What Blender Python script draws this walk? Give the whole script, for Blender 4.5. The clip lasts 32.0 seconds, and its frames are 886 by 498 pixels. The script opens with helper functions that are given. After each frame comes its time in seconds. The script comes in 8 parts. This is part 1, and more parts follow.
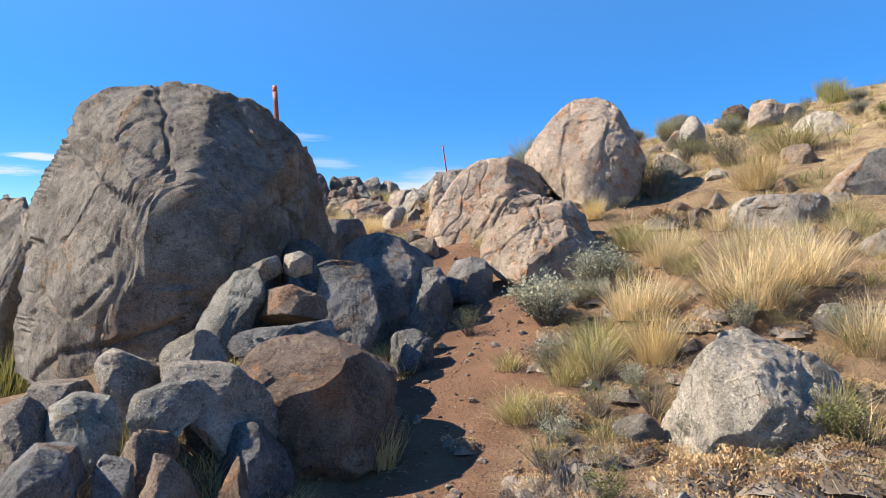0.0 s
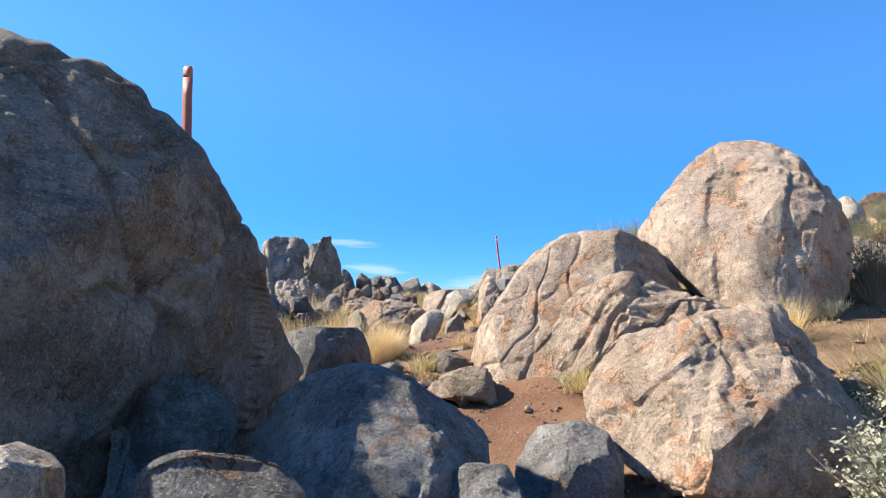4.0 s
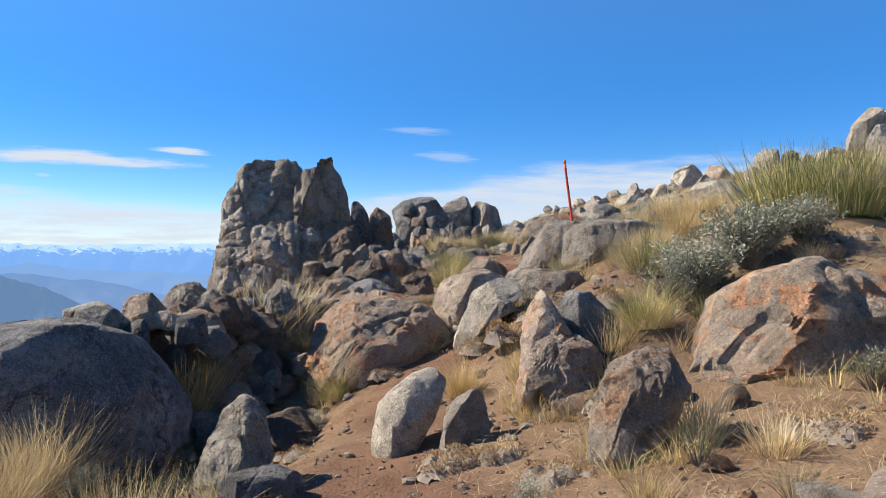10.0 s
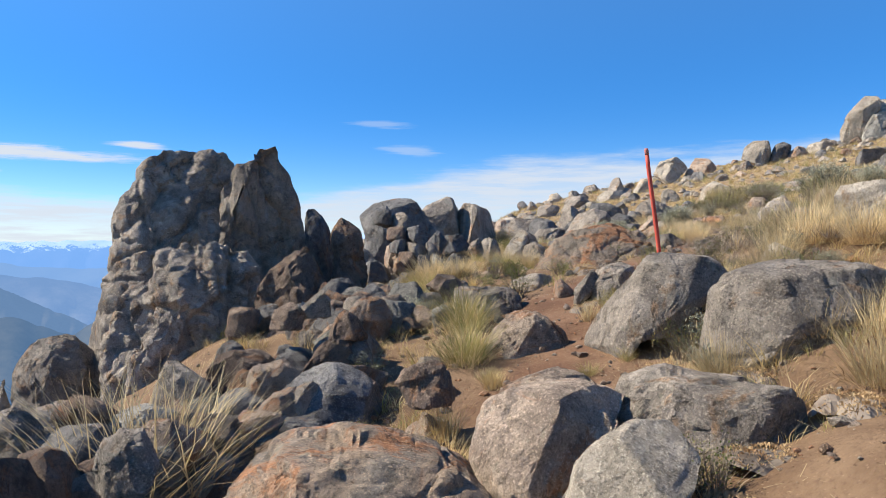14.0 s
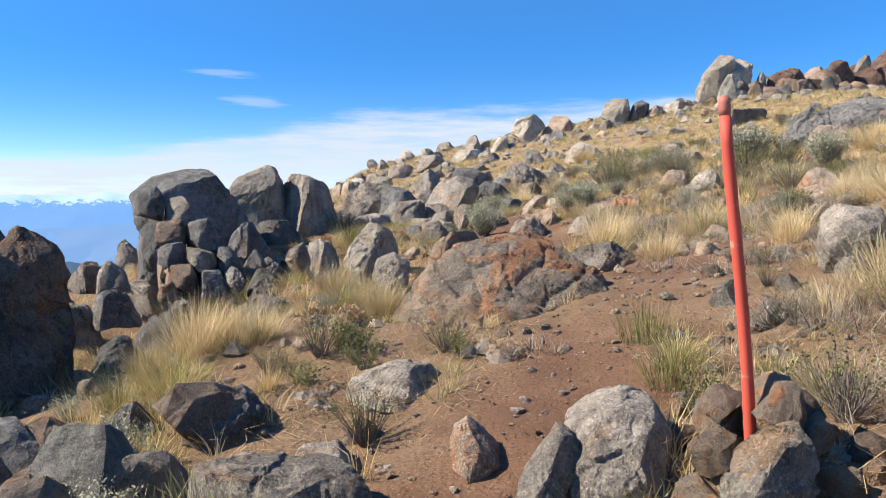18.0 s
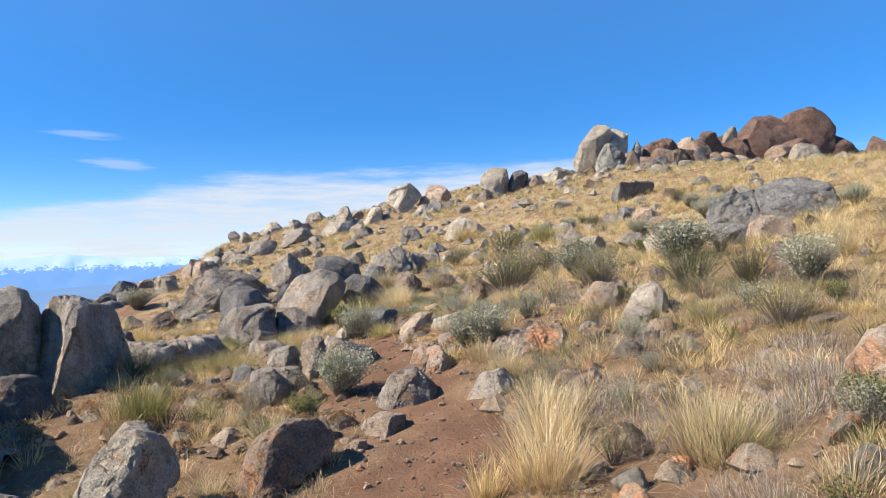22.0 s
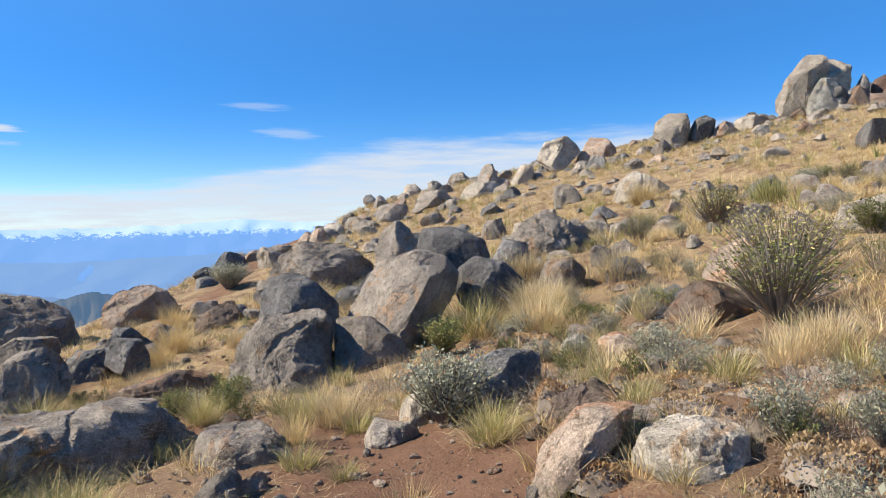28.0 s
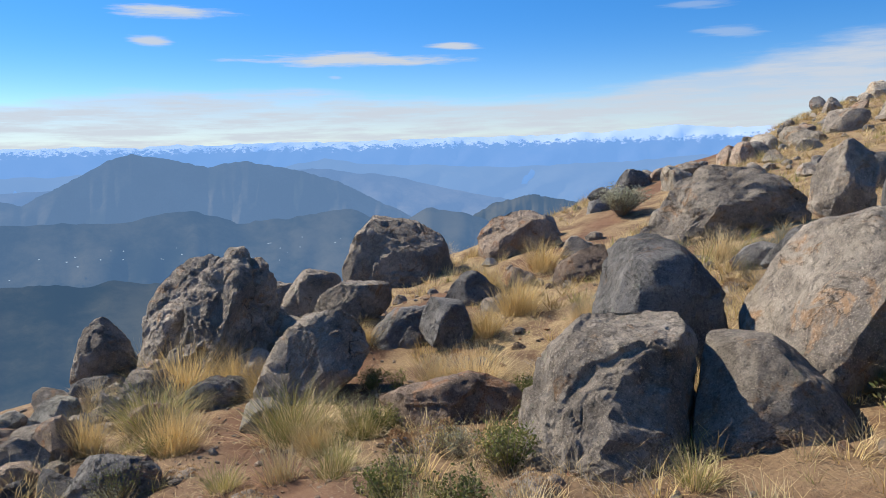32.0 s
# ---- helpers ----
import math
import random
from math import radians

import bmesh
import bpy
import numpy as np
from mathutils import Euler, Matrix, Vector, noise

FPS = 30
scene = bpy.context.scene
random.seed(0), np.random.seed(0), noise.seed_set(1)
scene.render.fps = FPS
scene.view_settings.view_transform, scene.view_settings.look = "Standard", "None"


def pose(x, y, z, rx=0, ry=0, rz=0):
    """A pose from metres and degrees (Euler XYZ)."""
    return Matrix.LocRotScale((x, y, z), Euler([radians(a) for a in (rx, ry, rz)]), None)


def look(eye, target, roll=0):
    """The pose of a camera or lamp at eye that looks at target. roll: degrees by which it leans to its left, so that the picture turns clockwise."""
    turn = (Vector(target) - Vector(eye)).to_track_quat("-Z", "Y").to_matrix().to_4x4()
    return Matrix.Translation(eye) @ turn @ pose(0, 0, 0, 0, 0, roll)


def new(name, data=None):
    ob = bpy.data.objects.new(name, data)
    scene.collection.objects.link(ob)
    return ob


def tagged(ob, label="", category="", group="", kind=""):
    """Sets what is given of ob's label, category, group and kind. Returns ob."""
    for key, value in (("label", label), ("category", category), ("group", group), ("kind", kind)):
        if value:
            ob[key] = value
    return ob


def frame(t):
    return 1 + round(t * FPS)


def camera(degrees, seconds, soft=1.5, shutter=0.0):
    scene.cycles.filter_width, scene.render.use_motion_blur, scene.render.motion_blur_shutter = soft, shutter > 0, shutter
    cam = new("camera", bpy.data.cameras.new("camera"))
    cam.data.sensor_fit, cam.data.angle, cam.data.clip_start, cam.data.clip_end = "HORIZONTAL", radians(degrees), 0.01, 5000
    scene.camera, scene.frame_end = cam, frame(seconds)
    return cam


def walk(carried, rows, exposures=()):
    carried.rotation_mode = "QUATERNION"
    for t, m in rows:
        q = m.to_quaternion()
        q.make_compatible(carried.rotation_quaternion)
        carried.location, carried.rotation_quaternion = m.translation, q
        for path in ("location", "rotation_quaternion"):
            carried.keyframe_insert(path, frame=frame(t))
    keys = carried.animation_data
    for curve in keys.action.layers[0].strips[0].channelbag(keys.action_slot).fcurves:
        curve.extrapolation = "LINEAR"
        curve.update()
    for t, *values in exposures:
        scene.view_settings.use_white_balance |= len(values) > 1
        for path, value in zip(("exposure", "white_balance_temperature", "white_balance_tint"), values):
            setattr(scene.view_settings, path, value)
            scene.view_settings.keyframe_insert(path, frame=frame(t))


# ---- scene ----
cam = camera(61.3, 32.0, soft=0.7)
PATH = [
    (0, (0.124, 0.346, 1.445), (0.103, 2.345, 1.486), -1.2),
    (0.5, (-0.023, 0.975, 1.413), (-0.069, 2.974, 1.433), -1.1),
    (1, (-0.018, 1.567, 1.435), (-0.254, 3.552, 1.465), -0.9),
    (1.5, (-0.114, 2.063, 1.489), (-0.458, 4.034, 1.495), -0.7),
    (2, (-0.285, 2.561, 1.484), (-0.384, 4.559, 1.48), -1.0),
    (2.5, (-0.293, 3.219, 1.434), (-0.011, 5.197, 1.512), -0.3),
    (3, (-0.303, 3.718, 1.574), (0.008, 5.689, 1.721), -1.1),
    (3.5, (-0.242, 4.268, 1.687), (-0.064, 6.242, 1.954), -0.9),
    (4, (-0.024, 4.767, 1.744), (-0.167, 6.734, 2.073), 0.6),
    (4.5, (0.034, 5.25, 1.905), (-0.151, 7.221, 2.191), 0.4),
    (6.5, (0.439, 7.039, 2.454), (0.481, 9.037, 2.533), 0.4),
    (7, (0.524, 7.529, 2.602), (0.363, 9.522, 2.655), 0.5),
    (7.5, (0.414, 7.98, 2.67), (0.002, 9.937, 2.688), 0.5),
    (8, (0.27, 8.525, 2.686), (-0.262, 10.448, 2.83), 0.2),
    (8.5, (0.15, 8.94, 2.896), (-0.37, 10.867, 3.025), -0.0),
    (9, (-0.014, 9.431, 2.959), (-0.521, 11.361, 3.094), -0.2),
    (9.5, (0.004, 9.789, 3.212), (-0.347, 11.758, 3.262), -0.2),
    (10, (0.053, 10.235, 3.32), (-0.285, 12.206, 3.348), -0.0),
    (10.5, (-0.091, 10.68, 3.439), (-0.472, 12.643, 3.444), -0.2),
    (11, (-0.356, 11.188, 3.517), (-0.757, 13.147, 3.482), -0.4),
    (11.5, (-0.503, 11.728, 3.6), (-0.879, 13.692, 3.574), -0.4),
    (12, (-0.663, 12.194, 3.683), (-1.035, 14.158, 3.636), -0.6),
    (12.5, (-0.83, 12.627, 3.77), (-1.346, 14.558, 3.694), -1.2),
    (13, (-0.877, 13.143, 3.786), (-1.53, 15.032, 3.708), -1.5),
    (13.5, (-0.976, 13.592, 3.806), (-1.406, 15.545, 3.759), -0.8),
    (14, (-1.008, 14.13, 3.815), (-1.248, 16.115, 3.826), -0.5),
    (14.5, (-1.04, 14.673, 3.892), (-1.03, 16.673, 3.942), -0.1),
    (15, (-1.164, 15.232, 3.883), (-0.86, 17.208, 3.953), -0.8),
    (15.5, (-1.212, 15.881, 3.799), (-0.826, 17.809, 4.164), -0.4),
    (17.5, (-1.158, 17.865, 4.286), (-0.734, 19.815, 4.161), -0.4),
    (18, (-1.063, 18.524, 4.383), (-0.907, 20.515, 4.268), -0.8),
    (18.5, (-0.958, 19.023, 4.675), (-0.857, 21.017, 4.55), 0.4),
    (19, (-0.904, 19.501, 4.583), (-0.582, 21.473, 4.49), 1.0),
    (19.5, (-0.852, 19.996, 4.644), (-0.585, 21.977, 4.725), 1.2),
    (20, (-0.819, 20.309, 4.724), (-0.59, 22.295, 4.796), 0.1),
    (20.5, (-0.842, 20.644, 4.931), (-0.542, 22.621, 4.984), -0.1),
    (21, (-0.796, 21.148, 4.916), (-0.676, 23.144, 4.973), -1.6),
    (21.5, (-0.606, 21.521, 5.063), (-0.286, 23.494, 5.131), -1.9),
    (22, (-0.383, 22.001, 5.145), (0.099, 23.941, 5.189), -1.8),
    (22.5, (0.076, 22.415, 5.177), (0.858, 24.255, 5.203), -2.0),
    (23, (0.418, 22.885, 5.258), (1.211, 24.722, 5.256), -2.1),
    (23.5, (0.729, 23.321, 5.363), (1.2, 25.265, 5.351), -2.4),
    (24, (1.017, 23.675, 5.427), (0.989, 25.674, 5.361), -2.9),
    (24.5, (1.077, 24.056, 5.421), (0.815, 26.037, 5.337), -3.3),
    (26.5, (0.655, 26.563, 5.163), (0.212, 28.512, 5.088), -3.5),
    (27, (0.65, 27.149, 5.162), (0.534, 29.145, 5.12), -3.1),
    (27.5, (0.732, 27.65, 5.231), (0.797, 29.649, 5.188), -2.6),
    (28, (0.862, 28.193, 5.327), (0.933, 30.191, 5.288), -1.6),
    (28.5, (0.903, 28.695, 5.399), (0.898, 30.692, 5.291), -1.5),
    (29, (1.04, 29.248, 5.411), (0.679, 31.213, 5.322), -2.3),
    (29.5, (1.037, 29.687, 5.484), (0.623, 31.641, 5.391), -1.9),
    (30, (0.915, 30.092, 5.517), (0.49, 32.046, 5.481), -0.2),
    (30.5, (0.931, 30.659, 5.488), (0.335, 32.567, 5.415), -0.5),
    (31, (0.978, 31.084, 5.576), (0.282, 32.956, 5.472), 0.0),
    (31.5, (0.901, 31.467, 5.639), (0.094, 33.29, 5.478), -0.6),
    (32, (0.832, 31.772, 5.589), (-0.166, 33.486, 5.333), -1.5),
]
walk(cam, [(t, look(eye, target, roll)) for t, eye, target, roll in PATH],
     exposures=((0, 1.1), (4, 1.42), (7, 1.07), (10, 0.82), (13, 0.73), (15, 0.94), (17, 0.96), (20, 0.92), (24, 0.9), (28, 0.82), (32, 0.59)))

# ---------------------------------------------------------------- light
SUN_AZIMUTH, SUN_HEIGHT = 88.0, 42.0  # degrees to the left of +y, above the horizon
world = bpy.data.worlds.new("sky")
scene.world = world
world.use_nodes = True
WT = world.node_tree
WT.nodes.clear()


def wnode(kind, **values):
    n = WT.nodes.new(kind)
    for key, v in values.items():
        n.inputs[key].default_value = v
    return n


def wlink(a, b):
    WT.links.new(a, b)


def wmath(op, a, b=None, clamp=False):
    n = WT.nodes.new("ShaderNodeMath")
    n.operation, n.use_clamp = op, clamp
    for i, v in enumerate((a, b)):
        if v is None:
            continue
        if isinstance(v, (int, float)):
            n.inputs[i].default_value = v
        else:
            wlink(v, n.inputs[i])
    return n.outputs[0]


sky = wnode("ShaderNodeTexSky")
sky.sky_type, sky.sun_disc = "NISHITA", False
sky.sun_elevation, sky.sun_rotation = radians(SUN_HEIGHT), radians(-SUN_AZIMUTH)
sky.altitude, sky.air_density, sky.dust_density, sky.ozone_density = 2300, 1.0, 0.25, 2.5
tint = wnode("ShaderNodeHueSaturation")
wlink(sky.outputs[0], tint.inputs["Color"])

# clouds: direction -> azimuth (degrees to the left) and height (degrees)
coord = wnode("ShaderNodeTexCoord")
sep = wnode("ShaderNodeSeparateXYZ")
wlink(coord.outputs["Generated"], sep.inputs[0])
azimuth = wmath("MULTIPLY", wmath("ARCTAN2", wmath("MULTIPLY", sep.outputs[0], -1.0), sep.outputs[1]), 57.2958)
height = wmath("MULTIPLY", wmath("ARCSINE", sep.outputs[2]), 57.2958)
flat = wnode("ShaderNodeCombineXYZ")
wlink(wmath("MULTIPLY", azimuth, 0.045), flat.inputs[0])
wlink(wmath("MULTIPLY", height, 0.34), flat.inputs[1])
wisp = wnode("ShaderNodeTexNoise", Scale=1.0, Detail=7.0, Roughness=0.62)
wlink(flat.outputs[0], wisp.inputs["Vector"])
streak = wnode("ShaderNodeCombineXYZ")
wlink(wmath("MULTIPLY", azimuth, 0.16), streak.inputs[0])
wlink(wmath("MULTIPLY", height, 1.7), streak.inputs[1])
fine = wnode("ShaderNodeTexNoise", Scale=1.0, Detail=8.0, Roughness=0.65)
wlink(streak.outputs[0], fine.inputs["Vector"])


def ramp_between(v, lo, hi):
    n = WT.nodes.new("ShaderNodeMapRange")
    n.interpolation_type = "SMOOTHSTEP"
    n.inputs[1].default_value, n.inputs[2].default_value = lo, hi
    wlink(v, n.inputs[0])
    return n.outputs[0]


# the air whitens less towards the zenith
wlink(wmath("SUBTRACT", 0.512, wmath("MULTIPLY", ramp_between(height, 3.0, 22.0), 0.009)), tint.inputs["Hue"])
wlink(wmath("SUBTRACT", 1.5, wmath("MULTIPLY", ramp_between(height, 3.0, 24.0), 0.22)), tint.inputs["Saturation"])
wlink(wmath("ADD", 1.03, wmath("MULTIPLY", ramp_between(height, 6.0, 28.0), 0.32)), tint.inputs["Value"])

# a bank of thin cloud low over the far range, its upper edge rising to the right
edge_up = wmath("ADD", wmath("MULTIPLY", ramp_between(azimuth, 22.0, -2.0), 3.0), 4.4)
edge_up = wmath("ADD", edge_up, wmath("MULTIPLY", wmath("SUBTRACT", wisp.outputs[0], 0.5), 5.5))
bank = ramp_between(wmath("SUBTRACT", edge_up, height), -0.35, 1.1)
bank = wmath("MULTIPLY", bank, wmath("ADD", 0.62, wmath("MULTIPLY", ramp_between(fine.outputs[0], 0.36, 0.62), 0.32)))
bank = wmath("MULTIPLY", bank, wmath("SUBTRACT", 1.0, wmath("MULTIPLY", ramp_between(azimuth, -30.0, -80.0), 0.8)))


def cloud(az, h, half_az, half_h, amount):
    """One wisp of cloud at a direction."""
    u = wmath("DIVIDE", wmath("SUBTRACT", azimuth, az), half_az)
    lift = wmath("ADD", h, wmath("MULTIPLY", u, 0.25 * half_h))
    v = wmath("DIVIDE", wmath("SUBTRACT", height, lift), half_h)
    r = wmath("SQRT", wmath("ADD", wmath("MULTIPLY", u, u), wmath("MULTIPLY", v, v)))
    r = wmath("ADD", r, wmath("MULTIPLY", wmath("SUBTRACT", fine.outputs[0], 0.5), 2.2))
    return wmath("MULTIPLY", ramp_between(r, 1.0, 0.25), amount)


cover = bank
for spot in ((48.8, 10.2, 4.9, 0.53, 1.00), (50.6, 8.2, 1.8, 0.44, 0.90), (36.9, 7.0, 8.7, 0.66, 1.00), (28.9, 7.8, 2.2, 0.31, 0.95), (11.8, 9.8, 2.8, 0.35, 0.30), (37.9, 5.7, 0.7, 0.18, 0.40), (9.5, 7.8, 2.8, 0.44, 0.35), (49.0, 3.9, 2.4, 0.31, 0.80)):
    cover = wmath("MAXIMUM", cover, cloud(*spot))
mixed = wnode("ShaderNodeMix")
mixed.data_type = "RGBA"
wlink(cover, mixed.inputs[0])
wlink(tint.outputs[0], mixed.inputs[6])
mixed.inputs[7].default_value = (4.5, 4.9, 5.5, 1)
background = wnode("ShaderNodeBackground", Strength=0.09)
wlink(mixed.outputs[2], background.inputs[0])
wlink(background.outputs[0], wnode("ShaderNodeOutputWorld").inputs[0])

lamp = bpy.data.lights.new("sun", "SUN")
lamp.energy, lamp.angle, lamp.color = 5.0, radians(0.55), (1.0, 0.9, 0.75)
sun = new("sun", lamp)
a, h = radians(SUN_AZIMUTH), radians(SUN_HEIGHT)
sun.matrix_world = look((-60 * math.sin(a), 60 * math.cos(a), 60 * math.tan(h)), (0, 0, 0))


# ---------------------------------------------------------------- materials
def material(name, rough=0.9):
    m = bpy.data.materials.new(name)
    m.use_nodes = True
    nt = m.node_tree
    bsdf = nt.nodes["Principled BSDF"]
    bsdf.inputs["Roughness"].default_value = rough
    bsdf.inputs["Specular IOR Level"].default_value = 0.25
    return m, nt, bsdf


def tex(nt, kind, vector=None, **values):
    n = nt.nodes.new(kind)
    for key, v in values.items():
        n.inputs[key].default_value = v
    if vector is not None:
        nt.links.new(vector, n.inputs["Vector"])
    return n


def mix_colour(nt, factor, one, two, how="MIX"):
    n = nt.nodes.new("ShaderNodeMix")
    n.data_type, n.blend_type = "RGBA", how
    for i, v in ((0, factor), (6, one), (7, two)):
        if isinstance(v, tuple):
            n.inputs[i].default_value = (*v, 1)
        elif isinstance(v, (int, float)):
            n.inputs[i].default_value = v
        else:
            nt.links.new(v, n.inputs[i])
    return n.outputs[2]


def span(nt, v, lo, hi, to_lo=0.0, to_hi=1.0):
    n = nt.nodes.new("ShaderNodeMapRange")
    n.interpolation_type = "SMOOTHSTEP"
    for i, x in enumerate((lo, hi, to_lo, to_hi)):
        n.inputs[i + 1].default_value = x
    nt.links.new(v, n.inputs[0])
    return n.outputs[0]


def calc(nt, op, a, b=0.0):
    n = nt.nodes.new("ShaderNodeMath")
    n.operation = op
    for i, v in enumerate((a, b)):
        if isinstance(v, (int, float)):
            n.inputs[i].default_value = v
        else:
            nt.links.new(v, n.inputs[i])
    return n.outputs[0]


def bumped(nt, bsdf, heights):
    """heights: (socket, strength, metres)."""
    normal = None
    for v, strength, far in heights:
        n = nt.nodes.new("ShaderNodeBump")
        n.inputs["Strength"].default_value, n.inputs["Distance"].default_value = strength, far
        nt.links.new(v, n.inputs["Height"])
        if normal:
            nt.links.new(normal, n.inputs["Normal"])
        normal = n.outputs[0]
    nt.links.new(normal, bsdf.inputs["Normal"])


def stone_material(name, pale, deep, stain, stains=0.5, lichen=0.3, pits=0.3):
    """Weathered granite: broad patches, iron stains, crystal speckle, hairline cracks, dark pits and lichen."""
    m, nt, bsdf = material(name)
    place = tex(nt, "ShaderNodeTexCoord").outputs["Object"]
    info = nt.nodes.new("ShaderNodeObjectInfo")
    shift = nt.nodes.new("ShaderNodeVectorMath")
    shift.operation = "ADD"
    nt.links.new(place, shift.inputs[0])
    nt.links.new(calc(nt, "MULTIPLY", info.outputs["Random"], 37.0), shift.inputs[1])
    at = shift.outputs[0]
    broad = tex(nt, "ShaderNodeTexNoise", at, Scale=1.9, Detail=6.0, Roughness=0.65, Distortion=0.4)
    grit = tex(nt, "ShaderNodeTexNoise", at, Scale=15.0, Detail=8.0, Roughness=0.75)
    speck = tex(nt, "ShaderNodeTexNoise", at, Scale=80.0, Detail=3.0, Roughness=0.7)
    rust = tex(nt, "ShaderNodeTexNoise", at, Scale=2.7, Detail=7.0, Roughness=0.7, Distortion=0.8)
    growth = tex(nt, "ShaderNodeTexNoise", at, Scale=6.5, Detail=7.0, Roughness=0.78)
    warp = nt.nodes.new("ShaderNodeVectorMath")
    warp.operation = "MULTIPLY_ADD"
    nt.links.new(rust.outputs[1], warp.inputs[0])
    warp.inputs[1].default_value = (0.55, 0.55, 0.55)
    nt.links.new(at, warp.inputs[2])
    split = tex(nt, "ShaderNodeTexVoronoi", warp.outputs[0], Scale=1.5)
    split.feature = "DISTANCE_TO_EDGE"
    craze = tex(nt, "ShaderNodeTexVoronoi", warp.outputs[0], Scale=6.0)
    craze.feature = "DISTANCE_TO_EDGE"
    cells = tex(nt, "ShaderNodeTexVoronoi", at, Scale=22.0)
    col = mix_colour(nt, span(nt, broad.outputs[0], 0.38, 0.62), deep, pale)
    col = mix_colour(nt, span(nt, rust.outputs[0], 0.62 - 0.2 * stains, 0.70 - 0.14 * stains), col, stain)
    col = mix_colour(nt, calc(nt, "MULTIPLY", span(nt, grit.outputs[0], 0.48, 0.66), 0.55), col, tuple(c * 0.36 for c in deep))
    col = mix_colour(nt, calc(nt, "MULTIPLY", span(nt, grit.outputs[0], 0.42, 0.3), 0.5), col, tuple(min(c * 1.35, 0.7) for c in pale))
    col = mix_colour(nt, calc(nt, "MULTIPLY", span(nt, speck.outputs[0], 0.55, 0.65), 0.55), col, tuple(min(c * 1.5, 0.75) for c in pale))
    col = mix_colour(nt, calc(nt, "MULTIPLY", span(nt, speck.outputs[0], 0.45, 0.34), 0.55), col, tuple(c * 0.3 for c in deep))
    col = mix_colour(nt, calc(nt, "MULTIPLY", span(nt, growth.outputs[0], 0.58, 0.66), lichen), col, (0.36, 0.38, 0.29))
    col = mix_colour(nt, calc(nt, "MULTIPLY", span(nt, growth.outputs[0], 0.40, 0.33), lichen * 0.6), col, (0.06, 0.058, 0.05))
    mottle = tex(nt, "ShaderNodeTexNoise", warp.outputs[0], Scale=7.0, Detail=9.0, Roughness=0.72, Distortion=0.6)
    col = mix_colour(nt, calc(nt, "MULTIPLY", span(nt, mottle.outputs[0], 0.54, 0.68), 0.4), col, tuple(c * 0.42 for c in deep))
    col = mix_colour(nt, calc(nt, "MULTIPLY", span(nt, mottle.outputs[0], 0.43, 0.32), 0.35), col, tuple(min(c * 1.3, 0.7) for c in pale))
    few = span(nt, broad.outputs[0], 0.45, 0.6)
    line = calc(nt, "MULTIPLY", span(nt, split.outputs[0], 0.016, 0.003), span(nt, rust.outputs[0], 0.5, 0.58))
    hair = calc(nt, "MULTIPLY", calc(nt, "MULTIPLY", span(nt, craze.outputs[0], 0.025, 0.0), few), 0.3)
    gap = calc(nt, "MAXIMUM", line, hair)
    col = mix_colour(nt, calc(nt, "MULTIPLY", gap, 0.7), col, tuple(c * 0.22 for c in deep))
    tone = tex(nt, "ShaderNodeHueSaturation")
    nt.links.new(span(nt, info.outputs["Random"], 0, 1, 0.8, 1.18), tone.inputs["Value"])
    nt.links.new(col, tone.inputs["Color"])
    nt.links.new(tone.outputs[0], bsdf.inputs["Base Color"])
    deepness = calc(nt, "SUBTRACT", 1.0, gap)

    def flakes(size, bend):
        """Small broken planes, each tilted its own way."""
        bent = nt.nodes.new("ShaderNodeVectorMath")
        bent.operation = "MULTIPLY_ADD"
        nt.links.new(grit.outputs[1], bent.inputs[0])
        bent.inputs[1].default_value = (bend, bend, bend)
        nt.links.new(warp.outputs[0], bent.inputs[2])
        cell = tex(nt, "ShaderNodeTexVoronoi", bent.outputs[0], Scale=size)
        away, lean, slope = (nt.nodes.new("ShaderNodeVectorMath") for _ in range(3))
        away.operation, lean.operation, slope.operation = "SUBTRACT", "SUBTRACT", "DOT_PRODUCT"
        nt.links.new(bent.outputs[0], away.inputs[0])
        nt.links.new(cell.outputs["Position"], away.inputs[1])
        nt.links.new(cell.outputs["Color"], lean.inputs[0])
        lean.inputs[1].default_value = (0.5, 0.5, 0.5)
        nt.links.new(away.outputs[0], slope.inputs[0])
        nt.links.new(lean.outputs[0], slope.inputs[1])
        return slope.outputs["Value"]

    bumped(nt, bsdf, ((rust.outputs[0], 0.7, 0.10), (flakes(3.5, 0.05), 0.5, 0.7), (flakes(10.0, 0.03), 0.6, 0.6), (flakes(26.0, 0.02), 0.5, 0.5), (grit.outputs[0], 0.9, 0.05), (deepness, 0.8, 0.02), (span(nt, cells.outputs[0], 0.0, 0.35), pits, 0.008), (speck.outputs[0], 0.6, 0.008)))
    return m


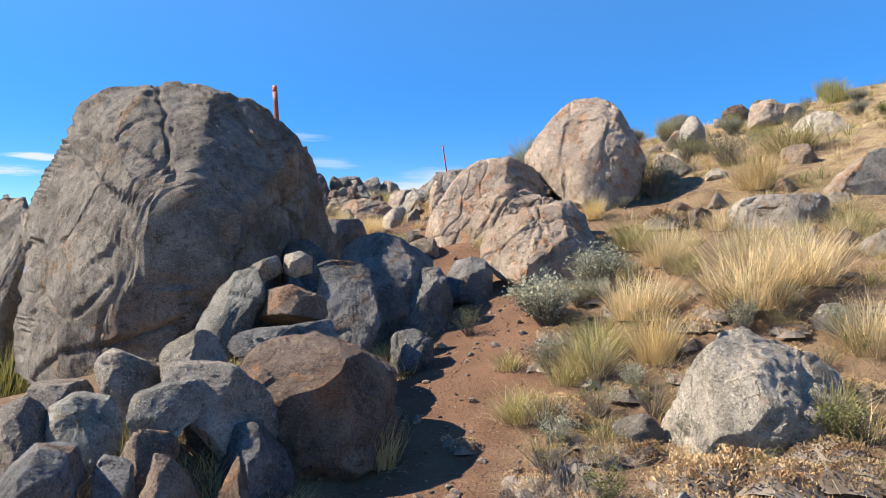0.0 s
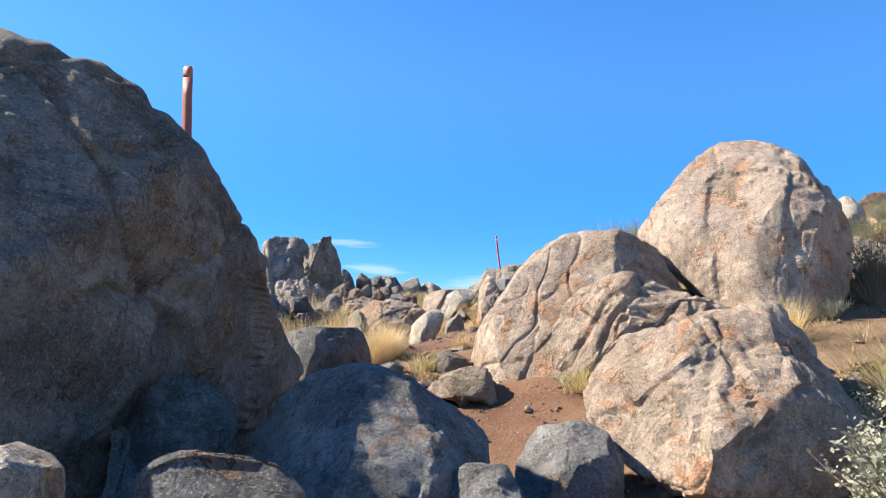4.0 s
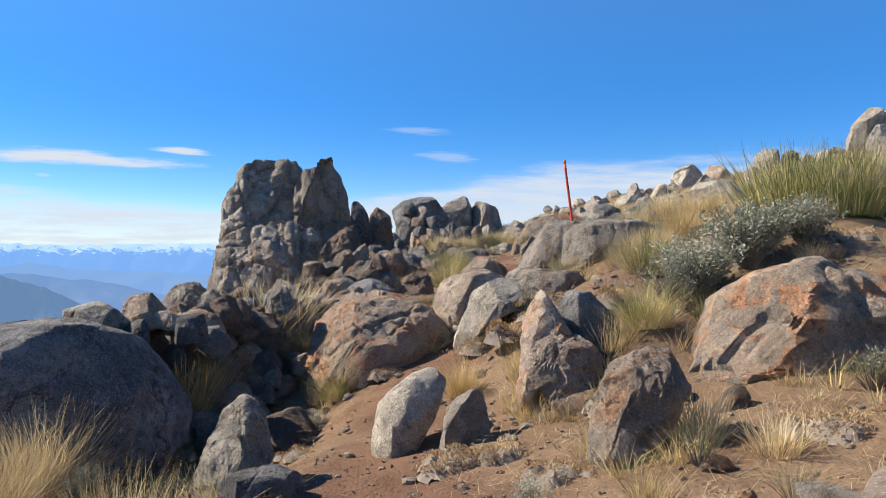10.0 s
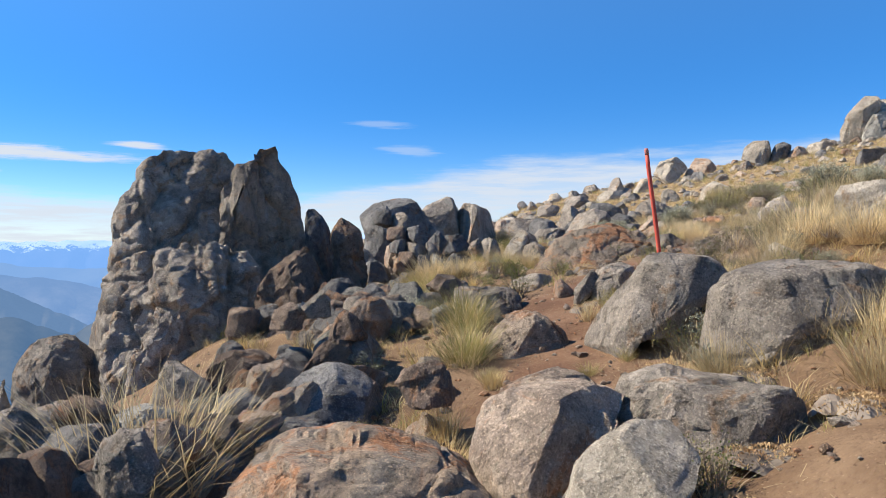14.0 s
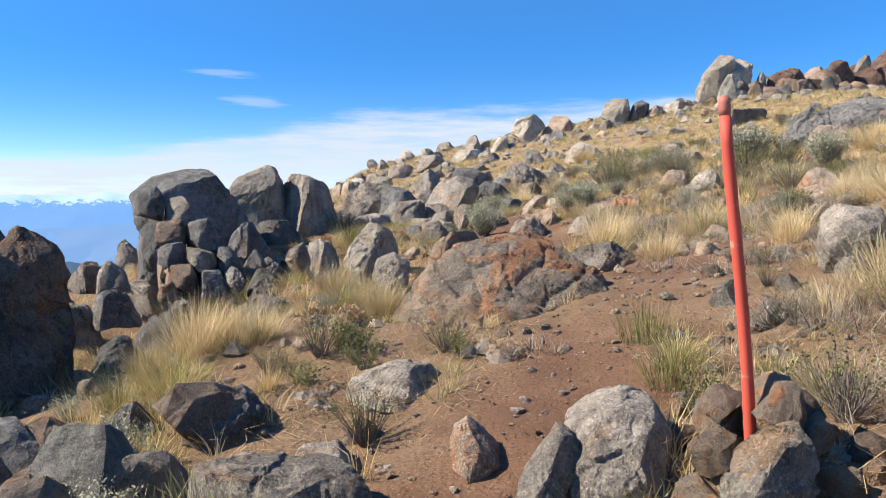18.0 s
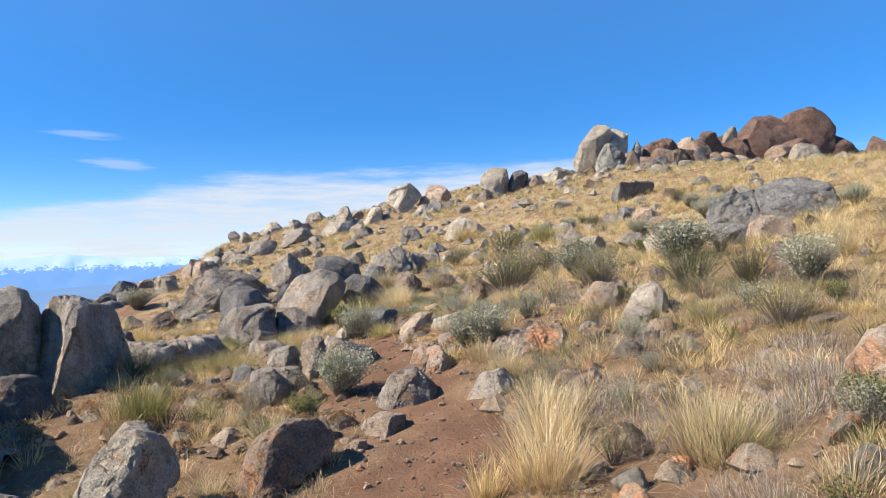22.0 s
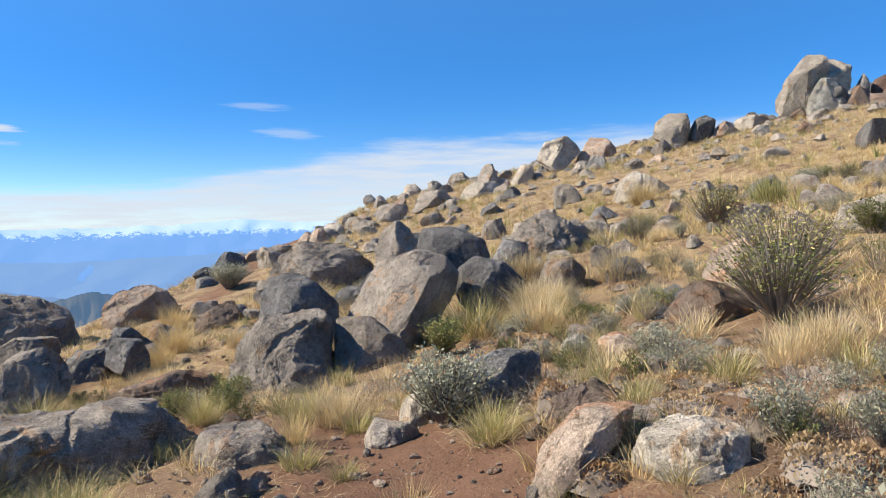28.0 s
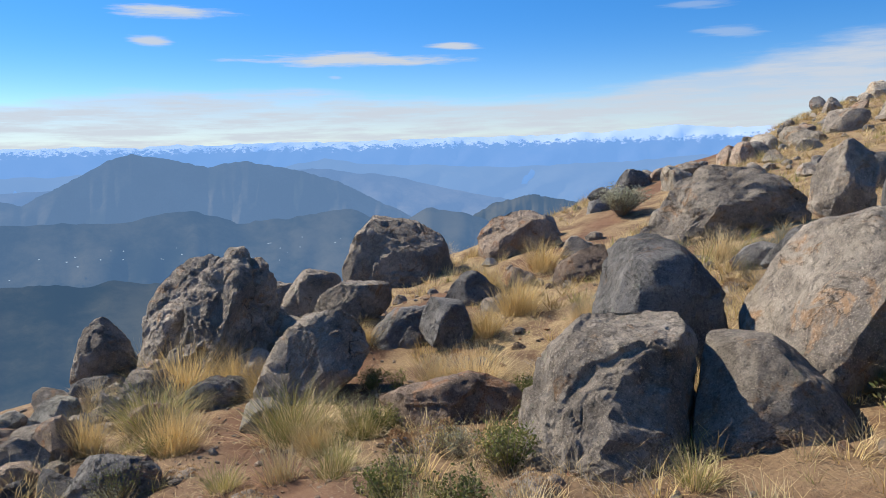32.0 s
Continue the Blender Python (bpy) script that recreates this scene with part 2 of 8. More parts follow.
STONE = {
    "grey": stone_material("grey_granite", (0.42, 0.363, 0.297), (0.228, 0.197, 0.165), (0.365, 0.235, 0.14), 0.36, 0.4),
    "tan": stone_material("tan_granite", (0.5, 0.395, 0.30), (0.32, 0.25, 0.195), (0.42, 0.228, 0.125), 0.55, 0.25),
    "pale": stone_material("pale_granite", (0.53, 0.462, 0.37), (0.345, 0.298, 0.236), (0.45, 0.30, 0.18), 0.32, 0.25),
    # dark stone, and also a darkened copy for rocks lying in shade
    "dark": stone_material("dark_and_shaded_granite", (0.255, 0.242, 0.226), (0.125, 0.121, 0.116), (0.26, 0.162, 0.105), 0.28, 0.35),
    "red": stone_material("brown_granite", (0.31, 0.232, 0.172), (0.165, 0.122, 0.096), (0.33, 0.178, 0.096), 0.5, 0.25),
    "umber": stone_material("dark_brown_rock", (0.2, 0.128, 0.1), (0.11, 0.072, 0.058), (0.23, 0.125, 0.085), 0.5, 0.15),
    "lich": stone_material("lichen_granite", (0.42, 0.395, 0.335), (0.185, 0.176, 0.155), (0.31, 0.212, 0.128), 0.22, 0.85),
    "orange": stone_material("orange_rock", (0.43, 0.32, 0.225), (0.25, 0.215, 0.175), (0.47, 0.225, 0.11), 0.72, 0.3),
}


def soil_material():
    m, nt, bsdf = material("dry_soil", 0.95)
    at = tex(nt, "ShaderNodeTexCoord").outputs["Object"]
    broad = tex(nt, "ShaderNodeTexNoise", at, Scale=0.55, Detail=5.0, Roughness=0.6)
    patch = tex(nt, "ShaderNodeTexNoise", at, Scale=2.2, Detail=6.0, Roughness=0.65)
    grit = tex(nt, "ShaderNodeTexNoise", at, Scale=26.0, Detail=6.0, Roughness=0.75)
    litter = tex(nt, "ShaderNodeTexNoise", at, Scale=60.0, Detail=3.0, Roughness=0.7)
    pebble = tex(nt, "ShaderNodeTexVoronoi", at, Scale=38.0)
    far = tex(nt, "ShaderNodeTexNoise", at, Scale=0.004, Detail=7.0, Roughness=0.65)
    path = tex(nt, "ShaderNodeAttribute")
    path.attribute_name = "worn"
    wild = tex(nt, "ShaderNodeAttribute")
    wild.attribute_name = "wild"
    earth = mix_colour(nt, span(nt, patch.outputs[0], 0.3, 0.7), (0.118, 0.062, 0.036), (0.185, 0.102, 0.06))
    straw = mix_colour(nt, span(nt, patch.outputs[0], 0.35, 0.65), (0.145, 0.09, 0.052), (0.225, 0.148, 0.088))
    amount = calc(nt, "ADD", span(nt, broad.outputs[0], 0.35, 0.65, -0.25, 0.35), calc(nt, "SUBTRACT", 0.95, path.outputs["Fac"]))
    col = mix_colour(nt, span(nt, calc(nt, "ADD", amount, span(nt, litter.outputs[0], 0.3, 0.7, -0.4, 0.4)), 0.2, 0.7), earth, straw)
    col = mix_colour(nt, calc(nt, "MULTIPLY", span(nt, grit.outputs[0], 0.5, 0.72), 0.6), col, (0.12, 0.07, 0.045))
    col = mix_colour(nt, calc(nt, "MULTIPLY", span(nt, pebble.outputs[0], 0.22, 0.1), 0.35), col, (0.4, 0.27, 0.17))
    thatch = tex(nt, "ShaderNodeAttribute")
    thatch.attribute_name = "thatch"
    dry = mix_colour(nt, span(nt, litter.outputs[0], 0.35, 0.65), (0.19, 0.13, 0.068), (0.42, 0.325, 0.175))
    cover = calc(nt, "MULTIPLY", thatch.outputs["Fac"], span(nt, calc(nt, "ADD", patch.outputs[0], span(nt, grit.outputs[0], 0.3, 0.7, -0.12, 0.12)), 0.4, 0.55))
    col = mix_colour(nt, cover, col, dry)
    scrub = mix_colour(nt, span(nt, far.outputs[0], 0.35, 0.65), (0.055, 0.06, 0.04), (0.16, 0.14, 0.09))
    col = mix_colour(nt, wild.outputs["Fac"], col, scrub)
    nt.links.new(col, bsdf.inputs["Base Color"])
    bumped(nt, bsdf, ((patch.outputs[0], 0.4, 0.05), (grit.outputs[0], 0.8, 0.025), (pebble.outputs[0], 0.4, 0.012)))
    return m


SOIL = soil_material()


def blade_material(name, one, two, three, through_light=0.25):
    """Dry or green leaves and straw; each clump and each blade has its own tone."""
    m, nt, bsdf = material(name, 0.75)
    geo, info = nt.nodes.new("ShaderNodeNewGeometry"), nt.nodes.new("ShaderNodeObjectInfo")
    at = tex(nt, "ShaderNodeTexCoord").outputs["Object"]
    along = tex(nt, "ShaderNodeTexNoise", at, Scale=3.0, Detail=2.0)
    col = mix_colour(nt, geo.outputs["Random Per Island"], one, two)
    col = mix_colour(nt, span(nt, along.outputs[0], 0.45, 0.7), col, three)
    tone = tex(nt, "ShaderNodeHueSaturation")
    nt.links.new(span(nt, info.outputs["Random"], 0, 1, 0.78, 1.2), tone.inputs["Value"])
    nt.links.new(col, tone.inputs["Color"])
    nt.links.new(tone.outputs[0], bsdf.inputs["Base Color"])
    glow = nt.nodes.new("ShaderNodeBsdfTranslucent")
    nt.links.new(tone.outputs[0], glow.inputs[0])
    both = nt.nodes.new("ShaderNodeMixShader")
    both.inputs[0].default_value = through_light
    nt.links.new(bsdf.outputs[0], both.inputs[1])
    nt.links.new(glow.outputs[0], both.inputs[2])
    nt.links.new(both.outputs[0], nt.nodes["Material Output"].inputs[0])
    return m


STRAW = blade_material("straw", (0.52, 0.385, 0.17), (0.66, 0.52, 0.27), (0.38, 0.265, 0.11))
PALE_STRAW = blade_material("pale_straw", (0.6, 0.47, 0.255), (0.72, 0.59, 0.35), (0.44, 0.34, 0.18))
GREEN_STRAW = blade_material("green_straw", (0.3, 0.28, 0.1), (0.45, 0.38, 0.16), (0.2, 0.22, 0.07))
SAGE = blade_material("sage_leaf", (0.29, 0.3, 0.21), (0.4, 0.39, 0.285), (0.22, 0.22, 0.14))
LEAF = blade_material("green_leaf", (0.1, 0.13, 0.04), (0.2, 0.2, 0.07), (0.3, 0.24, 0.08))
CUSHION = blade_material("dry_cushion", (0.42, 0.29, 0.15), (0.58, 0.43, 0.25), (0.3, 0.18, 0.09))
DEAD = blade_material("dead_scrub", (0.4, 0.345, 0.28), (0.56, 0.49, 0.4), (0.3, 0.24, 0.18), 0.15)
GREY_TWIG = blade_material("grey_twig", (0.17, 0.14, 0.11), (0.27, 0.225, 0.18), (0.11, 0.085, 0.065), 0.05)


def paint_material(name, colour, worn):
    m, nt, bsdf = material(name, 0.6)
    at = tex(nt, "ShaderNodeTexCoord").outputs["Object"]
    n = tex(nt, "ShaderNodeTexNoise", at, Scale=14.0, Detail=6.0, Roughness=0.7)
    s = tex(nt, "ShaderNodeTexNoise", at, Scale=3.0, Detail=4.0)
    col = mix_colour(nt, span(nt, s.outputs[0], 0.3, 0.7), colour, tuple(c * 0.8 for c in colour))
    col = mix_colour(nt, span(nt, n.outputs[0], 0.62, 0.7), col, worn)
    nt.links.new(col, bsdf.inputs["Base Color"])
    bumped(nt, bsdf, ((n.outputs[0], 0.4, 0.004),))
    return m


RED_PAINT = paint_material("worn_red_paint", (0.62, 0.1, 0.065), (0.5, 0.25, 0.17))
FADED_PAINT = paint_material("bleached_red_paint", (0.5, 0.17, 0.13), (0.5, 0.33, 0.25))
RUST_PAINT = paint_material("rusty_red_paint", (0.36, 0.13, 0.09), (0.42, 0.27, 0.2))


def hazed_distance_material(name, air, amount, dark, light, snow=None):
    """Far land with painted haze: emission mixed in stands for kilometres of sunlit air."""
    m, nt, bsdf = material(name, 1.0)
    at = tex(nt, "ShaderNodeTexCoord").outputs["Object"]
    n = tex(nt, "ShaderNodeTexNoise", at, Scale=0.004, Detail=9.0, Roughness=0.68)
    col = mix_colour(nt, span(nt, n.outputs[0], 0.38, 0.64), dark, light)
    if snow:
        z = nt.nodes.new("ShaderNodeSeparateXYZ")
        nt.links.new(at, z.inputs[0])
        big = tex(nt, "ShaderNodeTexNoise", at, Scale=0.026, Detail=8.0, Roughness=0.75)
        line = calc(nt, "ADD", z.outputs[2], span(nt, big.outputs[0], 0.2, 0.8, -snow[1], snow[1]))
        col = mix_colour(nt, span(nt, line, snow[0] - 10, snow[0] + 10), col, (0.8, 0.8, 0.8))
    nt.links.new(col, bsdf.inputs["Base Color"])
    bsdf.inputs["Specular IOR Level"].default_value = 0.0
    haze_glow = nt.nodes.new("ShaderNodeEmission")
    haze_glow.inputs[0].default_value = (*air, 1)
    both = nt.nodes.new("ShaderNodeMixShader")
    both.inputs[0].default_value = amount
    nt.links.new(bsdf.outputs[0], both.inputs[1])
    nt.links.new(haze_glow.outputs[0], both.inputs[2])
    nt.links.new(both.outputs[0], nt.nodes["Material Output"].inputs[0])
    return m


# ---------------------------------------------------------------- ground
# ground: a line walked (y: x, height), a hillside rising to +x and falling away to -x
LINE_Y = (-12, 0, 2.5, 3.7, 5.2, 7.0, 8.5, 9.8, 11.2, 12.6, 14.1, 15.9, 17.9, 19.5, 21.1, 22.4, 23.7, 26.5, 28.2, 30.1, 32, 35, 38, 45, 60, 90, 140)
LINE_X = (.4, .1, -.2, -.25, .0, .4, .25, .0, -.35, -.8, -1.0, -1.2, -1.15, -.9, -.75, .1, .9, .7, .9, .95, .85, .8, .7, .7, .7, 1, 1)
LINE_Z = (-1.2, -.25, -.18, -.08, .25, .8, 1.05, 1.5, 1.85, 2.05, 2.1, 2.1, 2.65, 3.03, 3.38, 3.68, 3.9, 3.75, 3.9, 4.05, 4.1, 4.0, 3.95, 4.4, 6.15, 8.5, 11.5)
EDGE_Y = (-12, 8, 12, 15, 18, 20, 22.5, 27, 32, 45, 64, 90, 140)
EDGE_X = (-8, -6.5, -5.2, -4.2, -3.6, -3.3, -4.6, -6, -7.2, -8.5, -4, 2, 14)


# banks of earth and rubble: x, y, half-widths, height
BANKS = ((.25, 16.7, .75, .9, .4), (-3.9, 13.4, .8, .9, .25), (1.2, 40.2, 2.6, 1.8, .35), (-5, 39.2, 1.3, 1.6, .3), (-1.9, 25.8, .6, .7, .3), (.5, 18.3, .6, .5, .25), (.45, 15.7, .6, .9, .3), (-1.6, 4.15, .6, .55, .5), (-1.35, 5.35, .5, .8, .4), (1.9, 16.9, 1.2, 1.4, .55), (-2.6, 5.2, 1.3, 1.8, .8), (-1.9, 9.2, .9, .9, .45), (-2.45, 16.2, .55, 1.6, -.45), (-3.4, 26.3, 1.0, 1.3, -.45), (-2.4, 30.6, 1.2, 1.0, .3), (2.0, 74, 9, 7, .6))


def lattice(ix, iy, iz=0):
    """Repeatable random numbers, 0 to 1, on a whole-number grid."""
    n = (ix.astype(np.int64) * 374761393 + iy.astype(np.int64) * 668265263 + (iz * 1.0 + 0 * ix).astype(np.int64) * 2147483647) & 0x7FFFFFFF
    n = ((n ^ (n >> 13)) * 1274126177) & 0x7FFFFFFF
    n = ((n ^ (n >> 15)) * 2246822519) & 0x7FFFFFFF
    return ((n ^ (n >> 16)) & 0xFFFFF) / 0xFFFFF


def grain2(x, y, seed=0):
    """Smooth value noise in the plane, -1 to 1."""
    ix, iy = np.floor(x), np.floor(y)
    fx, fy = x - ix, y - iy
    fx, fy = fx * fx * (3 - 2 * fx), fy * fy * (3 - 2 * fy)
    a, b = lattice(ix, iy, seed), lattice(ix + 1, iy, seed)
    c, d = lattice(ix, iy + 1, seed), lattice(ix + 1, iy + 1, seed)
    return (a + (b - a) * fx + (c - a) * fy + (a - b - c + d) * fx * fy) * 2 - 1


def line_x(y):
    return np.interp(y, LINE_Y, LINE_X)


def trail_x(y):
    """The trodden line; past the boulder heap it bears off towards the slope's edge."""
    return line_x(y) + np.interp(y, (32, 33.2, 34.8, 36, 37.5, 42), (0, -.6, -2.9, -4.3, -4.9, -5.4))


def ground_z(x, y):
    """Height of the ground, also for arrays."""
    x, y = np.asarray(x, float), np.asarray(y, float)
    dx = x - line_x(y)
    z = sum(np.interp(y + o, LINE_Y, LINE_Z) for o in (-.6, -.2, .2, .6)) / 4
    right = np.interp(y, (0, 8, 16, 40), (.12, .18, .21, .22))
    left = np.interp(y, (0, 8, 14, 22, 32, 60), (.16, .2, .1, .16, .14, .2))
    z = z + np.where(dx > 0, right, left) * dx - .10 * np.maximum(dx - 18, 0) - .13 * np.maximum(dx - 20, 0) - .25 * np.maximum(dx - 45, 0) - .2 * np.maximum(y - 95, 0)
    for bx, by, rx, ry, rise in BANKS:
        z = z + rise * np.exp(-((x - bx) / rx) ** 2 - ((y - by) / ry) ** 2)
    out = np.maximum(np.interp(y, EDGE_Y, EDGE_X) - x, 0)
    z = z - out * out * .4 / (1 + out * .4)
    off = np.clip((np.abs(dx) - .35) / .8, 0, 1)
    return z + off * (.10 * grain2(x * .6, y * .6, 1) + .05 * grain2(x * 1.7, y * 1.7, 2)) + .018 * grain2(x * 4, y * 4, 3)


def far_z(x, y, z):
    """Past the hill the land falls to the valley floor."""
    r = np.hypot(x, y - 30)
    t = np.clip((r - 90) / 500, 0, 1)
    return z * (1 - t) + t * (-520 - 60 * grain2(x * .002, y * .002, 7)) - 0


def spread(lo, hi, step, outer, grow):
    """Even steps from lo to hi, then ever longer ones out to the horizon."""
    mid, up, down, s = list(np.arange(lo, hi, step)), [], [], step
    x, d = hi, lo
    while x < outer:
        s *= grow
        up.append(x)
        x += s
    s = step
    while d > -outer:
        s *= grow
        d -= s
        down.append(d)
    return np.array(down[::-1] + mid + up)


def mesh_object(name, verts, faces, mat, parent=None, smooth=True):
    me = bpy.data.meshes.new(name)
    me.vertices.add(len(verts))
    me.vertices.foreach_set("co", np.asarray(verts, np.float32).ravel())
    faces = np.asarray(faces, np.int32)
    k = faces.shape[1]
    me.loops.add(faces.size)
    me.loops.foreach_set("vertex_index", faces.ravel())
    me.polygons.add(len(faces))
    me.polygons.foreach_set("loop_start", np.arange(0, faces.size, k, dtype=np.int32))
    me.polygons.foreach_set("loop_total", np.full(len(faces), k, np.int32))
    me.polygons.foreach_set("use_smooth", np.full(len(faces), smooth))
    me.update(calc_edges=True)
    me.validate()
    me.materials.append(mat)
    ob = new(name, me)
    ob.parent = parent
    return ob


def grid_faces(rows, cols):
    i = np.arange(rows * cols).reshape(rows, cols)
    return np.stack([i[:-1, :-1], i[:-1, 1:], i[1:, 1:], i[1:, :-1]], -1).reshape(-1, 4)


def make_ground():
    xs, ys = spread(-7, 9, .11, 4600, 1.13), spread(-3, 42, .11, 4600, 1.13)
    gx, gy = np.meshgrid(xs, ys)
    gz = far_z(gx, gy, ground_z(gx, gy))
    gz += .012 * grain2(gx * 9, gy * 9, 4)
    ob = mesh_object("ground", np.stack([gx, gy, gz], -1).reshape(-1, 3), grid_faces(len(ys), len(xs)), SOIL)
    side = np.abs(gx - trail_x(gy)) + .25 * grain2(gx * 1.3, gy * 1.3, 5) + .15 * grain2(gx * 3.3, gy * 3.3, 6)
    worn = np.clip(1.25 - side / .75, 0, 1)
    thatch = .85 * np.clip(np.maximum((gx - line_x(gy) - 2.6) / 3, (gy - 35) / 4), 0, 1) * (1 - worn)
    for name, v in (("worn", worn), ("thatch", thatch), ("wild", np.clip((np.hypot(gx, gy - 30) - 85) / 60, 0, 1))):
        ob.data.attributes.new(name, "FLOAT", "POINT").data.foreach_set("value", v.astype(np.float32).ravel())
    return tagged(ob, "reddish dry stony mountainside soil with a worn footpath", "ground", kind="structure")


make_ground()


# ---------------------------------------------------------------- distance
def ridge(name, label, dist, az0, az1, crest, foot, mat, seed, jag=0.2, run=0.92):
    """A far range: crest is pairs of azimuth and height in degrees, foot the height in degrees of its base."""
    cols, rows = 360, 26
    az = np.linspace(az0, az1, cols)
    top = np.interp(az, [c[0] for c in crest], [c[1] for c in crest])
    for k, s in ((1, .5), (2, 1.1), (4, 2.6), (8, 6.0)) if jag > .16 else ((2, .6), (2.5, 1.7), (2, 3.5), (3, 8.0)):
        top = top + jag / k * grain2(az * s, az * 0 + seed, seed)
    v = np.linspace(0, 1, rows)[:, None]
    r = dist * (run + (1 - run) * v) * (1 + 0 * az)
    el = foot + (top - foot) * v ** .85
    fold = 1.3 * sum(grain2(az * f + 2 * v, v * f * 1.2 + seed, seed + k) / m for k, f, m in ((1, .45, 1), (2, 1.1, 2), (3, 2.5, 4), (4, 5.5, 8)))
    r = r * (1 + .03 * (1 - v) * fold)
    a, e = np.radians(az + 0 * v), np.radians(el)
    p = np.stack([-np.sin(a) * r, 30 + np.cos(a) * r, 5 + np.tan(e) * r], -1)
    ob = mesh_object(name, p.reshape(-1, 3), grid_faces(rows, cols), mat)
    return tagged(ob, label, "mountain range", kind="structure")


# each range carries its blue haze as its own emission, weaker when nearer
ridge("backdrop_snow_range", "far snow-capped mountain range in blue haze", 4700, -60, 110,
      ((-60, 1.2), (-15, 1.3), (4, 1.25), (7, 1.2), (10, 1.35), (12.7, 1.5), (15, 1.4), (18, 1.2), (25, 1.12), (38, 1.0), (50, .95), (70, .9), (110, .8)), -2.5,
      hazed_distance_material("snow_range", (0.2, 0.42, 0.86), 0.6, (0.02, 0.03, 0.05), (0.05, 0.05, 0.06), (54, 44)), 21, .12)
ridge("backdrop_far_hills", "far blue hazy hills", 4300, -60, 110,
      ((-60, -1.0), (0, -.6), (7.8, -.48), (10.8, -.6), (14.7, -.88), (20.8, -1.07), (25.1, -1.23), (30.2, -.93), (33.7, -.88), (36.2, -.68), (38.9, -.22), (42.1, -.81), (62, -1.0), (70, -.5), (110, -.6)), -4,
      hazed_distance_material("far_hills", (0.15, 0.275, 0.51), 0.85, (0.08, 0.1, 0.1), (0.16, 0.16, 0.12)), 22, .1)
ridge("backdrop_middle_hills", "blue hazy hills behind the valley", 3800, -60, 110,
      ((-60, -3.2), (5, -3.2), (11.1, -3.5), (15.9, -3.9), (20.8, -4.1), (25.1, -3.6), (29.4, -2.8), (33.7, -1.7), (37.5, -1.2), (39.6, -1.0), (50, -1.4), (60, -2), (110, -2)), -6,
      hazed_distance_material("middle_hills", (0.125, 0.225, 0.42), 0.82, (0.091, 0.104, 0.078), (0.352, 0.308, 0.22)), 23, .1)
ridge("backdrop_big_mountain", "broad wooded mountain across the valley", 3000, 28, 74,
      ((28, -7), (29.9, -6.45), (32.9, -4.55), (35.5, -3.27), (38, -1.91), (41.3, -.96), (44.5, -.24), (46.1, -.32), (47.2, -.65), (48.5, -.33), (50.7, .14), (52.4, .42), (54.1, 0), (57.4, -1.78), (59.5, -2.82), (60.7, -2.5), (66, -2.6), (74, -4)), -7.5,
      hazed_distance_material("big_mountain", (0.10, 0.178, 0.315), 0.78, (0.058, 0.072, 0.046), (0.286, 0.242, 0.165)), 24, .08)
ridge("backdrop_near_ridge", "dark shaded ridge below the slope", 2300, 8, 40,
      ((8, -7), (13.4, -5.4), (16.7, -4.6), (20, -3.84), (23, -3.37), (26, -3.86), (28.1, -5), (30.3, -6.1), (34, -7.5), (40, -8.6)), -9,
      hazed_distance_material("near_ridge", (0.07, 0.125, 0.215), 0.7, (0.046, 0.058, 0.033), (0.22, 0.187, 0.11)), 25, .1)
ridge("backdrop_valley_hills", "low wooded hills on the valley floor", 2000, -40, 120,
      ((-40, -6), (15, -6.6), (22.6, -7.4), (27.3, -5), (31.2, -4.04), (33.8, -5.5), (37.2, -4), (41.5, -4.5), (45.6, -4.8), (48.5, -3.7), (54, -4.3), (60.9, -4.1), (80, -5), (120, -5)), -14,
      hazed_distance_material("valley_hills", (0.066, 0.128, 0.235), 0.75, (0.039, 0.052, 0.029), (0.264, 0.231, 0.132)), 26, .14, .8)
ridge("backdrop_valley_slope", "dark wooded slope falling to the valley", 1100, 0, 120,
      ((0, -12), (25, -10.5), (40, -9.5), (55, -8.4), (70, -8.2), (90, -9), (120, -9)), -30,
      hazed_distance_material("valley_slope", (0.036, 0.078, 0.15), 0.7, (0.033, 0.043, 0.023), (0.22, 0.198, 0.11)), 27, .25, .4)


# ---------------------------------------------------------------- rocks
def ball(sub):
    bm = bmesh.new()
    bmesh.ops.create_icosphere(bm, subdivisions=sub, radius=1)
    v = np.array([p.co for p in bm.verts])
    f = np.array([[p.index for p in q.verts] for q in bm.faces])
    bm.free()
    return v / np.linalg.norm(v, axis=1)[:, None], f


BALLS = {n: ball(n) for n in (1, 2, 3, 4, 5, 6, 7)}


def grain3(p, seed=0):
    """Smooth value noise in space, -1 to 1."""
    i = np.floor(p)
    f = p - i
    f = f * f * (3 - 2 * f)
    out = 0
    for a in (0, 1):
        for b in (0, 1):
            for c in (0, 1):
                w = (f[:, 0] if a else 1 - f[:, 0]) * (f[:, 1] if b else 1 - f[:, 1]) * (f[:, 2] if c else 1 - f[:, 2])
                out = out + w * lattice(i[:, 0] + a, i[:, 1] + b, (i[:, 2] + c) * 131 + seed)
    return out * 2 - 1


def hull(points):
    """Corners of the convex outline round some points in a plane, anticlockwise."""
    points = sorted(set(points))
    halves = []
    for run in (points, points[::-1]):
        keep = []
        for p in run:
            while len(keep) > 1 and (keep[-1][0] - keep[-2][0]) * (p[1] - keep[-2][1]) - (keep[-1][1] - keep[-2][1]) * (p[0] - keep[-2][0]) <= 0:
                keep.pop()
            keep.append(p)
        halves.append(keep[:-1])
    return halves[0] + halves[1]


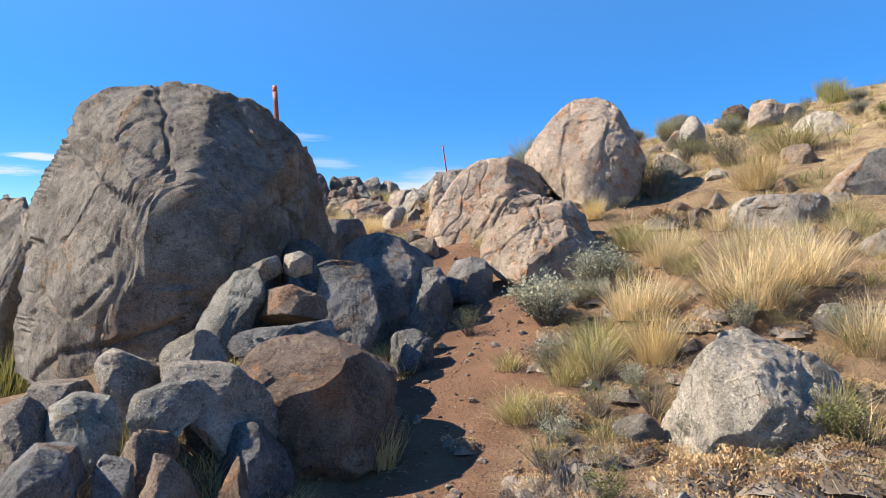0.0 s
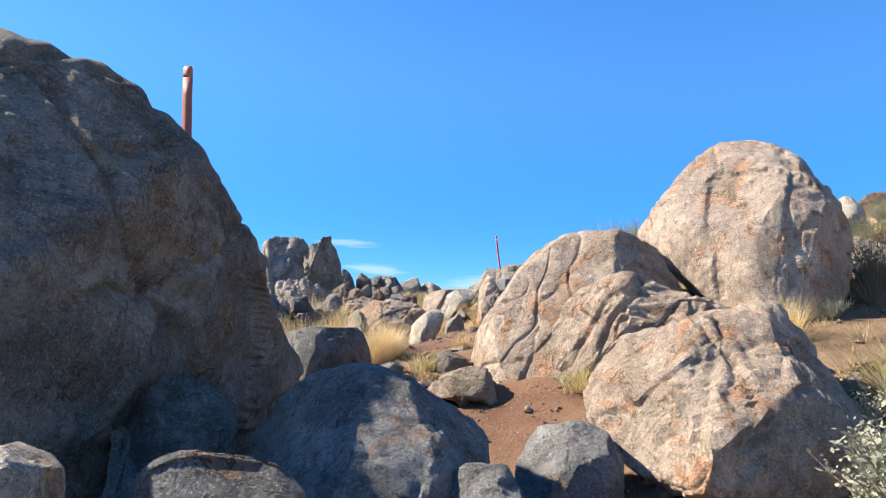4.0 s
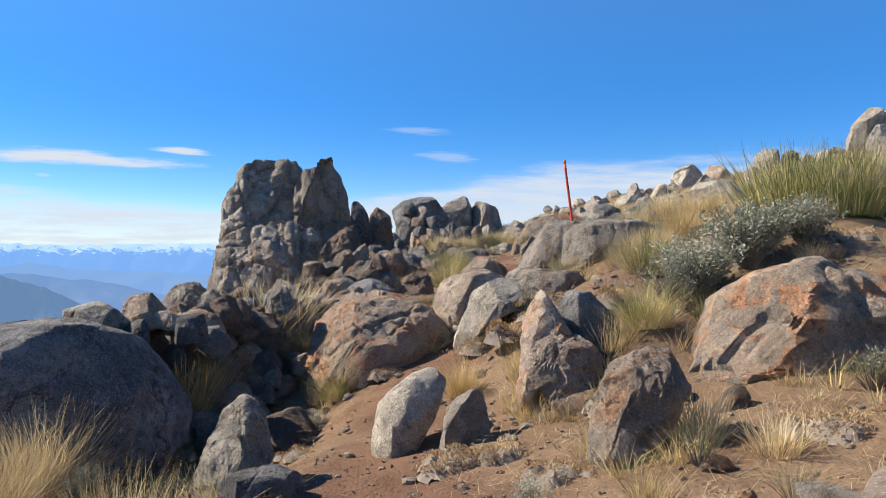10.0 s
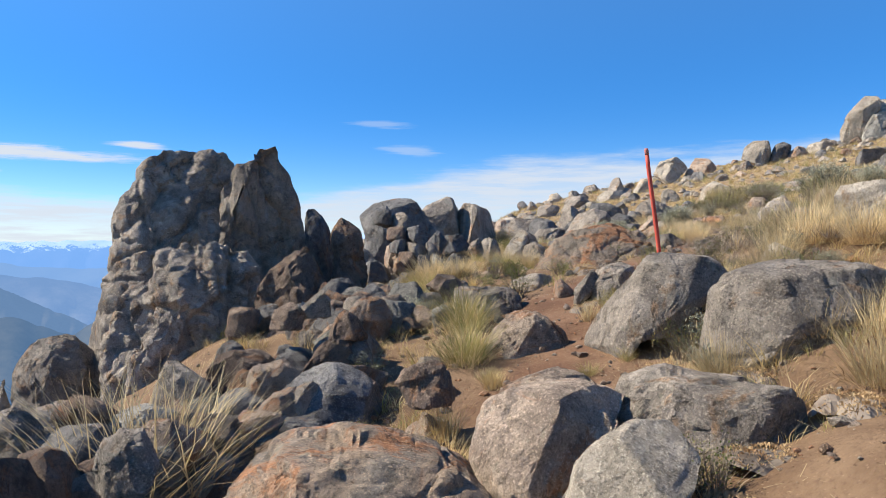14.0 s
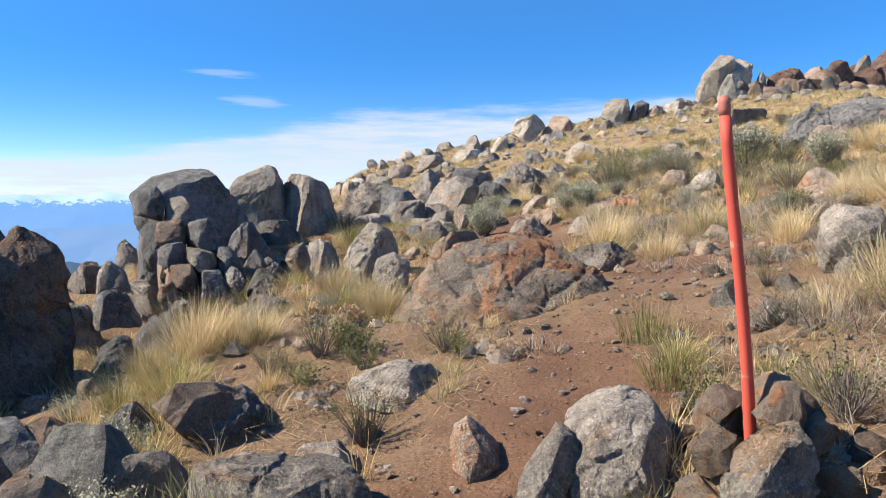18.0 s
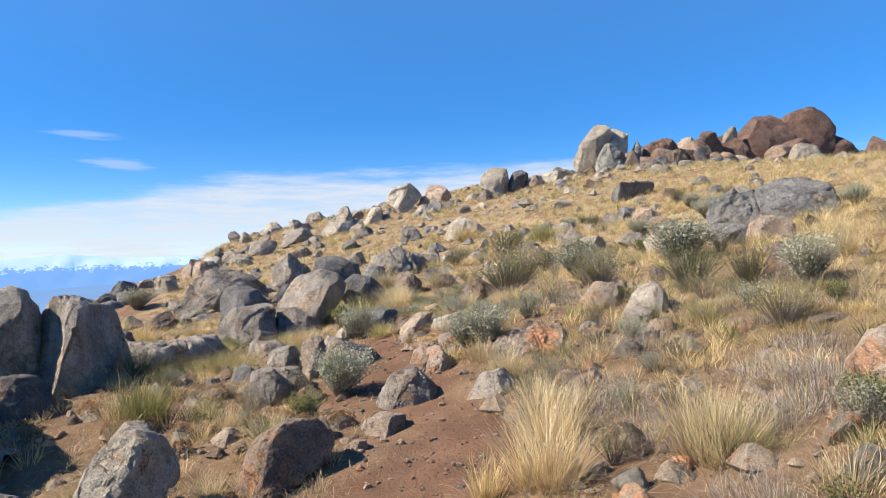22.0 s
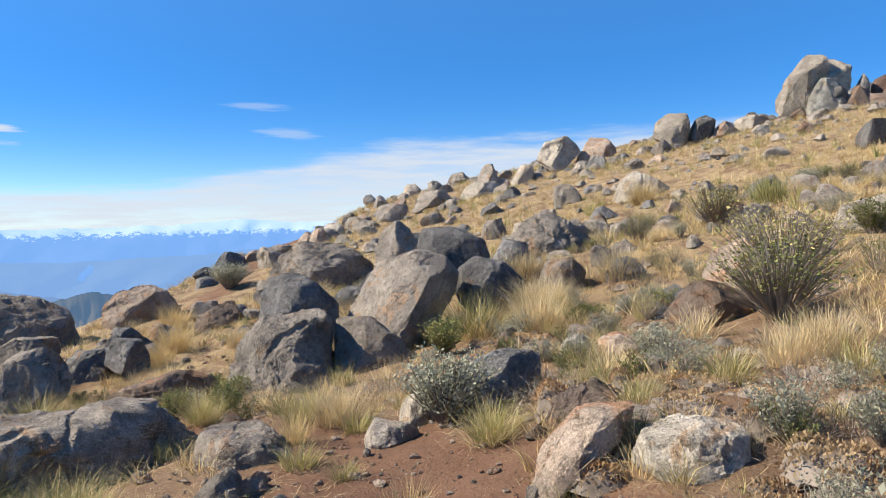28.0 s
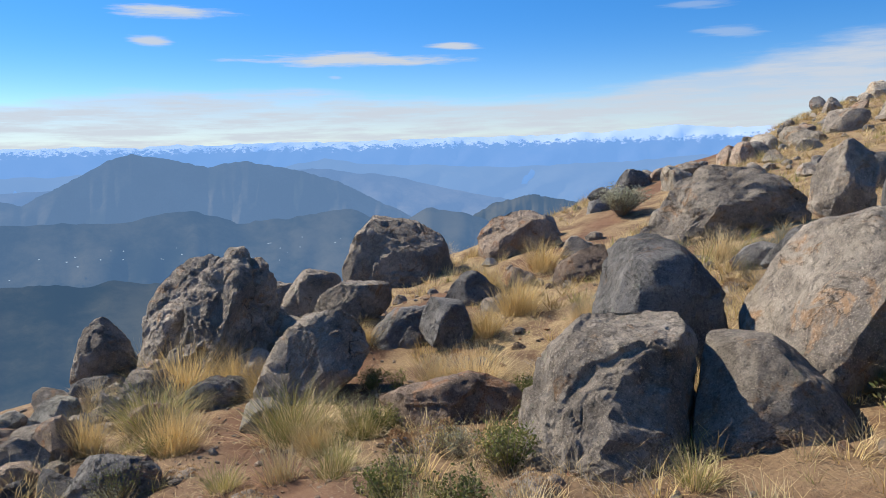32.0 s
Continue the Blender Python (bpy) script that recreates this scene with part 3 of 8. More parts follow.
def rock_planes(w, d, h, rng, outline, ridge=None):
    """Faces of a boulder as planes: their normals and distances from its middle."""
    mid = np.array([0, 0, .42 * h])
    normals, far = [], []

    def face(a, point):
        a = np.array(a, float) / np.linalg.norm(a)
        normals.append(a)
        far.append(max(float(a @ (np.array(point, float) - mid)), .12 * min(w, d, h)))

    if outline is None:
        if rng.random() < .75:
            # a broken block: six rough faces, turned, with corners struck off
            turn = (Matrix.Rotation(rng.uniform(0, math.tau), 3, "Z") @ Matrix.Rotation(rng.normal() * .3, 3, "X") @ Matrix.Rotation(rng.normal() * .3, 3, "Y"))
            sides = [np.array(turn @ Vector(a)) + rng.normal(size=3) * .14 for a in ((1, 0, 0), (-1, 0, 0), (0, 1, 0), (0, -1, 0), (0, 0, 1))]
            for a in sides:
                a[2] = abs(a[2]) + rng.uniform(.25, .75)
                face(a, mid + a / np.linalg.norm(a) * np.abs(a * (w / 2, d / 2, h * .55)).sum() * rng.uniform(.72, .92))
            for _ in range(6):
                a = sides[rng.integers(4)] * rng.uniform(.4, 1) + sides[4] * rng.uniform(.3, 1.1) + sides[rng.integers(4)] * rng.uniform(0, .7)
                a /= np.linalg.norm(a) + 1e-6
                face(a, mid + a * np.abs(a * (w / 2, d / 2, h * .55)).sum() * rng.uniform(.68, .92))
        else:
            for _ in range(13):
                a = rng.normal(size=3)
                a /= np.linalg.norm(a)
                a[2] = abs(a[2]) * .9 + .05 if rng.random() < .7 else a[2]
                reach = np.linalg.norm(a * (w / 2, d / 2, h * .5))
                face(a, mid + a * reach * rng.uniform(.72, .98))
            for a in ((1, 0, .1), (-1, 0, .1), (0, 0, 1)):
                face(a, mid + np.array(a) * (w / 2, d / 2, h * .57))
    else:
        mid[0] = sum(o[1] + o[2] for o in outline) / len(outline) / 2 * w / 2
        pts = hull([(round(o[1] * w / 2, 3), round(o[0] * h, 3)) for o in outline] + [(round(o[2] * w / 2, 3), round(o[0] * h, 3)) for o in outline])
        for (x0, z0), (x1, z1) in zip(pts, pts[1:] + pts[:1]):
            if math.hypot(x1 - x0, z1 - z0) < .03 * w or max(z0, z1) < .02 * h:
                continue
            nx, nz = z1 - z0, x0 - x1
            t = math.hypot(nx, nz)
            for way in (-1, 1):
                turn = radians(rng.uniform(18, 48))
                face((nx / t * math.cos(turn), way * math.sin(turn), nz / t * math.cos(turn)), ((x0 + x1) / 2, 0, (z0 + z1) / 2))
        if ridge is None:
            for way in (-1, 1):
                for side in (-.75, -.3, .15, .6):
                    face((side + rng.uniform(-.2, .2), way, rng.uniform(.05, .5)), (mid[0] + side * w * .2, way * d / 2 * rng.uniform(.8, 1), .4 * h))
                face((rng.uniform(-.4, .4), way * .7, 1), (mid[0], way * d * .26, .84 * h))
        else:
            # two broad faces that meet in a ridge at the front, and two at the back
            for way in (-1, 1):
                for end in (-1, 1):
                    nx, ny = end * d / 2 * rng.uniform(.8, 1.0), way * abs(ridge - end) * w / 2
                    a = np.array((nx, ny, rng.uniform(.08, .3) * math.hypot(nx, ny)))
                    a /= np.linalg.norm(a)
                    hold = max(a[0] * x + a[2] * z for x, z in pts) - a[0] * mid[0] - a[2] * mid[2]
                    face(a, mid + a * max(hold * 1.01, a @ (np.array((ridge * w / 2, way * d / 2, .3 * h)) - mid)))
                face((rng.uniform(-.3, .3), way * .6, 1), (ridge * w / 4, way * d * .3, .86 * h))
    face((0, 0, -1), (0, 0, 0))
    return mid, np.array(normals), np.array(far)


def rock_shape(w, d, h, seed, sub=4, edge=22, cracks=2, flute=0.0, outline=None, rough=1.0, chips=12, ridge=None):
    """Verts of a boulder w wide, d deep, h high with its foot at z = 0: broken faces, worn edges, cracks and pitted relief."""
    rng = np.random.default_rng(seed)
    n, faces = BALLS[sub]
    mid, planes, far = rock_planes(w, d, h, rng, outline, ridge)
    reach = (np.maximum(n @ planes.T, 0) / far) ** edge
    p = n * (reach.sum(1) ** (-1 / edge))[:, None]
    nrm = (reach / far) @ planes
    nrm /= np.linalg.norm(nrm, axis=1)[:, None]
    if outline is None:
        lo, hi = p.min(0), p.max(0)
        p = (p - lo) / (hi - lo)
        p = (p - (.5, .5, 0)) * (w, d, h)
    else:
        p = p + mid
        lo, hi = min(o[1] for o in outline) * w / 2, max(o[2] for o in outline) * w / 2
        p[:, 0] = lo + (p[:, 0] - p[:, 0].min()) / np.ptp(p[:, 0]) * (hi - lo)
        p[:, 2] = np.where(p[:, 2] > 0, p[:, 2] * h / p[:, 2].max(), p[:, 2])
    size = max(w, d, h)
    # flat breaks: slices struck off the corners, large ones first
    for i in range(chips):
        a = nrm[rng.integers(0, len(p))] + rng.normal(size=3) * .3
        a[2] = max(a[2], -.1)
        a /= np.linalg.norm(a)
        along = p @ a
        past = np.maximum(along - along.max() + size * (rng.uniform(.015, .06) if i < chips // 2 and outline is None else rng.uniform(.004, .02)), 0)
        p = p - a * (past * .95)[:, None]
        hit = past > 0
        nrm[hit] = nrm[hit] * .25 + a * .75
    nrm /= np.linalg.norm(nrm, axis=1)[:, None]
    if outline is not None:
        p[:, 0] = lo + (p[:, 0] - p[:, 0].min()) / np.ptp(p[:, 0]) * (hi - lo)
        p[:, 2] = np.where(p[:, 2] > 0, p[:, 2] * h / p[:, 2].max(), p[:, 2])
    q = p / size
    # broken blocks: each cell of the rock is pushed in or out and tilted a little
    wob = q + .05 * np.stack([grain3(q * 5 + i * 7, seed + 50 + i) for i in range(3)], 1)
    move = .02 * grain3(q * 2.6 + seed, seed)
    for count, push in ((12, .034 if outline is None else .026 if rough > .65 else .008), (50, .02 if rough > .6 else .014), (170, .008)):
        if count > 100 and sub < 5:
            continue
        spots = q[rng.integers(0, len(q), count)] + rng.normal(size=(count, 3)) * .03
        gap = -2 * wob @ spots.T + (spots ** 2).sum(1)
        share = np.exp(-(gap - gap.min(1)[:, None]) / (.0055 / math.sqrt(count)))
        share /= share.sum(1)[:, None]
        tilt = rng.normal(size=(count, 3)) * .35
        move = move + share @ (push * rng.uniform(-1, 1, count) - 3 * push * (tilt * spots).sum(1)) + 3 * push * ((share @ tilt) * wob).sum(1)
    move = move + .010 * grain3(q * 7 + seed, seed + 1) + .007 * grain3(q * 16, seed + 2)
    if sub > 4:
        ridged = 1 - np.abs(grain3(q * 9 + 5, seed + 3))
        move = move + .005 * grain3(q * 34, seed + 4) + .003 * grain3(q * 70, seed + 5) - .008 * np.maximum(ridged - .9, 0) / .1
    for i in range(cracks):
        a = rng.normal(size=3)
        a[2] *= .6
        a /= np.linalg.norm(a)
        far = q @ a - rng.uniform(-.2, .3) - .09 * grain3(q * 3.2 + i, seed + 9 + i) - .03 * grain3(q * 11, seed + 19 + i)
        move = move - (.014 if sub > 6 else .022) * np.exp(-(far / (.010 if sub > 6 else .02)) ** 2) * np.clip(grain3(q * 2.1, seed + 30 + i) + .75, 0, 1) + .006 * np.tanh(far / .02)
    if flute:
        turn = np.arctan2(q[:, 1], q[:, 0]) + .25 * grain3(q * 4, seed + 40)
        wave = np.abs(np.sin(turn * 4.5 + 2.5 * grain3(q * 2, seed + 41)))
        wave = wave + .45 * np.abs(np.sin(turn * 12 + 5 * grain3(q * 2.5, seed + 42)))
        move = move + flute * (wave - .8) * np.clip(q[:, 2] * 3 - .3, 0, 1)
    p = p + nrm * (move * rough * min(size, 1.8))[:, None]
    return p, faces


ROCK_FEET = []


def rock(name, x, y, z, w, d, h, seed, kind, label, sub=4):
    p, faces = rock_shape(w, d, min(h, .82 * w), seed, sub, 26, 2, rough=.7, chips=6)
    ob = mesh_object(name, p, faces, STONE[kind])
    ob.data.set_sharp_from_angle(angle=radians(24))
    ob.location = (x, y, z)
    if .35 < w < 2.6 and y < 46:
        ROCK_FEET.append((x, y, w, d))
    return tagged(ob, label, name)


def boulder(name, x, y, z, turn, w, d, h, seed, kind, label, shape, sub=5, faces=(), relief=1.0, cracks=2, flute=0.0, blocky=False):
    """A boulder by its broad outline, seen from the side it turns to the path: shape is pairs of half-widths and heights.
    faces: large breaks, as a normal (to the right, away, up) and a share of the size that is struck off."""
    rng = np.random.default_rng(seed)
    n, tris = BALLS[sub]
    corner = np.array(shape) * (w / 2, h)
    ring = np.concatenate([corner[i] + (corner[(i + 1) % len(corner)] - corner[i]) * np.linspace(0, 1, 24, endpoint=False)[:, None] for i in range(len(corner))])
    mid = (ring.min(0) + ring.max(0)) / 2 * (1, .9)
    ring = ring - mid
    ang, rad = np.arctan2(ring[:, 1], ring[:, 0]), np.hypot(ring[:, 0], ring[:, 1])
    steps = np.linspace(-math.pi, math.pi, 121)[:-1]
    gap = np.abs((steps[:, None] - ang[None] + math.pi) % math.tau - math.pi)
    near = np.exp(-(gap / .045) ** 2) + 1e-9
    reach = (near * rad).sum(1) / near.sum(1)
    theta = np.arctan2(n[:, 2], n[:, 0])
    rho = np.hypot(n[:, 0], n[:, 2])
    r = np.interp(theta, np.append(steps, math.pi), np.append(reach, reach[0])) * rho ** (.34 if blocky else .58)
    thick = np.sign(n[:, 1]) * np.abs(n[:, 1]) ** (.5 if blocky else .8) * d / 2
    p = np.stack([np.cos(theta) * r + mid[0], thick, np.sin(theta) * r + mid[1]], 1)
    p[:, 1] += (.12 if blocky else .3) * d * (p[:, 2] / h - .45)
    size = max(w, h, .7 * d)
    cuts = [(np.array(f[:3], float), f[3]) for f in faces or ((rng.uniform(-.75, -.45), rng.uniform(-.75, -.45), rng.uniform(.4, .65), rng.uniform(.09, .18)), (rng.uniform(.4, .7), -.8, rng.uniform(-.1, .2), rng.uniform(.14, .26)))]
    for i in range(6 if blocky and not faces else 0):
        cuts.append((np.array((rng.normal(), rng.normal(), rng.normal() * .6)), rng.uniform(.07, .18)))
    for i in range(12 if sub > 3 else 7):
        way = -1 if i % 3 else 1
        cuts.append((np.array((rng.normal() * .8, way * rng.uniform(.3, 1), rng.normal() * .4 + .3)), rng.uniform(.03, .12)))
    for i in range(14 if sub > 4 else 6):
        cuts.append((np.array((rng.normal(), rng.normal(), rng.normal() * .7 + .4)), rng.uniform(.008, .035)))
    for a, share in cuts:
        a /= np.linalg.norm(a)
        along = p @ a + size * (.4 if blocky else 1) * (.008 * grain3(p / size * 3.1, seed + 3) + .005 * grain3(p / size * 9, seed + 4))
        past = np.maximum(along - along.max() + share * size, 0)
        p = p - a * (past * .97)[:, None]
    # the breaks leave its width and height as they were
    lo, hi = p.min(0), p.max(0)
    p[:, 0] = corner[:, 0].min() + (p[:, 0] - lo[0]) * np.ptp(corner[:, 0]) / (hi[0] - lo[0])
    p[:, 2] = corner[:, 1].min() + (p[:, 2] - lo[2]) * np.ptp(corner[:, 1]) / (hi[2] - lo[2])
    f = p[tris]
    flat = np.cross(f[:, 1] - f[:, 0], f[:, 2] - f[:, 0])
    nrm = np.zeros_like(p)
    for k in range(3):
        np.add.at(nrm, tris[:, k], flat)
    nrm /= np.linalg.norm(nrm, axis=1)[:, None] + 1e-12
    q = p / size
    wob = q + .05 * np.stack([grain3(q * 5 + i * 7, seed + 50 + i) for i in range(3)], 1)
    move = .012 * grain3(q * 2.6 + seed, seed)
    for count, push in ((14, .018), (60, .009), (200, .003)):
        if count > 20 and sub < 5 or count > 100 and sub < 6:
            continue
        spots = q[rng.integers(0, len(q), count)] + rng.normal(size=(count, 3)) * .03
        split = -2 * wob @ spots.T + (spots ** 2).sum(1)
        share = np.exp(-(split - split.min(1)[:, None]) / ((.004 if count < 20 else .011) / math.sqrt(count)))
        share /= share.sum(1)[:, None]
        tilt = rng.normal(size=(count, 3)) * .35
        move = move + share @ (push * rng.uniform(-1, 1, count) - 3 * push * (tilt * spots).sum(1)) + 3 * push * ((share @ tilt) * wob).sum(1)
    move = move + .008 * grain3(q * 8 + seed, seed + 1) + .006 * grain3(q * 18, seed + 2)
    if sub > 4:
        move = move + .0045 * grain3(q * 36, seed + 4) + .003 * grain3(q * 74, seed + 5) - .01 * np.maximum(.1 - np.abs(grain3(q * 7 + 5, seed + 6)), 0) / .1
    for i in range(cracks if sub > 3 else 0):
        a = np.array((rng.normal(), rng.normal() * .3, rng.normal() * .8))
        a /= np.linalg.norm(a)
        off = (q - (0, 0, mid[1] / size)) @ a - rng.uniform(-.22, .25) - .07 * grain3(q * 3.2 + i, seed + 9 + i) - .025 * grain3(q * 11, seed + 19 + i)
        thin = .007 if sub > 6 else .012 if sub > 5 else .016
        move = move - (.016 if sub > 5 else .022) * np.exp(-(off / thin) ** 2) * np.clip(grain3(q * 1.3, seed + 30 + i) * 2 + .9, 0, 1) + .005 * np.tanh(off / .02)
    if flute:
        run = p[:, 0] / size * 11 + 1.6 * grain3(q * (3, 3, .9), seed + 40)
        move = move + flute * (np.abs(np.sin(run)) - .6 + .4 * np.abs(np.sin(run * 2.6 + 1))) * np.clip(q[:, 2] * 3, 0, 1)
    p = p + nrm * (move * relief * (.65 if blocky else 1) * min(size, 2.2))[:, None]
    ob = mesh_object(name, p, tris, STONE[kind])
    ob.data.set_sharp_from_angle(angle=radians(20))
    ob.matrix_basis = pose(x, y, z, 0, 0, turn)
    if .35 < w < 2.6 and y < 46:
        ROCK_FEET.append((x, y, w, d))
    return tagged(ob, label, name)


rock('rock', 4.05, 7.10, 1.30, 0.55, 0.47, 0.61, 53, 'grey', "weathered grey granite rock on dry soil", sub=5)
rock('boulder', 7.74, 24.01, 4.92, 1.07, 0.91, 1.06, 54, 'pale', "pale sunlit granite stone on dry soil")
rock('boulder', 10.16, 24.01, 5.40, 1.25, 1.06, 1.06, 55, 'grey', "weathered grey granite rock on dry soil")
rock('boulder', 6.58, 13.38, 3.42, 0.98, 0.84, 0.57, 56, 'pale', "pale sunlit granite stone on dry soil", sub=5)
rock('boulder', 14.20, 26.01, 6.08, 1.55, 1.32, 1.03, 57, 'tan', "weathered tan granite rock on dry soil", sub=5)
rock('stone', 3.18, 9.50, 1.74, 0.41, 0.35, 0.39, 59, 'red', "reddish brown weathered rock")
rock('stone', 0.85, 4.59, 0.10, 0.26, 0.22, 0.29, 60, 'pale', "pale sunlit granite stone on dry soil", sub=5)
rock('stone', 1.25, 4.11, 0.10, 0.24, 0.20, 0.24, 61, 'lich', "grey stone covered in pale lichen", sub=5)
rock('stone', -1.29, 10.40, 1.30, 0.37, 0.32, 0.27, 68, 'lich', "grey stone covered in pale lichen", sub=5)
rock('stone', 0.15, 12.61, 2.09, 0.40, 0.34, 0.45, 92, 'tan', "weathered tan granite rock on dry soil", sub=5)
rock('stone', -1.64, 18.47, 2.93, 0.32, 0.27, 0.29, 100, 'red', "angular grey-brown stone of the tumbled wall", sub=5)
rock('stone', -2.75, 19.90, 3.31, 0.33, 0.28, 0.23, 102, 'grey', "angular grey-brown stone of the tumbled wall", sub=5)
rock('stone', -2.38, 19.57, 3.18, 0.28, 0.24, 0.29, 103, 'red', "angular grey-brown stone of the tumbled wall", sub=5)
rock('stone', -2.90, 19.70, 3.24, 0.26, 0.22, 0.29, 104, 'red', "angular grey-brown stone of the tumbled wall", sub=5)
rock('stone', -1.60, 18.59, 2.51, 0.43, 0.37, 0.40, 115, 'tan', "weathered tan granite rock on dry soil", sub=5)
rock('stone', -3.69, 16.40, 2.72, 0.26, 0.19, 0.25, 129, 'dark', "angular stone of the dry stone wall", sub=5)
rock('stone', -2.77, 17.19, 2.79, 0.34, 0.23, 0.34, 134, 'grey', "angular stone of the dry stone wall", sub=5)
rock('stone', -3.00, 15.90, 2.64, 0.29, 0.27, 0.25, 137, 'dark', "angular stone of the dry stone wall", sub=5)
rock('stone', -3.84, 17.89, 2.68, 0.42, 0.23, 0.31, 143, 'grey', "angular stone of the dry stone wall", sub=5)
rock('stone', -3.63, 18.19, 2.72, 0.43, 0.23, 0.30, 144, 'red', "angular stone of the dry stone wall", sub=5)
rock('rock', -2.75, 28.01, 3.77, 0.56, 0.47, 0.60, 154, 'dark', "dark blue-grey lichen-stained rock", sub=5)
rock('rock', -2.38, 27.31, 3.35, 0.60, 0.51, 0.66, 155, 'dark', "dark blue-grey lichen-stained rock", sub=5)
rock('stone', -2.31, 25.80, 3.81, 0.23, 0.20, 0.26, 161, 'dark', "dark rubble stone heaped below the split boulder")
rock('stone', -3.12, 25.80, 3.52, 0.24, 0.20, 0.18, 164, 'red', "dark rubble stone heaped below the split boulder")
rock('stone', 0.59, 20.71, 3.49, 0.24, 0.21, 0.27, 177, 'grey', "weathered grey granite rock on dry soil", sub=5)
rock('rock', -1.44, 21.13, 3.06, 0.77, 0.66, 0.43, 178, 'grey', "broad cracked grey rock by the path", sub=6)
rock('stone', 1.41, 21.62, 3.82, 0.24, 0.20, 0.26, 182, 'tan', "weathered tan granite rock on dry soil", sub=5)
rock('stone', -1.40, 30.15, 3.73, 0.39, 0.33, 0.38, 190, 'grey', "weathered grey granite rock on dry soil", sub=5)
rock('stone', -0.90, 30.38, 3.74, 0.29, 0.25, 0.32, 191, 'grey', "weathered grey granite rock on dry soil")
rock('stone', 1.42, 27.88, 3.87, 0.23, 0.19, 0.25, 202, 'grey', "weathered grey granite rock on dry soil", sub=5)
rock('stone', 2.29, 27.80, 3.97, 0.34, 0.29, 0.38, 203, 'orange', "broken orange-brown rock on dry soil", sub=5)
rock('rock', 0.16, 39.50, 4.41, 0.53, 0.45, 0.59, 210, 'dark', "dark blue-grey lichen-stained rock", sub=5)
rock('rock', -3.78, 42.00, 3.42, 0.54, 0.46, 0.60, 223, 'tan', "weathered tan granite rock on dry soil")
rock('rock', -4.05, 41.00, 3.47, 0.71, 0.60, 0.43, 224, 'dark', "dark blue-grey lichen-stained rock", sub=5)
rock('stone', -4.12, 34.42, 3.20, 0.35, 0.30, 0.39, 233, 'dark', "dark blue-grey lichen-stained rock", sub=5)
rock('stone', 2.09, 34.00, 4.20, 0.41, 0.35, 0.46, 239, 'pale', "pale sunlit granite stone on dry soil", sub=5)
rock('stone', 1.90, 35.05, 4.11, 0.25, 0.22, 0.26, 242, 'pale', "pale sunlit granite stone on dry soil")
rock('stone', -1.49, 34.16, 3.62, 0.30, 0.26, 0.33, 244, 'pale', "pale sunlit granite stone on dry soil", sub=5)
rock('rock', 6.59, 44.58, 5.55, 0.52, 0.44, 0.57, 284, 'tan', "weathered boulder on the grassy hillside")
rock('boulder', 8.58, 44.41, 5.93, 1.30, 1.11, 0.59, 285, 'dark', "weathered boulder on the grassy hillside", sub=5)
rock('boulder', 13.27, 47.41, 7.19, 1.67, 1.42, 0.81, 289, 'dark', "weathered boulder on the grassy hillside", sub=5)
rock('stone', 5.14, 29.56, 4.72, 0.30, 0.26, 0.29, 292, 'tan', "weathered boulder on the grassy hillside")
rock('stone', 0.55, 21.95, 3.57, 0.22, 0.19, 0.23, 295, 'orange', "broken orange-brown rock on dry soil", sub=5)
rock('rock', -5.03, 26.99, 3.50, 0.46, 0.54, 0.49, 305, 'grey', "angular rubble stone in the hollow below the square boulder", sub=5)
rock('rock', -5.10, 27.99, 3.41, 0.45, 0.52, 0.44, 306, 'grey', "angular rubble stone in the hollow below the square boulder")
rock('stone', -4.15, 26.49, 3.54, 0.41, 0.47, 0.44, 307, 'grey', "angular rubble stone in the hollow below the square boulder")
rock('stone', -3.69, 25.99, 3.58, 0.40, 0.32, 0.44, 308, 'grey', "angular rubble stone in the hollow below the square boulder")
rock('rock', -4.06, 25.49, 3.22, 0.53, 0.44, 0.58, 310, 'grey', "angular rubble stone in the hollow below the square boulder", sub=5)
rock('rock', -3.66, 24.99, 3.25, 0.48, 0.41, 0.54, 311, 'grey', "angular rubble stone in the hollow below the square boulder", sub=5)
rock('stone', -3.36, 24.99, 3.40, 0.40, 0.46, 0.36, 312, 'dark', "angular rubble stone in the hollow below the square boulder", sub=5)
rock('rock', -3.53, 26.49, 3.27, 0.47, 0.54, 0.53, 313, 'grey', "angular rubble stone in the hollow below the square boulder", sub=5)
rock('rock', -3.14, 25.49, 3.02, 0.54, 0.62, 0.61, 314, 'dark', "angular rubble stone in the hollow below the square boulder", sub=5)
rock('stone', -2.80, 22.99, 3.20, 0.27, 0.24, 0.30, 319, 'pale', "angular rubble stone in the hollow below the square boulder", sub=5)
rock('stone', -2.33, 22.29, 3.13, 0.39, 0.44, 0.36, 321, 'dark', "angular rubble stone in the hollow below the square boulder", sub=5)
rock('rock', -2.23, 25.99, 3.23, 0.50, 0.43, 0.55, 323, 'grey', "angular rubble stone in the hollow below the square boulder", sub=5)
rock('rock', -1.93, 27.49, 3.28, 0.48, 0.53, 0.54, 324, 'grey', "angular rubble stone in the hollow below the square boulder")
rock('rock', -3.21, 24.59, 2.99, 0.50, 0.57, 0.55, 326, 'dark', "angular rubble stone in the hollow below the square boulder", sub=5)
rock('rock', -2.62, 24.19, 2.89, 0.55, 0.63, 0.57, 327, 'dark', "angular rubble stone in the hollow below the square boulder", sub=5)


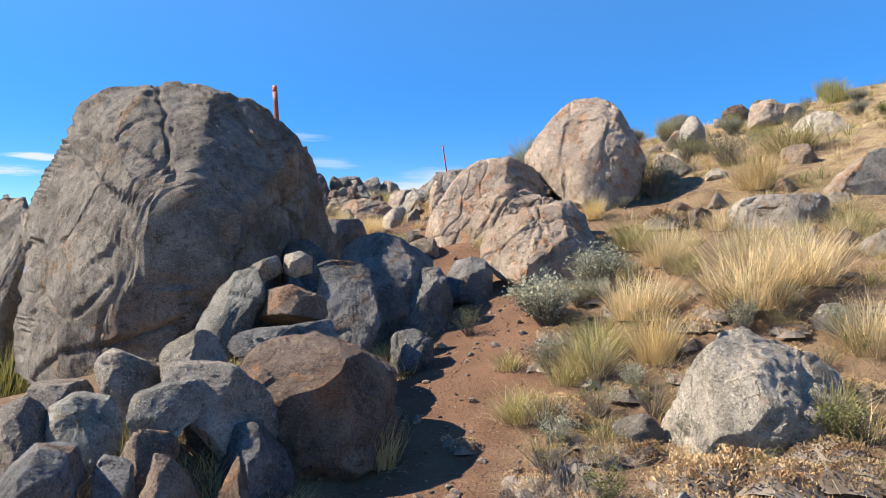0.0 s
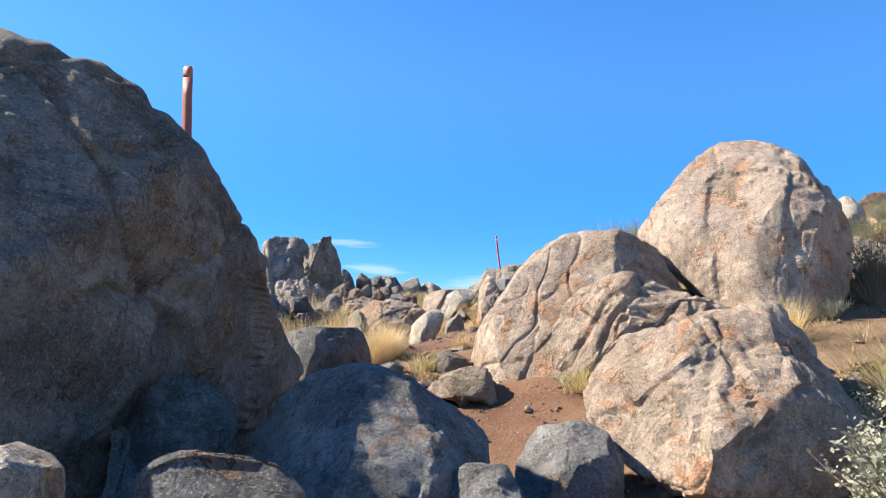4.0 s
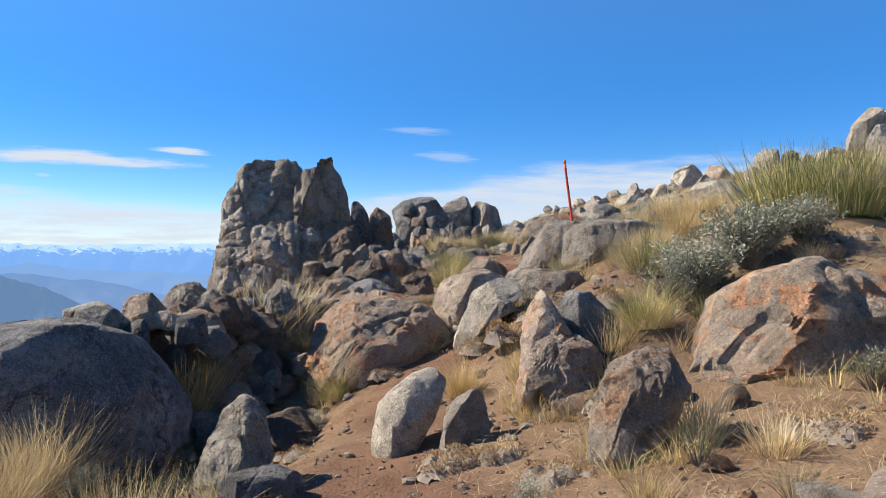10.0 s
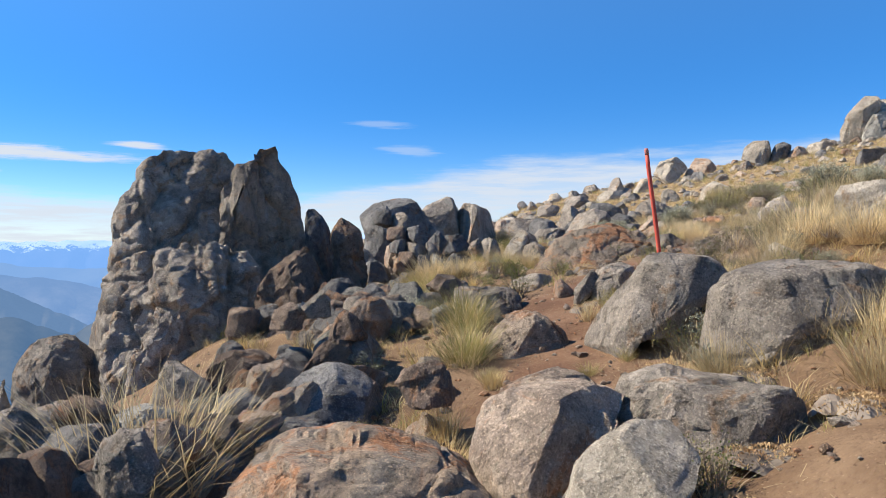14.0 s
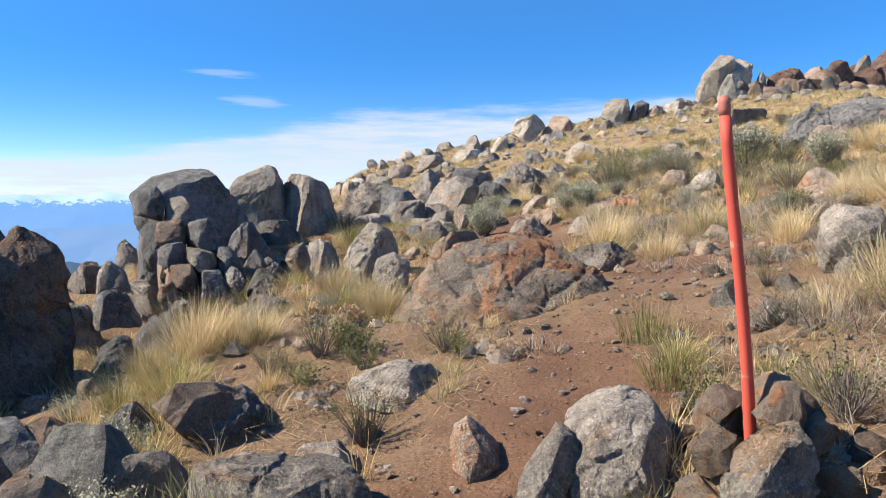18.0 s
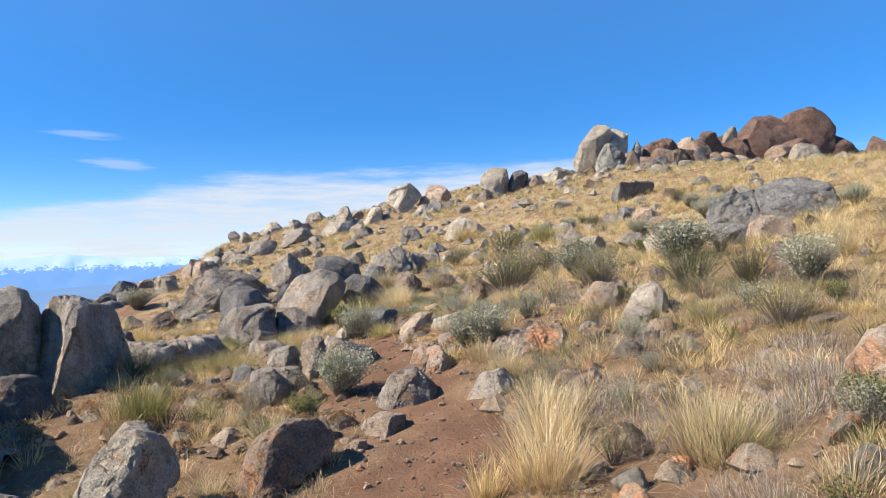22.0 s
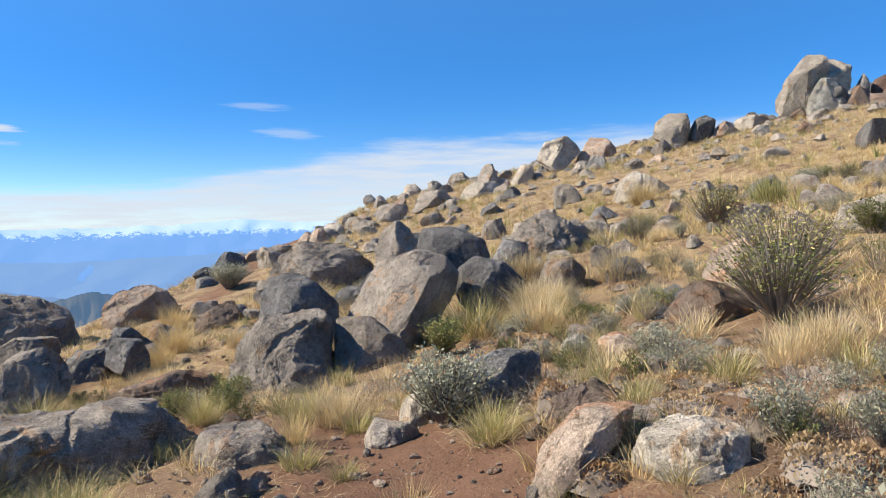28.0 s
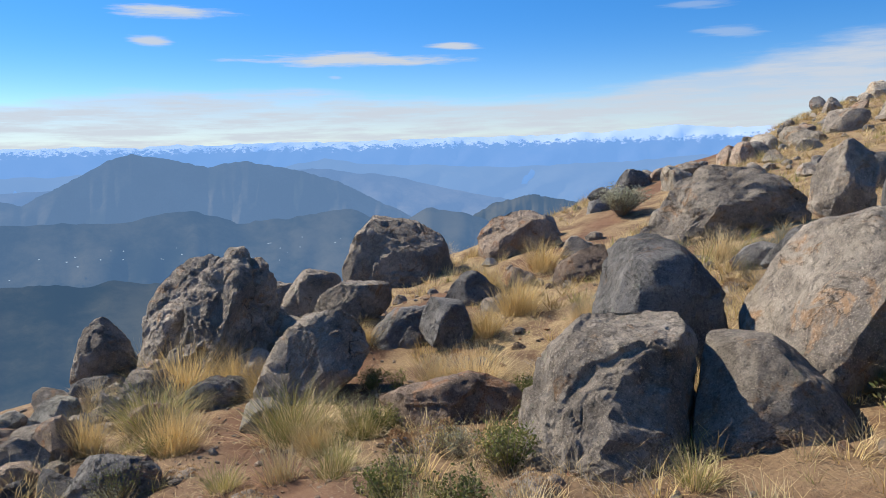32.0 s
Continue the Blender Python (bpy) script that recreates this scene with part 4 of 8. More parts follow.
# the boulders that give the place its shape
boulder("boulder", -2.59, 8.33, 0.35, 20, 3.54, 3.40, 2.99, 501, "grey", "huge weathered granite boulder with orange-stained shoulder beside the path",
        ((-1.00, .00), (-1.00, .43), (-.88, .71), (-.76, .84), (-.67, .92), (-.46, 1.00), (-.18, .99), (-.02, .98), (.28, .92), (.52, .80), (.67, .66), (.83, .49), (.98, .41), (1.00, .00)), sub=7, relief=1.8, cracks=6, blocky=True, faces=((-.8,-.52,.28,.2), (.3,-.95,.02,.12), (.75,-.62,-.1,.28), (-.2,-.5,.8,.06),))
boulder("boulder", 2.13, 11.46, 1.99, -20, 1.75, 1.90, 1.91, 502, "tan", "tall egg-shaped tan granite boulder standing on end",
        ((-1.00, .55), (-.60, .75), (-.42, .88), (-.15, .98), (.23, 1.00), (.49, .94), (.76, .80), (.92, .66), (1.00, .46), (.94, .23), (.64, .00), (.27, .00), (-.15, .12), (-.51, .30)), sub=6, relief=0.6, cracks=3, faces=((.85,-.52,.0,.10), (-.3,-.9,.35,.09), (-.75,-.4,.5,.05),))
boulder("boulder", 0.65, 11.10, 1.43, -2, 1.80, 1.90, 1.54, 503, "tan", "domed reddish tan granite boulder with dark lichen",
        ((-1.00, .28), (-.84, .44), (-.65, .60), (-.46, .79), (-.24, .96), (.01, 1.00), (.42, .99), (.60, .95), (.79, .89), (.91, .76), (1.00, .63), (1.00, .00), (-.52, .00), (-.84, .12)), sub=7, relief=0.6, cracks=5, faces=((-.35,-.75,.55,.10), (.8,-.5,.25,.10),))
boulder("boulder", 1.00, 10.35, 1.55, -13, 1.61, 1.30, 0.92, 504, "tan", "rough lichen-crusted granite block leaning on the dome",
        ((-1.00, .00), (-.82, .35), (-.37, .77), (.05, 1.00), (.30, .98), (.53, .91), (.73, .78), (.91, .60), (1.00, .40), (1.00, .15)), sub=6, relief=1.1, cracks=3, faces=((-.5,-.75,.4,.16), (.55,-.83,.05,.14),))
boulder("boulder", 1.18, 8.94, 1.15, -16, 1.50, 1.60, 0.97, 505, "tan", "low sloping tan granite slab cracked along its top",
        ((-1.00, .43), (-.94, .59), (-.65, .83), (-.27, .94), (.36, 1.00), (.45, .91), (.81, .68), (1.00, .43), (.84, .00), (-.29, .00), (-.61, .13), (-.83, .29)), sub=6, relief=0.9, cracks=6, faces=((-.35,-.6,.7,.14), (.3,-.9,.2,.08),))
boulder("boulder", 1.92, 4.74, 0.23, -22, 1.16, 0.90, 0.78, 506, "pale", "large pale pointed rock in the dry grass",
        ((-1.00, .00), (-.98, .31), (-.75, .71), (-.46, 1.00), (-.14, .83), (.27, .70), (.61, .71), (.94, .43), (1.00, .16)), sub=6, relief=0.9, faces=((-.5,-.7,.5,.12), (.45,-.85,.25,.12), (.4,-.2,.9,.08),))
boulder("boulder", -5.23, 8.97, 0.06, 32, 0.80, 1.60, 2.33, 507, "grey", "grey granite boulder behind the huge one",
        ((-1.00, .00), (-.71, .83), (-.15, .97), (.42, 1.00), (1.00, .97), (.84, .78), (.67, .00)), sub=5)
boulder("boulder", -0.75, 5.10, 0.13, 11, 1.10, 1.00, 0.90, 508, "red", "rounded reddish boulder at the foot of the wall",
        ((-1.00, .62), (-.87, .81), (-.62, .94), (-.11, 1.00), (.40, .88), (.86, .69), (1.00, .52), (.85, .28), (.25, .00), (-.26, .00), (-.82, .27)), sub=6, blocky=True, faces=((.5,-.85,.05,.2), (-.6,-.6,.5,.08),))
boulder("rock", -0.80, 6.90, 0.52, 8, 0.58, 0.60, 0.98, 509, "dark", "upright dark stone with a pale flat top",
        ((-.94, .81), (-1.00, .96), (-.61, 1.00), (.41, .99), (.48, .80), (.63, .49), (1.00, .39), (.44, .00), (-.24, .00), (-.64, .50)), sub=5, blocky=True)
boulder("rock", -1.08, 6.00, 1.01, 12, 0.53, 0.60, 0.31, 510, "red", "overhanging brown stone of the tumbled wall",
        ((-1.00, .18), (-.78, .85), (.04, 1.00), (1.00, .61), (.96, .19), (-.29, .00)), sub=5, blocky=True)
boulder("stone", -1.36, 6.30, 1.31, 14, 0.28, 0.30, 0.23, 511, "pale", "pale stone on top of the tumbled wall",
        ((-1.00, .44), (-.58, .76), (.69, 1.00), (1.00, .45), (-.29, .00)), sub=5, blocky=True)
boulder("stone", -1.12, 6.40, 1.36, 12, 0.24, 0.30, 0.22, 512, "pale", "pale stone on top of the tumbled wall",
        ((-1.00, .25), (-.84, .86), (.16, 1.00), (1.00, .74), (.95, .18), (-.24, .00)), sub=5, blocky=True)
boulder("rock", -1.54, 5.90, 0.64, 17, 0.54, 0.60, 0.82, 513, "lich", "lichen-covered grey stone of the tumbled wall",
        ((-1.00, .00), (-.92, .61), (-.36, .86), (.40, 1.00), (1.00, .74), (.76, .54), (-.08, .00)), sub=5, blocky=True)
boulder("rock", -1.04, 5.51, 0.84, 13, 0.76, 0.60, 0.22, 514, "dark", "dark slab wedged in the tumbled wall",
        ((-1.00, .58), (-.80, .91), (-.31, .97), (.59, 1.00), (1.00, .61), (.58, .00), (-.61, .00)), sub=5, blocky=True)
boulder("stone", -1.47, 4.95, 0.51, 19, 0.41, 0.50, 0.56, 515, "pale", "pale wedge-shaped stone of the tumbled wall",
        ((-1.00, .64), (-.96, .84), (.08, 1.00), (.84, .90), (1.00, .70), (-.26, .00)), sub=5, blocky=True)
boulder("stone", -1.83, 4.90, 0.42, 23, 0.43, 0.50, 0.55, 516, "grey", "grey stone of the tumbled wall",
        ((-1.00, .70), (-.85, .88), (-.16, 1.00), (.82, .84), (1.00, .66), (.05, .00)), sub=5, blocky=True)
boulder("rock", -1.18, 4.50, 0.29, 18, 0.62, 0.50, 0.65, 517, "grey", "squared tan block of the tumbled wall",
        ((-1.00, .75), (-.93, .92), (-.46, 1.00), (.32, .95), (.96, .71), (1.00, .00), (.30, .00), (-.37, .57)), sub=5, blocky=True)
boulder("rock", -1.38, 4.30, 0.40, 21, 0.41, 0.40, 0.45, 518, "lich", "flat grey stone of the tumbled wall",
        ((-1.00, .62), (-.92, .82), (.00, .98), (.84, 1.00), (1.00, .74), (.41, .55), (-.55, .00)), sub=5, blocky=True)
boulder("rock", -1.78, 4.21, 0.44, 27, 0.39, 0.50, 0.37, 519, "lich", "lichen-covered grey stone of the tumbled wall",
        ((-1.00, .00), (-.94, .82), (-.30, 1.00), (.67, .90), (1.00, .59), (.51, .00), (-.58, .00)), sub=5, blocky=True)
boulder("stone", -2.24, 4.81, 0.42, 28, 0.39, 0.50, 0.38, 520, "grey", "flat grey stone of the tumbled wall",
        ((-1.00, .67), (-.82, .97), (.72, 1.00), (1.00, .79), (.55, .00), (-.82, .00)), sub=5, blocky=True)
boulder("rock", -2.05, 4.10, 0.30, 30, 0.31, 0.50, 0.51, 521, "grey", "grey stone of the tumbled wall",
        ((-1.00, .00), (-.84, .85), (.03, 1.00), (1.00, .79), (.69, .00)), sub=5, blocky=True)
boulder("rock", -1.73, 3.64, 0.33, 29, 0.40, 0.50, 0.35, 522, "dark", "dark stone at the foot of the tumbled wall",
        ((-1.00, .19), (-.68, .92), (-.03, 1.00), (.87, .87), (1.00, .50), (.51, .00)), sub=5, blocky=True)
boulder("stone", -1.43, 3.70, -0.01, 25, 0.22, 0.40, 0.60, 523, "dark", "dark stone with a white lichen patch",
        ((-1.00, .61), (-.94, .86), (.13, 1.00), (1.00, 1.00), (.97, .00)), sub=5, blocky=True)
boulder("stone", -1.37, 4.01, 0.26, 22, 0.29, 0.40, 0.41, 524, "red", "brown stone of the tumbled wall",
        ((-1.00, .49), (-.99, .82), (-.28, .99), (.83, 1.00), (1.00, .67), (-.30, .00)), sub=5, blocky=True)
boulder("stone", -1.18, 3.80, -0.01, 21, 0.29, 0.40, 0.61, 525, "red", "brown stone of the tumbled wall",
        ((-1.00, .53), (-.77, .90), (.26, 1.00), (.80, .86), (1.00, .00)), sub=5, blocky=True)
boulder("stone", -0.97, 3.91, -0.01, 17, 0.27, 0.40, 0.55, 526, "red", "brown stone of the tumbled wall",
        ((-1.00, .00), (-.69, 1.00), (.06, .93), (1.00, .00)), sub=5, blocky=True)
boulder("rock", -0.95, 4.40, 0.14, 15, 0.41, 0.50, 0.47, 527, "dark", "dark stone of the tumbled wall in shade",
        ((-1.00, .51), (-.77, .96), (-.06, 1.00), (.98, .63), (1.00, .00), (-.52, .00)), sub=5, blocky=True)
boulder("stone", -1.32, 4.60, 0.41, 19, 0.33, 0.50, 0.20, 528, "dark", "dark stone of the tumbled wall in shade",
        ((-1.00, .55), (-.64, 1.00), (.83, .98), (1.00, .00), (-.11, .00)), sub=5, blocky=True)
boulder("boulder", -0.51, 7.91, 0.69, 11, 1.11, 1.10, 1.09, 529, "dark", "dark boulder lying in the shade of the huge one",
        ((-1.00, .67), (-.81, .85), (-.60, .93), (-.23, 1.00), (.01, .99), (.39, .92), (.67, .81), (.96, .68), (1.00, .00), (-.20, .00), (-1.00, .00)), sub=6, relief=0.7, cracks=3)
boulder("rock", 0.31, 8.50, 1.00, -5, 0.52, 0.60, 0.52, 530, "dark", "low dark boulder in shade at the path's edge",
        ((-1.00, .63), (-.61, .94), (.25, 1.00), (.81, .89), (1.00, .67), (1.00, .00), (-.96, .00)), sub=5, relief=0.6)
boulder("rock", -0.14, 7.50, 0.71, -3, 0.53, 0.50, 0.71, 531, "dark", "dark blue-grey lichen-stained rock",
        ((-1.00, .00), (-.52, .73), (.09, 1.00), (.70, .82), (1.00, .45), (.63, .00)), sub=5)
# a brown rock given the dark stone to paint in its shade
boulder("rock", -0.22, 6.60, 0.51, -1, 0.37, 0.40, 0.40, 532, "dark", "low brown boulder in shade at the path's edge",
        ((-1.00, .00), (-.87, .92), (.21, 1.00), (.92, .74), (1.00, .00)), sub=5)
boulder("rock", -1.34, 7.91, 0.69, 26, 0.45, 0.70, 1.03, 533, "dark", "dark round boulder under the huge one",
        ((-1.00, .76), (-.95, .88), (-.64, .98), (.17, 1.00), (.75, .93), (1.00, .82), (.89, .72), (.17, .00), (-.72, .00)), sub=5, relief=0.7)
boulder("rock", -1.34, 7.40, 0.61, 30, 0.27, 0.50, 0.91, 534, "dark", "dark stone at the foot of the huge boulder",
        ((-1.00, .00), (-.33, 1.00), (.61, .96), (1.00, .00)), sub=5)
boulder("boulder", -1.88, 8.01, 0.67, 33, 0.46, 0.80, 1.03, 535, "red", "brown rock in the shade at the foot of the huge boulder",
        ((-1.00, .00), (-.99, .96), (-.16, 1.00), (.67, .93), (1.00, .77), (.35, .00)), sub=5)
boulder("rock", -1.39, 10.91, 1.46, 28, 0.70, 0.70, 0.66, 536, "dark", "dark squared block beside the path",
        ((-1.00, .00), (-.97, .93), (-.58, .99), (.60, 1.00), (.79, .75), (1.00, .53), (.26, .34), (-.22, .00)), sub=6, relief=0.7, blocky=True, faces=((.2,-.95,-.1,.16), (-.2,-.6,.75,.05),))
boulder("rock", -0.26, 10.19, 1.49, 14, 0.54, 0.50, 0.32, 537, "tan", "rounded tan boulder at the path's edge",
        ((-1.00, .37), (-.41, .83), (.20, 1.00), (.59, .96), (.87, .74), (1.00, .00)), sub=5)
boulder("stone", -0.85, 10.50, 1.50, 23, 0.27, 0.35, 0.33, 538, "dark", "dark lichen-crusted stone in soil",
        ((-1.00, .39), (-.75, .83), (.23, 1.00), (1.00, .94), (.76, .54), (-.23, .00)), sub=5, blocky=True)
boulder("stone", -0.39, 11.10, 1.71, 14, 0.31, 0.35, 0.24, 539, "grey", "grey stone in the path",
        ((-1.00, .00), (-.81, .78), (-.29, 1.00), (.60, .75), (1.00, .37), (.08, .00)), sub=5, blocky=True)
boulder("stone", -1.39, 10.77, 1.47, 29, 0.21, 0.25, 0.15, 540, "tan", "small tan stone at the path's edge",
        ((-1.00, .20), (-.33, .97), (.79, 1.00), (1.00, .00)), sub=5, blocky=True)
boulder("rock", 1.66, 10.15, 1.76, -23, 0.31, 0.50, 0.19, 541, "grey", "grey broken stone under the dome",
        ((-1.00, .00), (-.35, .83), (.40, 1.00), (1.00, .73), (.87, .00)), sub=5)
boulder("rock", 1.64, 9.60, 1.60, -27, 0.27, 0.50, 0.46, 542, "grey", "pale grey broken stone at the path's edge",
        ((-1.00, .00), (-.76, .90), (.15, 1.00), (.80, .95), (1.00, .61)), sub=5)
boulder("boulder", 3.76, 8.71, 1.63, -24, 1.08, 0.90, 0.54, 543, "grey", "flat-topped grey boulder in grass",
        ((-1.00, .35), (-.91, .83), (-.24, .91), (.71, 1.00), (.98, .90), (1.00, .39), (.58, .00), (.06, .19), (-.93, .21)), sub=5, blocky=True, faces=((0,-.95,.3,.12), (0,-.1,1,.05),))
boulder("rock", 5.01, 9.51, 2.00, -28, 0.73, 0.70, 0.71, 544, "tan", "leaning tan rock in grass",
        ((-1.00, .26), (-.38, .63), (.62, 1.00), (1.00, .82), (.91, .39), (-.08, .00), (-.67, .00)), sub=5)
boulder("boulder", 7.66, 18.00, 4.42, -23, 0.92, 1.00, 0.78, 545, "tan", "weathered tan granite rock on the hillside",
        ((-1.00, .00), (-.81, .86), (.06, 1.00), (.84, .76), (1.00, .29), (-.25, .00)), sub=4)
boulder("boulder", 9.00, 18.35, 4.41, -27, 1.54, 1.00, 0.55, 546, "grey", "flat pale grey rock on the hillside",
        ((-1.00, .23), (-.74, 1.00), (.68, .83), (1.00, .19), (.66, .00)), sub=5)
boulder("rock", 5.33, 16.51, 3.65, -18, 0.74, 0.60, 0.91, 547, "pale", "pale rock on the hillside",
        ((-1.00, .00), (-.28, 1.00), (.65, .90), (1.00, .00)), sub=4)
boulder("boulder", 12.97, 19.96, 5.34, -38, 2.60, 2.00, 1.81, 548, "pale", "large pale outcrop on the hillside",
        ((-1.00, .33), (-.69, .83), (-.44, .98), (.04, 1.00), (.67, .72), (1.00, .00)), sub=5)
# grey rock in the dark stone: its shade is put into the colour
boulder("boulder", -3.37, 14.90, 1.74, 32, 1.70, 1.20, 1.16, 549, "dark", "long shade-darkened boulder below the dry stone wall",
        ((-1.00, .73), (-.97, .86), (-.70, .98), (-.49, 1.00), (.02, .98), (.37, .87), (.66, .67), (1.00, .42), (.49, .00), (-.36, .00), (-.68, .00), (-.77, .52)), sub=6, relief=0.9, blocky=True, faces=((.5,-.85,.08,.28), (-.3,-.4,.8,.08),))
boulder("boulder", -3.93, 13.61, 1.86, 41, 1.34, 0.90, 0.87, 550, "dark", "dark cracked boulder on the slope's edge",
        ((-1.00, .32), (-.82, .77), (-.25, 1.00), (.14, 1.00), (.56, .88), (.88, .63), (1.00, .00), (.12, .00), (-.59, .00)), sub=5, faces=((.5,-.85,.0,.24), (-.3,-.4,.8,.1),))
boulder("rock", -3.23, 12.94, 1.78, 41, 0.85, 0.70, 0.55, 551, "dark", "dark rough boulder along the slope's edge",
        ((-1.00, .59), (-.86, .94), (-.43, 1.00), (.32, .87), (.87, .88), (1.00, .57), (.03, .00), (-.84, .00)), sub=5)
boulder("rock", -1.84, 14.20, 1.90, 21, 0.46, 0.50, 0.64, 552, "pale", "pale pointed stone beside the path",
        ((-1.00, .00), (-.61, .76), (.20, 1.00), (.89, .89), (1.00, .46), (-.24, .00)), sub=5, faces=((-.6,-.6,.5,.1), (.85,-.5,.1,.14),))
boulder("rock", -1.54, 13.89, 1.96, 19, 0.47, 0.40, 0.27, 553, "dark", "dark flat slab beside the path",
        ((-1.00, .00), (-.76, .83), (.40, 1.00), (1.00, .75), (.98, .00)), sub=5, blocky=True)
boulder("stone", -1.18, 13.48, 1.98, 16, 0.37, 0.30, 0.15, 554, "grey", "flat grey stone in the path",
        ((-1.00, .00), (-.48, 1.00), (.48, 1.00), (1.00, .43)), sub=5, blocky=True)
boulder("boulder", -1.74, 17.30, 1.91, 12, 1.50, 1.20, 1.06, 555, "orange", "large brown boulder at the end of the dry stone wall",
        ((-1.00, .25), (-.99, .60), (-.78, .85), (-.47, .99), (-.08, 1.00), (.38, .94), (.70, .79), (.90, .58), (1.00, .37), (.97, .00), (-.90, .00)), sub=6, relief=1.2, cracks=4, blocky=True, faces=((-.75,-.5,.4,.1), (.5,-.86,-.08,.26), (0,-.3,.95,.05),))
boulder("rock", -0.97, 14.90, 2.04, 11, 0.49, 0.50, 0.58, 556, "pale", "smooth pale boulder beside the path",
        ((-1.00, .00), (-.78, .59), (-.13, .91), (.60, 1.00), (1.00, .83), (.59, .40), (.04, .00)), sub=5, relief=0.6)
boulder("stone", -0.58, 14.70, 2.14, 7, 0.31, 0.30, 0.39, 557, "grey", "pale grey stone in dry scrub",
        ((-1.00, .00), (-.67, .74), (.57, 1.00), (1.00, .86), (.88, .00), (-.26, .00)), sub=5, blocky=True)
boulder("rock", -0.08, 15.20, 2.32, 2, 0.45, 0.40, 0.80, 558, "tan", "rounded tan rock of a cracked cluster",
        ((-1.00, .00), (-.82, .87), (-.07, 1.00), (.82, .96), (1.00, .76), (.20, .60), (-.60, .00)), sub=5, relief=0.6)
boulder("rock", 0.19, 15.45, 2.58, -0, 0.44, 0.40, 0.53, 559, "dark", "dark rounded rock of a cracked cluster",
        ((-1.00, .47), (-.88, 1.00), (-.00, .92), (1.00, .48), (.58, .00), (-.44, .00)), sub=5, relief=0.6)
boulder("rock", 0.01, 15.00, 2.33, 1, 0.49, 0.40, 0.53, 560, "tan", "tan block of a cracked cluster",
        ((-1.00, .58), (-.69, .84), (.02, 1.00), (.91, .76), (1.00, .51), (-.00, .00)), sub=5)
boulder("rock", 0.37, 14.00, 2.30, -3, 0.49, 0.50, 0.58, 561, "tan", "pale tan boulder among dry shrubs",
        ((-1.00, .24), (-.48, .81), (.24, 1.00), (1.00, .94), (.81, .72), (.51, .38), (-.37, .00)), sub=5)
boulder("boulder", 1.52, 15.21, 2.58, -13, 1.48, 1.20, 0.73, 562, "orange", "broad tan slab on the hillside",
        ((-1.00, .00), (-.76, .61), (-.36, .90), (.06, 1.00), (.46, .94), (.93, .70), (1.00, .00), (.14, .00)), sub=5)
boulder("boulder", 0.39, 18.51, 3.18, -26, 0.98, 0.90, 0.58, 563, "grey", "large grey lichen-spotted boulder by the path",
        ((-1.00, .00), (-.96, .30), (-.76, .68), (-.64, .86), (-.16, 1.00), (.39, .98), (.92, .95), (1.00, .87), (.91, .60), (.57, .23), (.17, .15), (-.19, .00)), sub=6, relief=0.9, blocky=True, faces=((-.25,-.95,.15,.14), (.5,-.8,.1,.1), (0,-.2,1,.05),))
boulder("boulder", -0.19, 19.40, 3.04, -13, 1.02, 0.80, 0.76, 564, "grey", "leaning split stone by the path with a dark face",
        ((-1.00, .00), (-.98, .25), (-.56, .59), (-.12, .97), (.04, 1.00), (.63, .98), (1.00, .84), (.81, .71), (.43, .46), (.24, .29), (-.32, .21), (-.64, .00)), sub=6, relief=0.6, blocky=True, faces=((-.75,-.6,.2,.2), (.5,-.86,.05,.16),))
boulder("rock", -1.07, 19.90, 2.99, -1, 0.70, 0.50, 0.38, 565, "tan", "tan pointed rock in the dry grass",
        ((-1.00, .00), (-.93, .38), (-.49, .81), (-.10, 1.00), (.69, .59), (1.00, .20), (.28, .00), (-.30, .00)), sub=5, faces=((-.6,-.6,.5,.12), (.75,-.65,.1,.16),))
boulder("rock", -0.94, 17.91, 2.59, -6, 0.61, 0.50, 0.63, 566, "tan", "low tan boulder half buried by the path",
        ((-1.00, .69), (-.64, .90), (.15, 1.00), (.68, .98), (.89, .85), (1.00, .00)), sub=5)
boulder("rock", -0.22, 17.69, 2.76, -21, 0.84, 0.60, 0.47, 567, "grey", "low flat grey rock under dry grass",
        ((-1.00, .00), (-.83, .93), (-.63, 1.00), (.10, .92), (.97, .91), (1.00, .00)), sub=5)
boulder("boulder", -0.94, 17.60, 2.51, 1, 0.77, 0.70, 0.70, 568, "tan", "rounded tan boulder in grass",
        ((-1.00, .55), (-.83, .79), (-.41, .93), (.30, 1.00), (.84, .95), (1.00, .83), (.29, .57), (.13, .00), (-.19, .00)), sub=5)
boulder("boulder", -0.28, 17.80, 2.77, -8, 0.73, 0.70, 0.47, 569, "grey", "low flat grey boulder in grass",
        ((-1.00, .51), (-.89, .87), (-.32, 1.00), (.77, .91), (1.00, .72), (.91, .00), (-.00, .00)), sub=5)
boulder("rock", -0.70, 17.05, 2.45, -2, 0.64, 0.50, 0.70, 570, "pale", "upright pale grey boulder in grass",
        ((-1.00, .00), (-.98, .23), (-.59, .61), (-.50, .82), (.15, 1.00), (.70, 1.00), (1.00, .81), (.85, .61), (.30, .56), (-.26, .26), (-.60, .00)), sub=6, relief=0.5, blocky=True, faces=((-.55,-.75,.35,.15), (.5,-.3,.8,.1),))
boulder("boulder", -5.30, 22.68, 1.95, 25, 1.88, 1.90, 3.19, 571, "grey", "broad fluted column of the rock tower on the slope's edge",
        ((-1.00, .00), (-.94, .32), (-.87, .47), (-.54, .69), (-.26, .83), (-.03, .94), (.21, 1.00), (.49, 1.00), (.79, .95), (1.00, .77), (.97, .48), (.80, .00)), sub=6, relief=1.5, cracks=6, flute=.035)
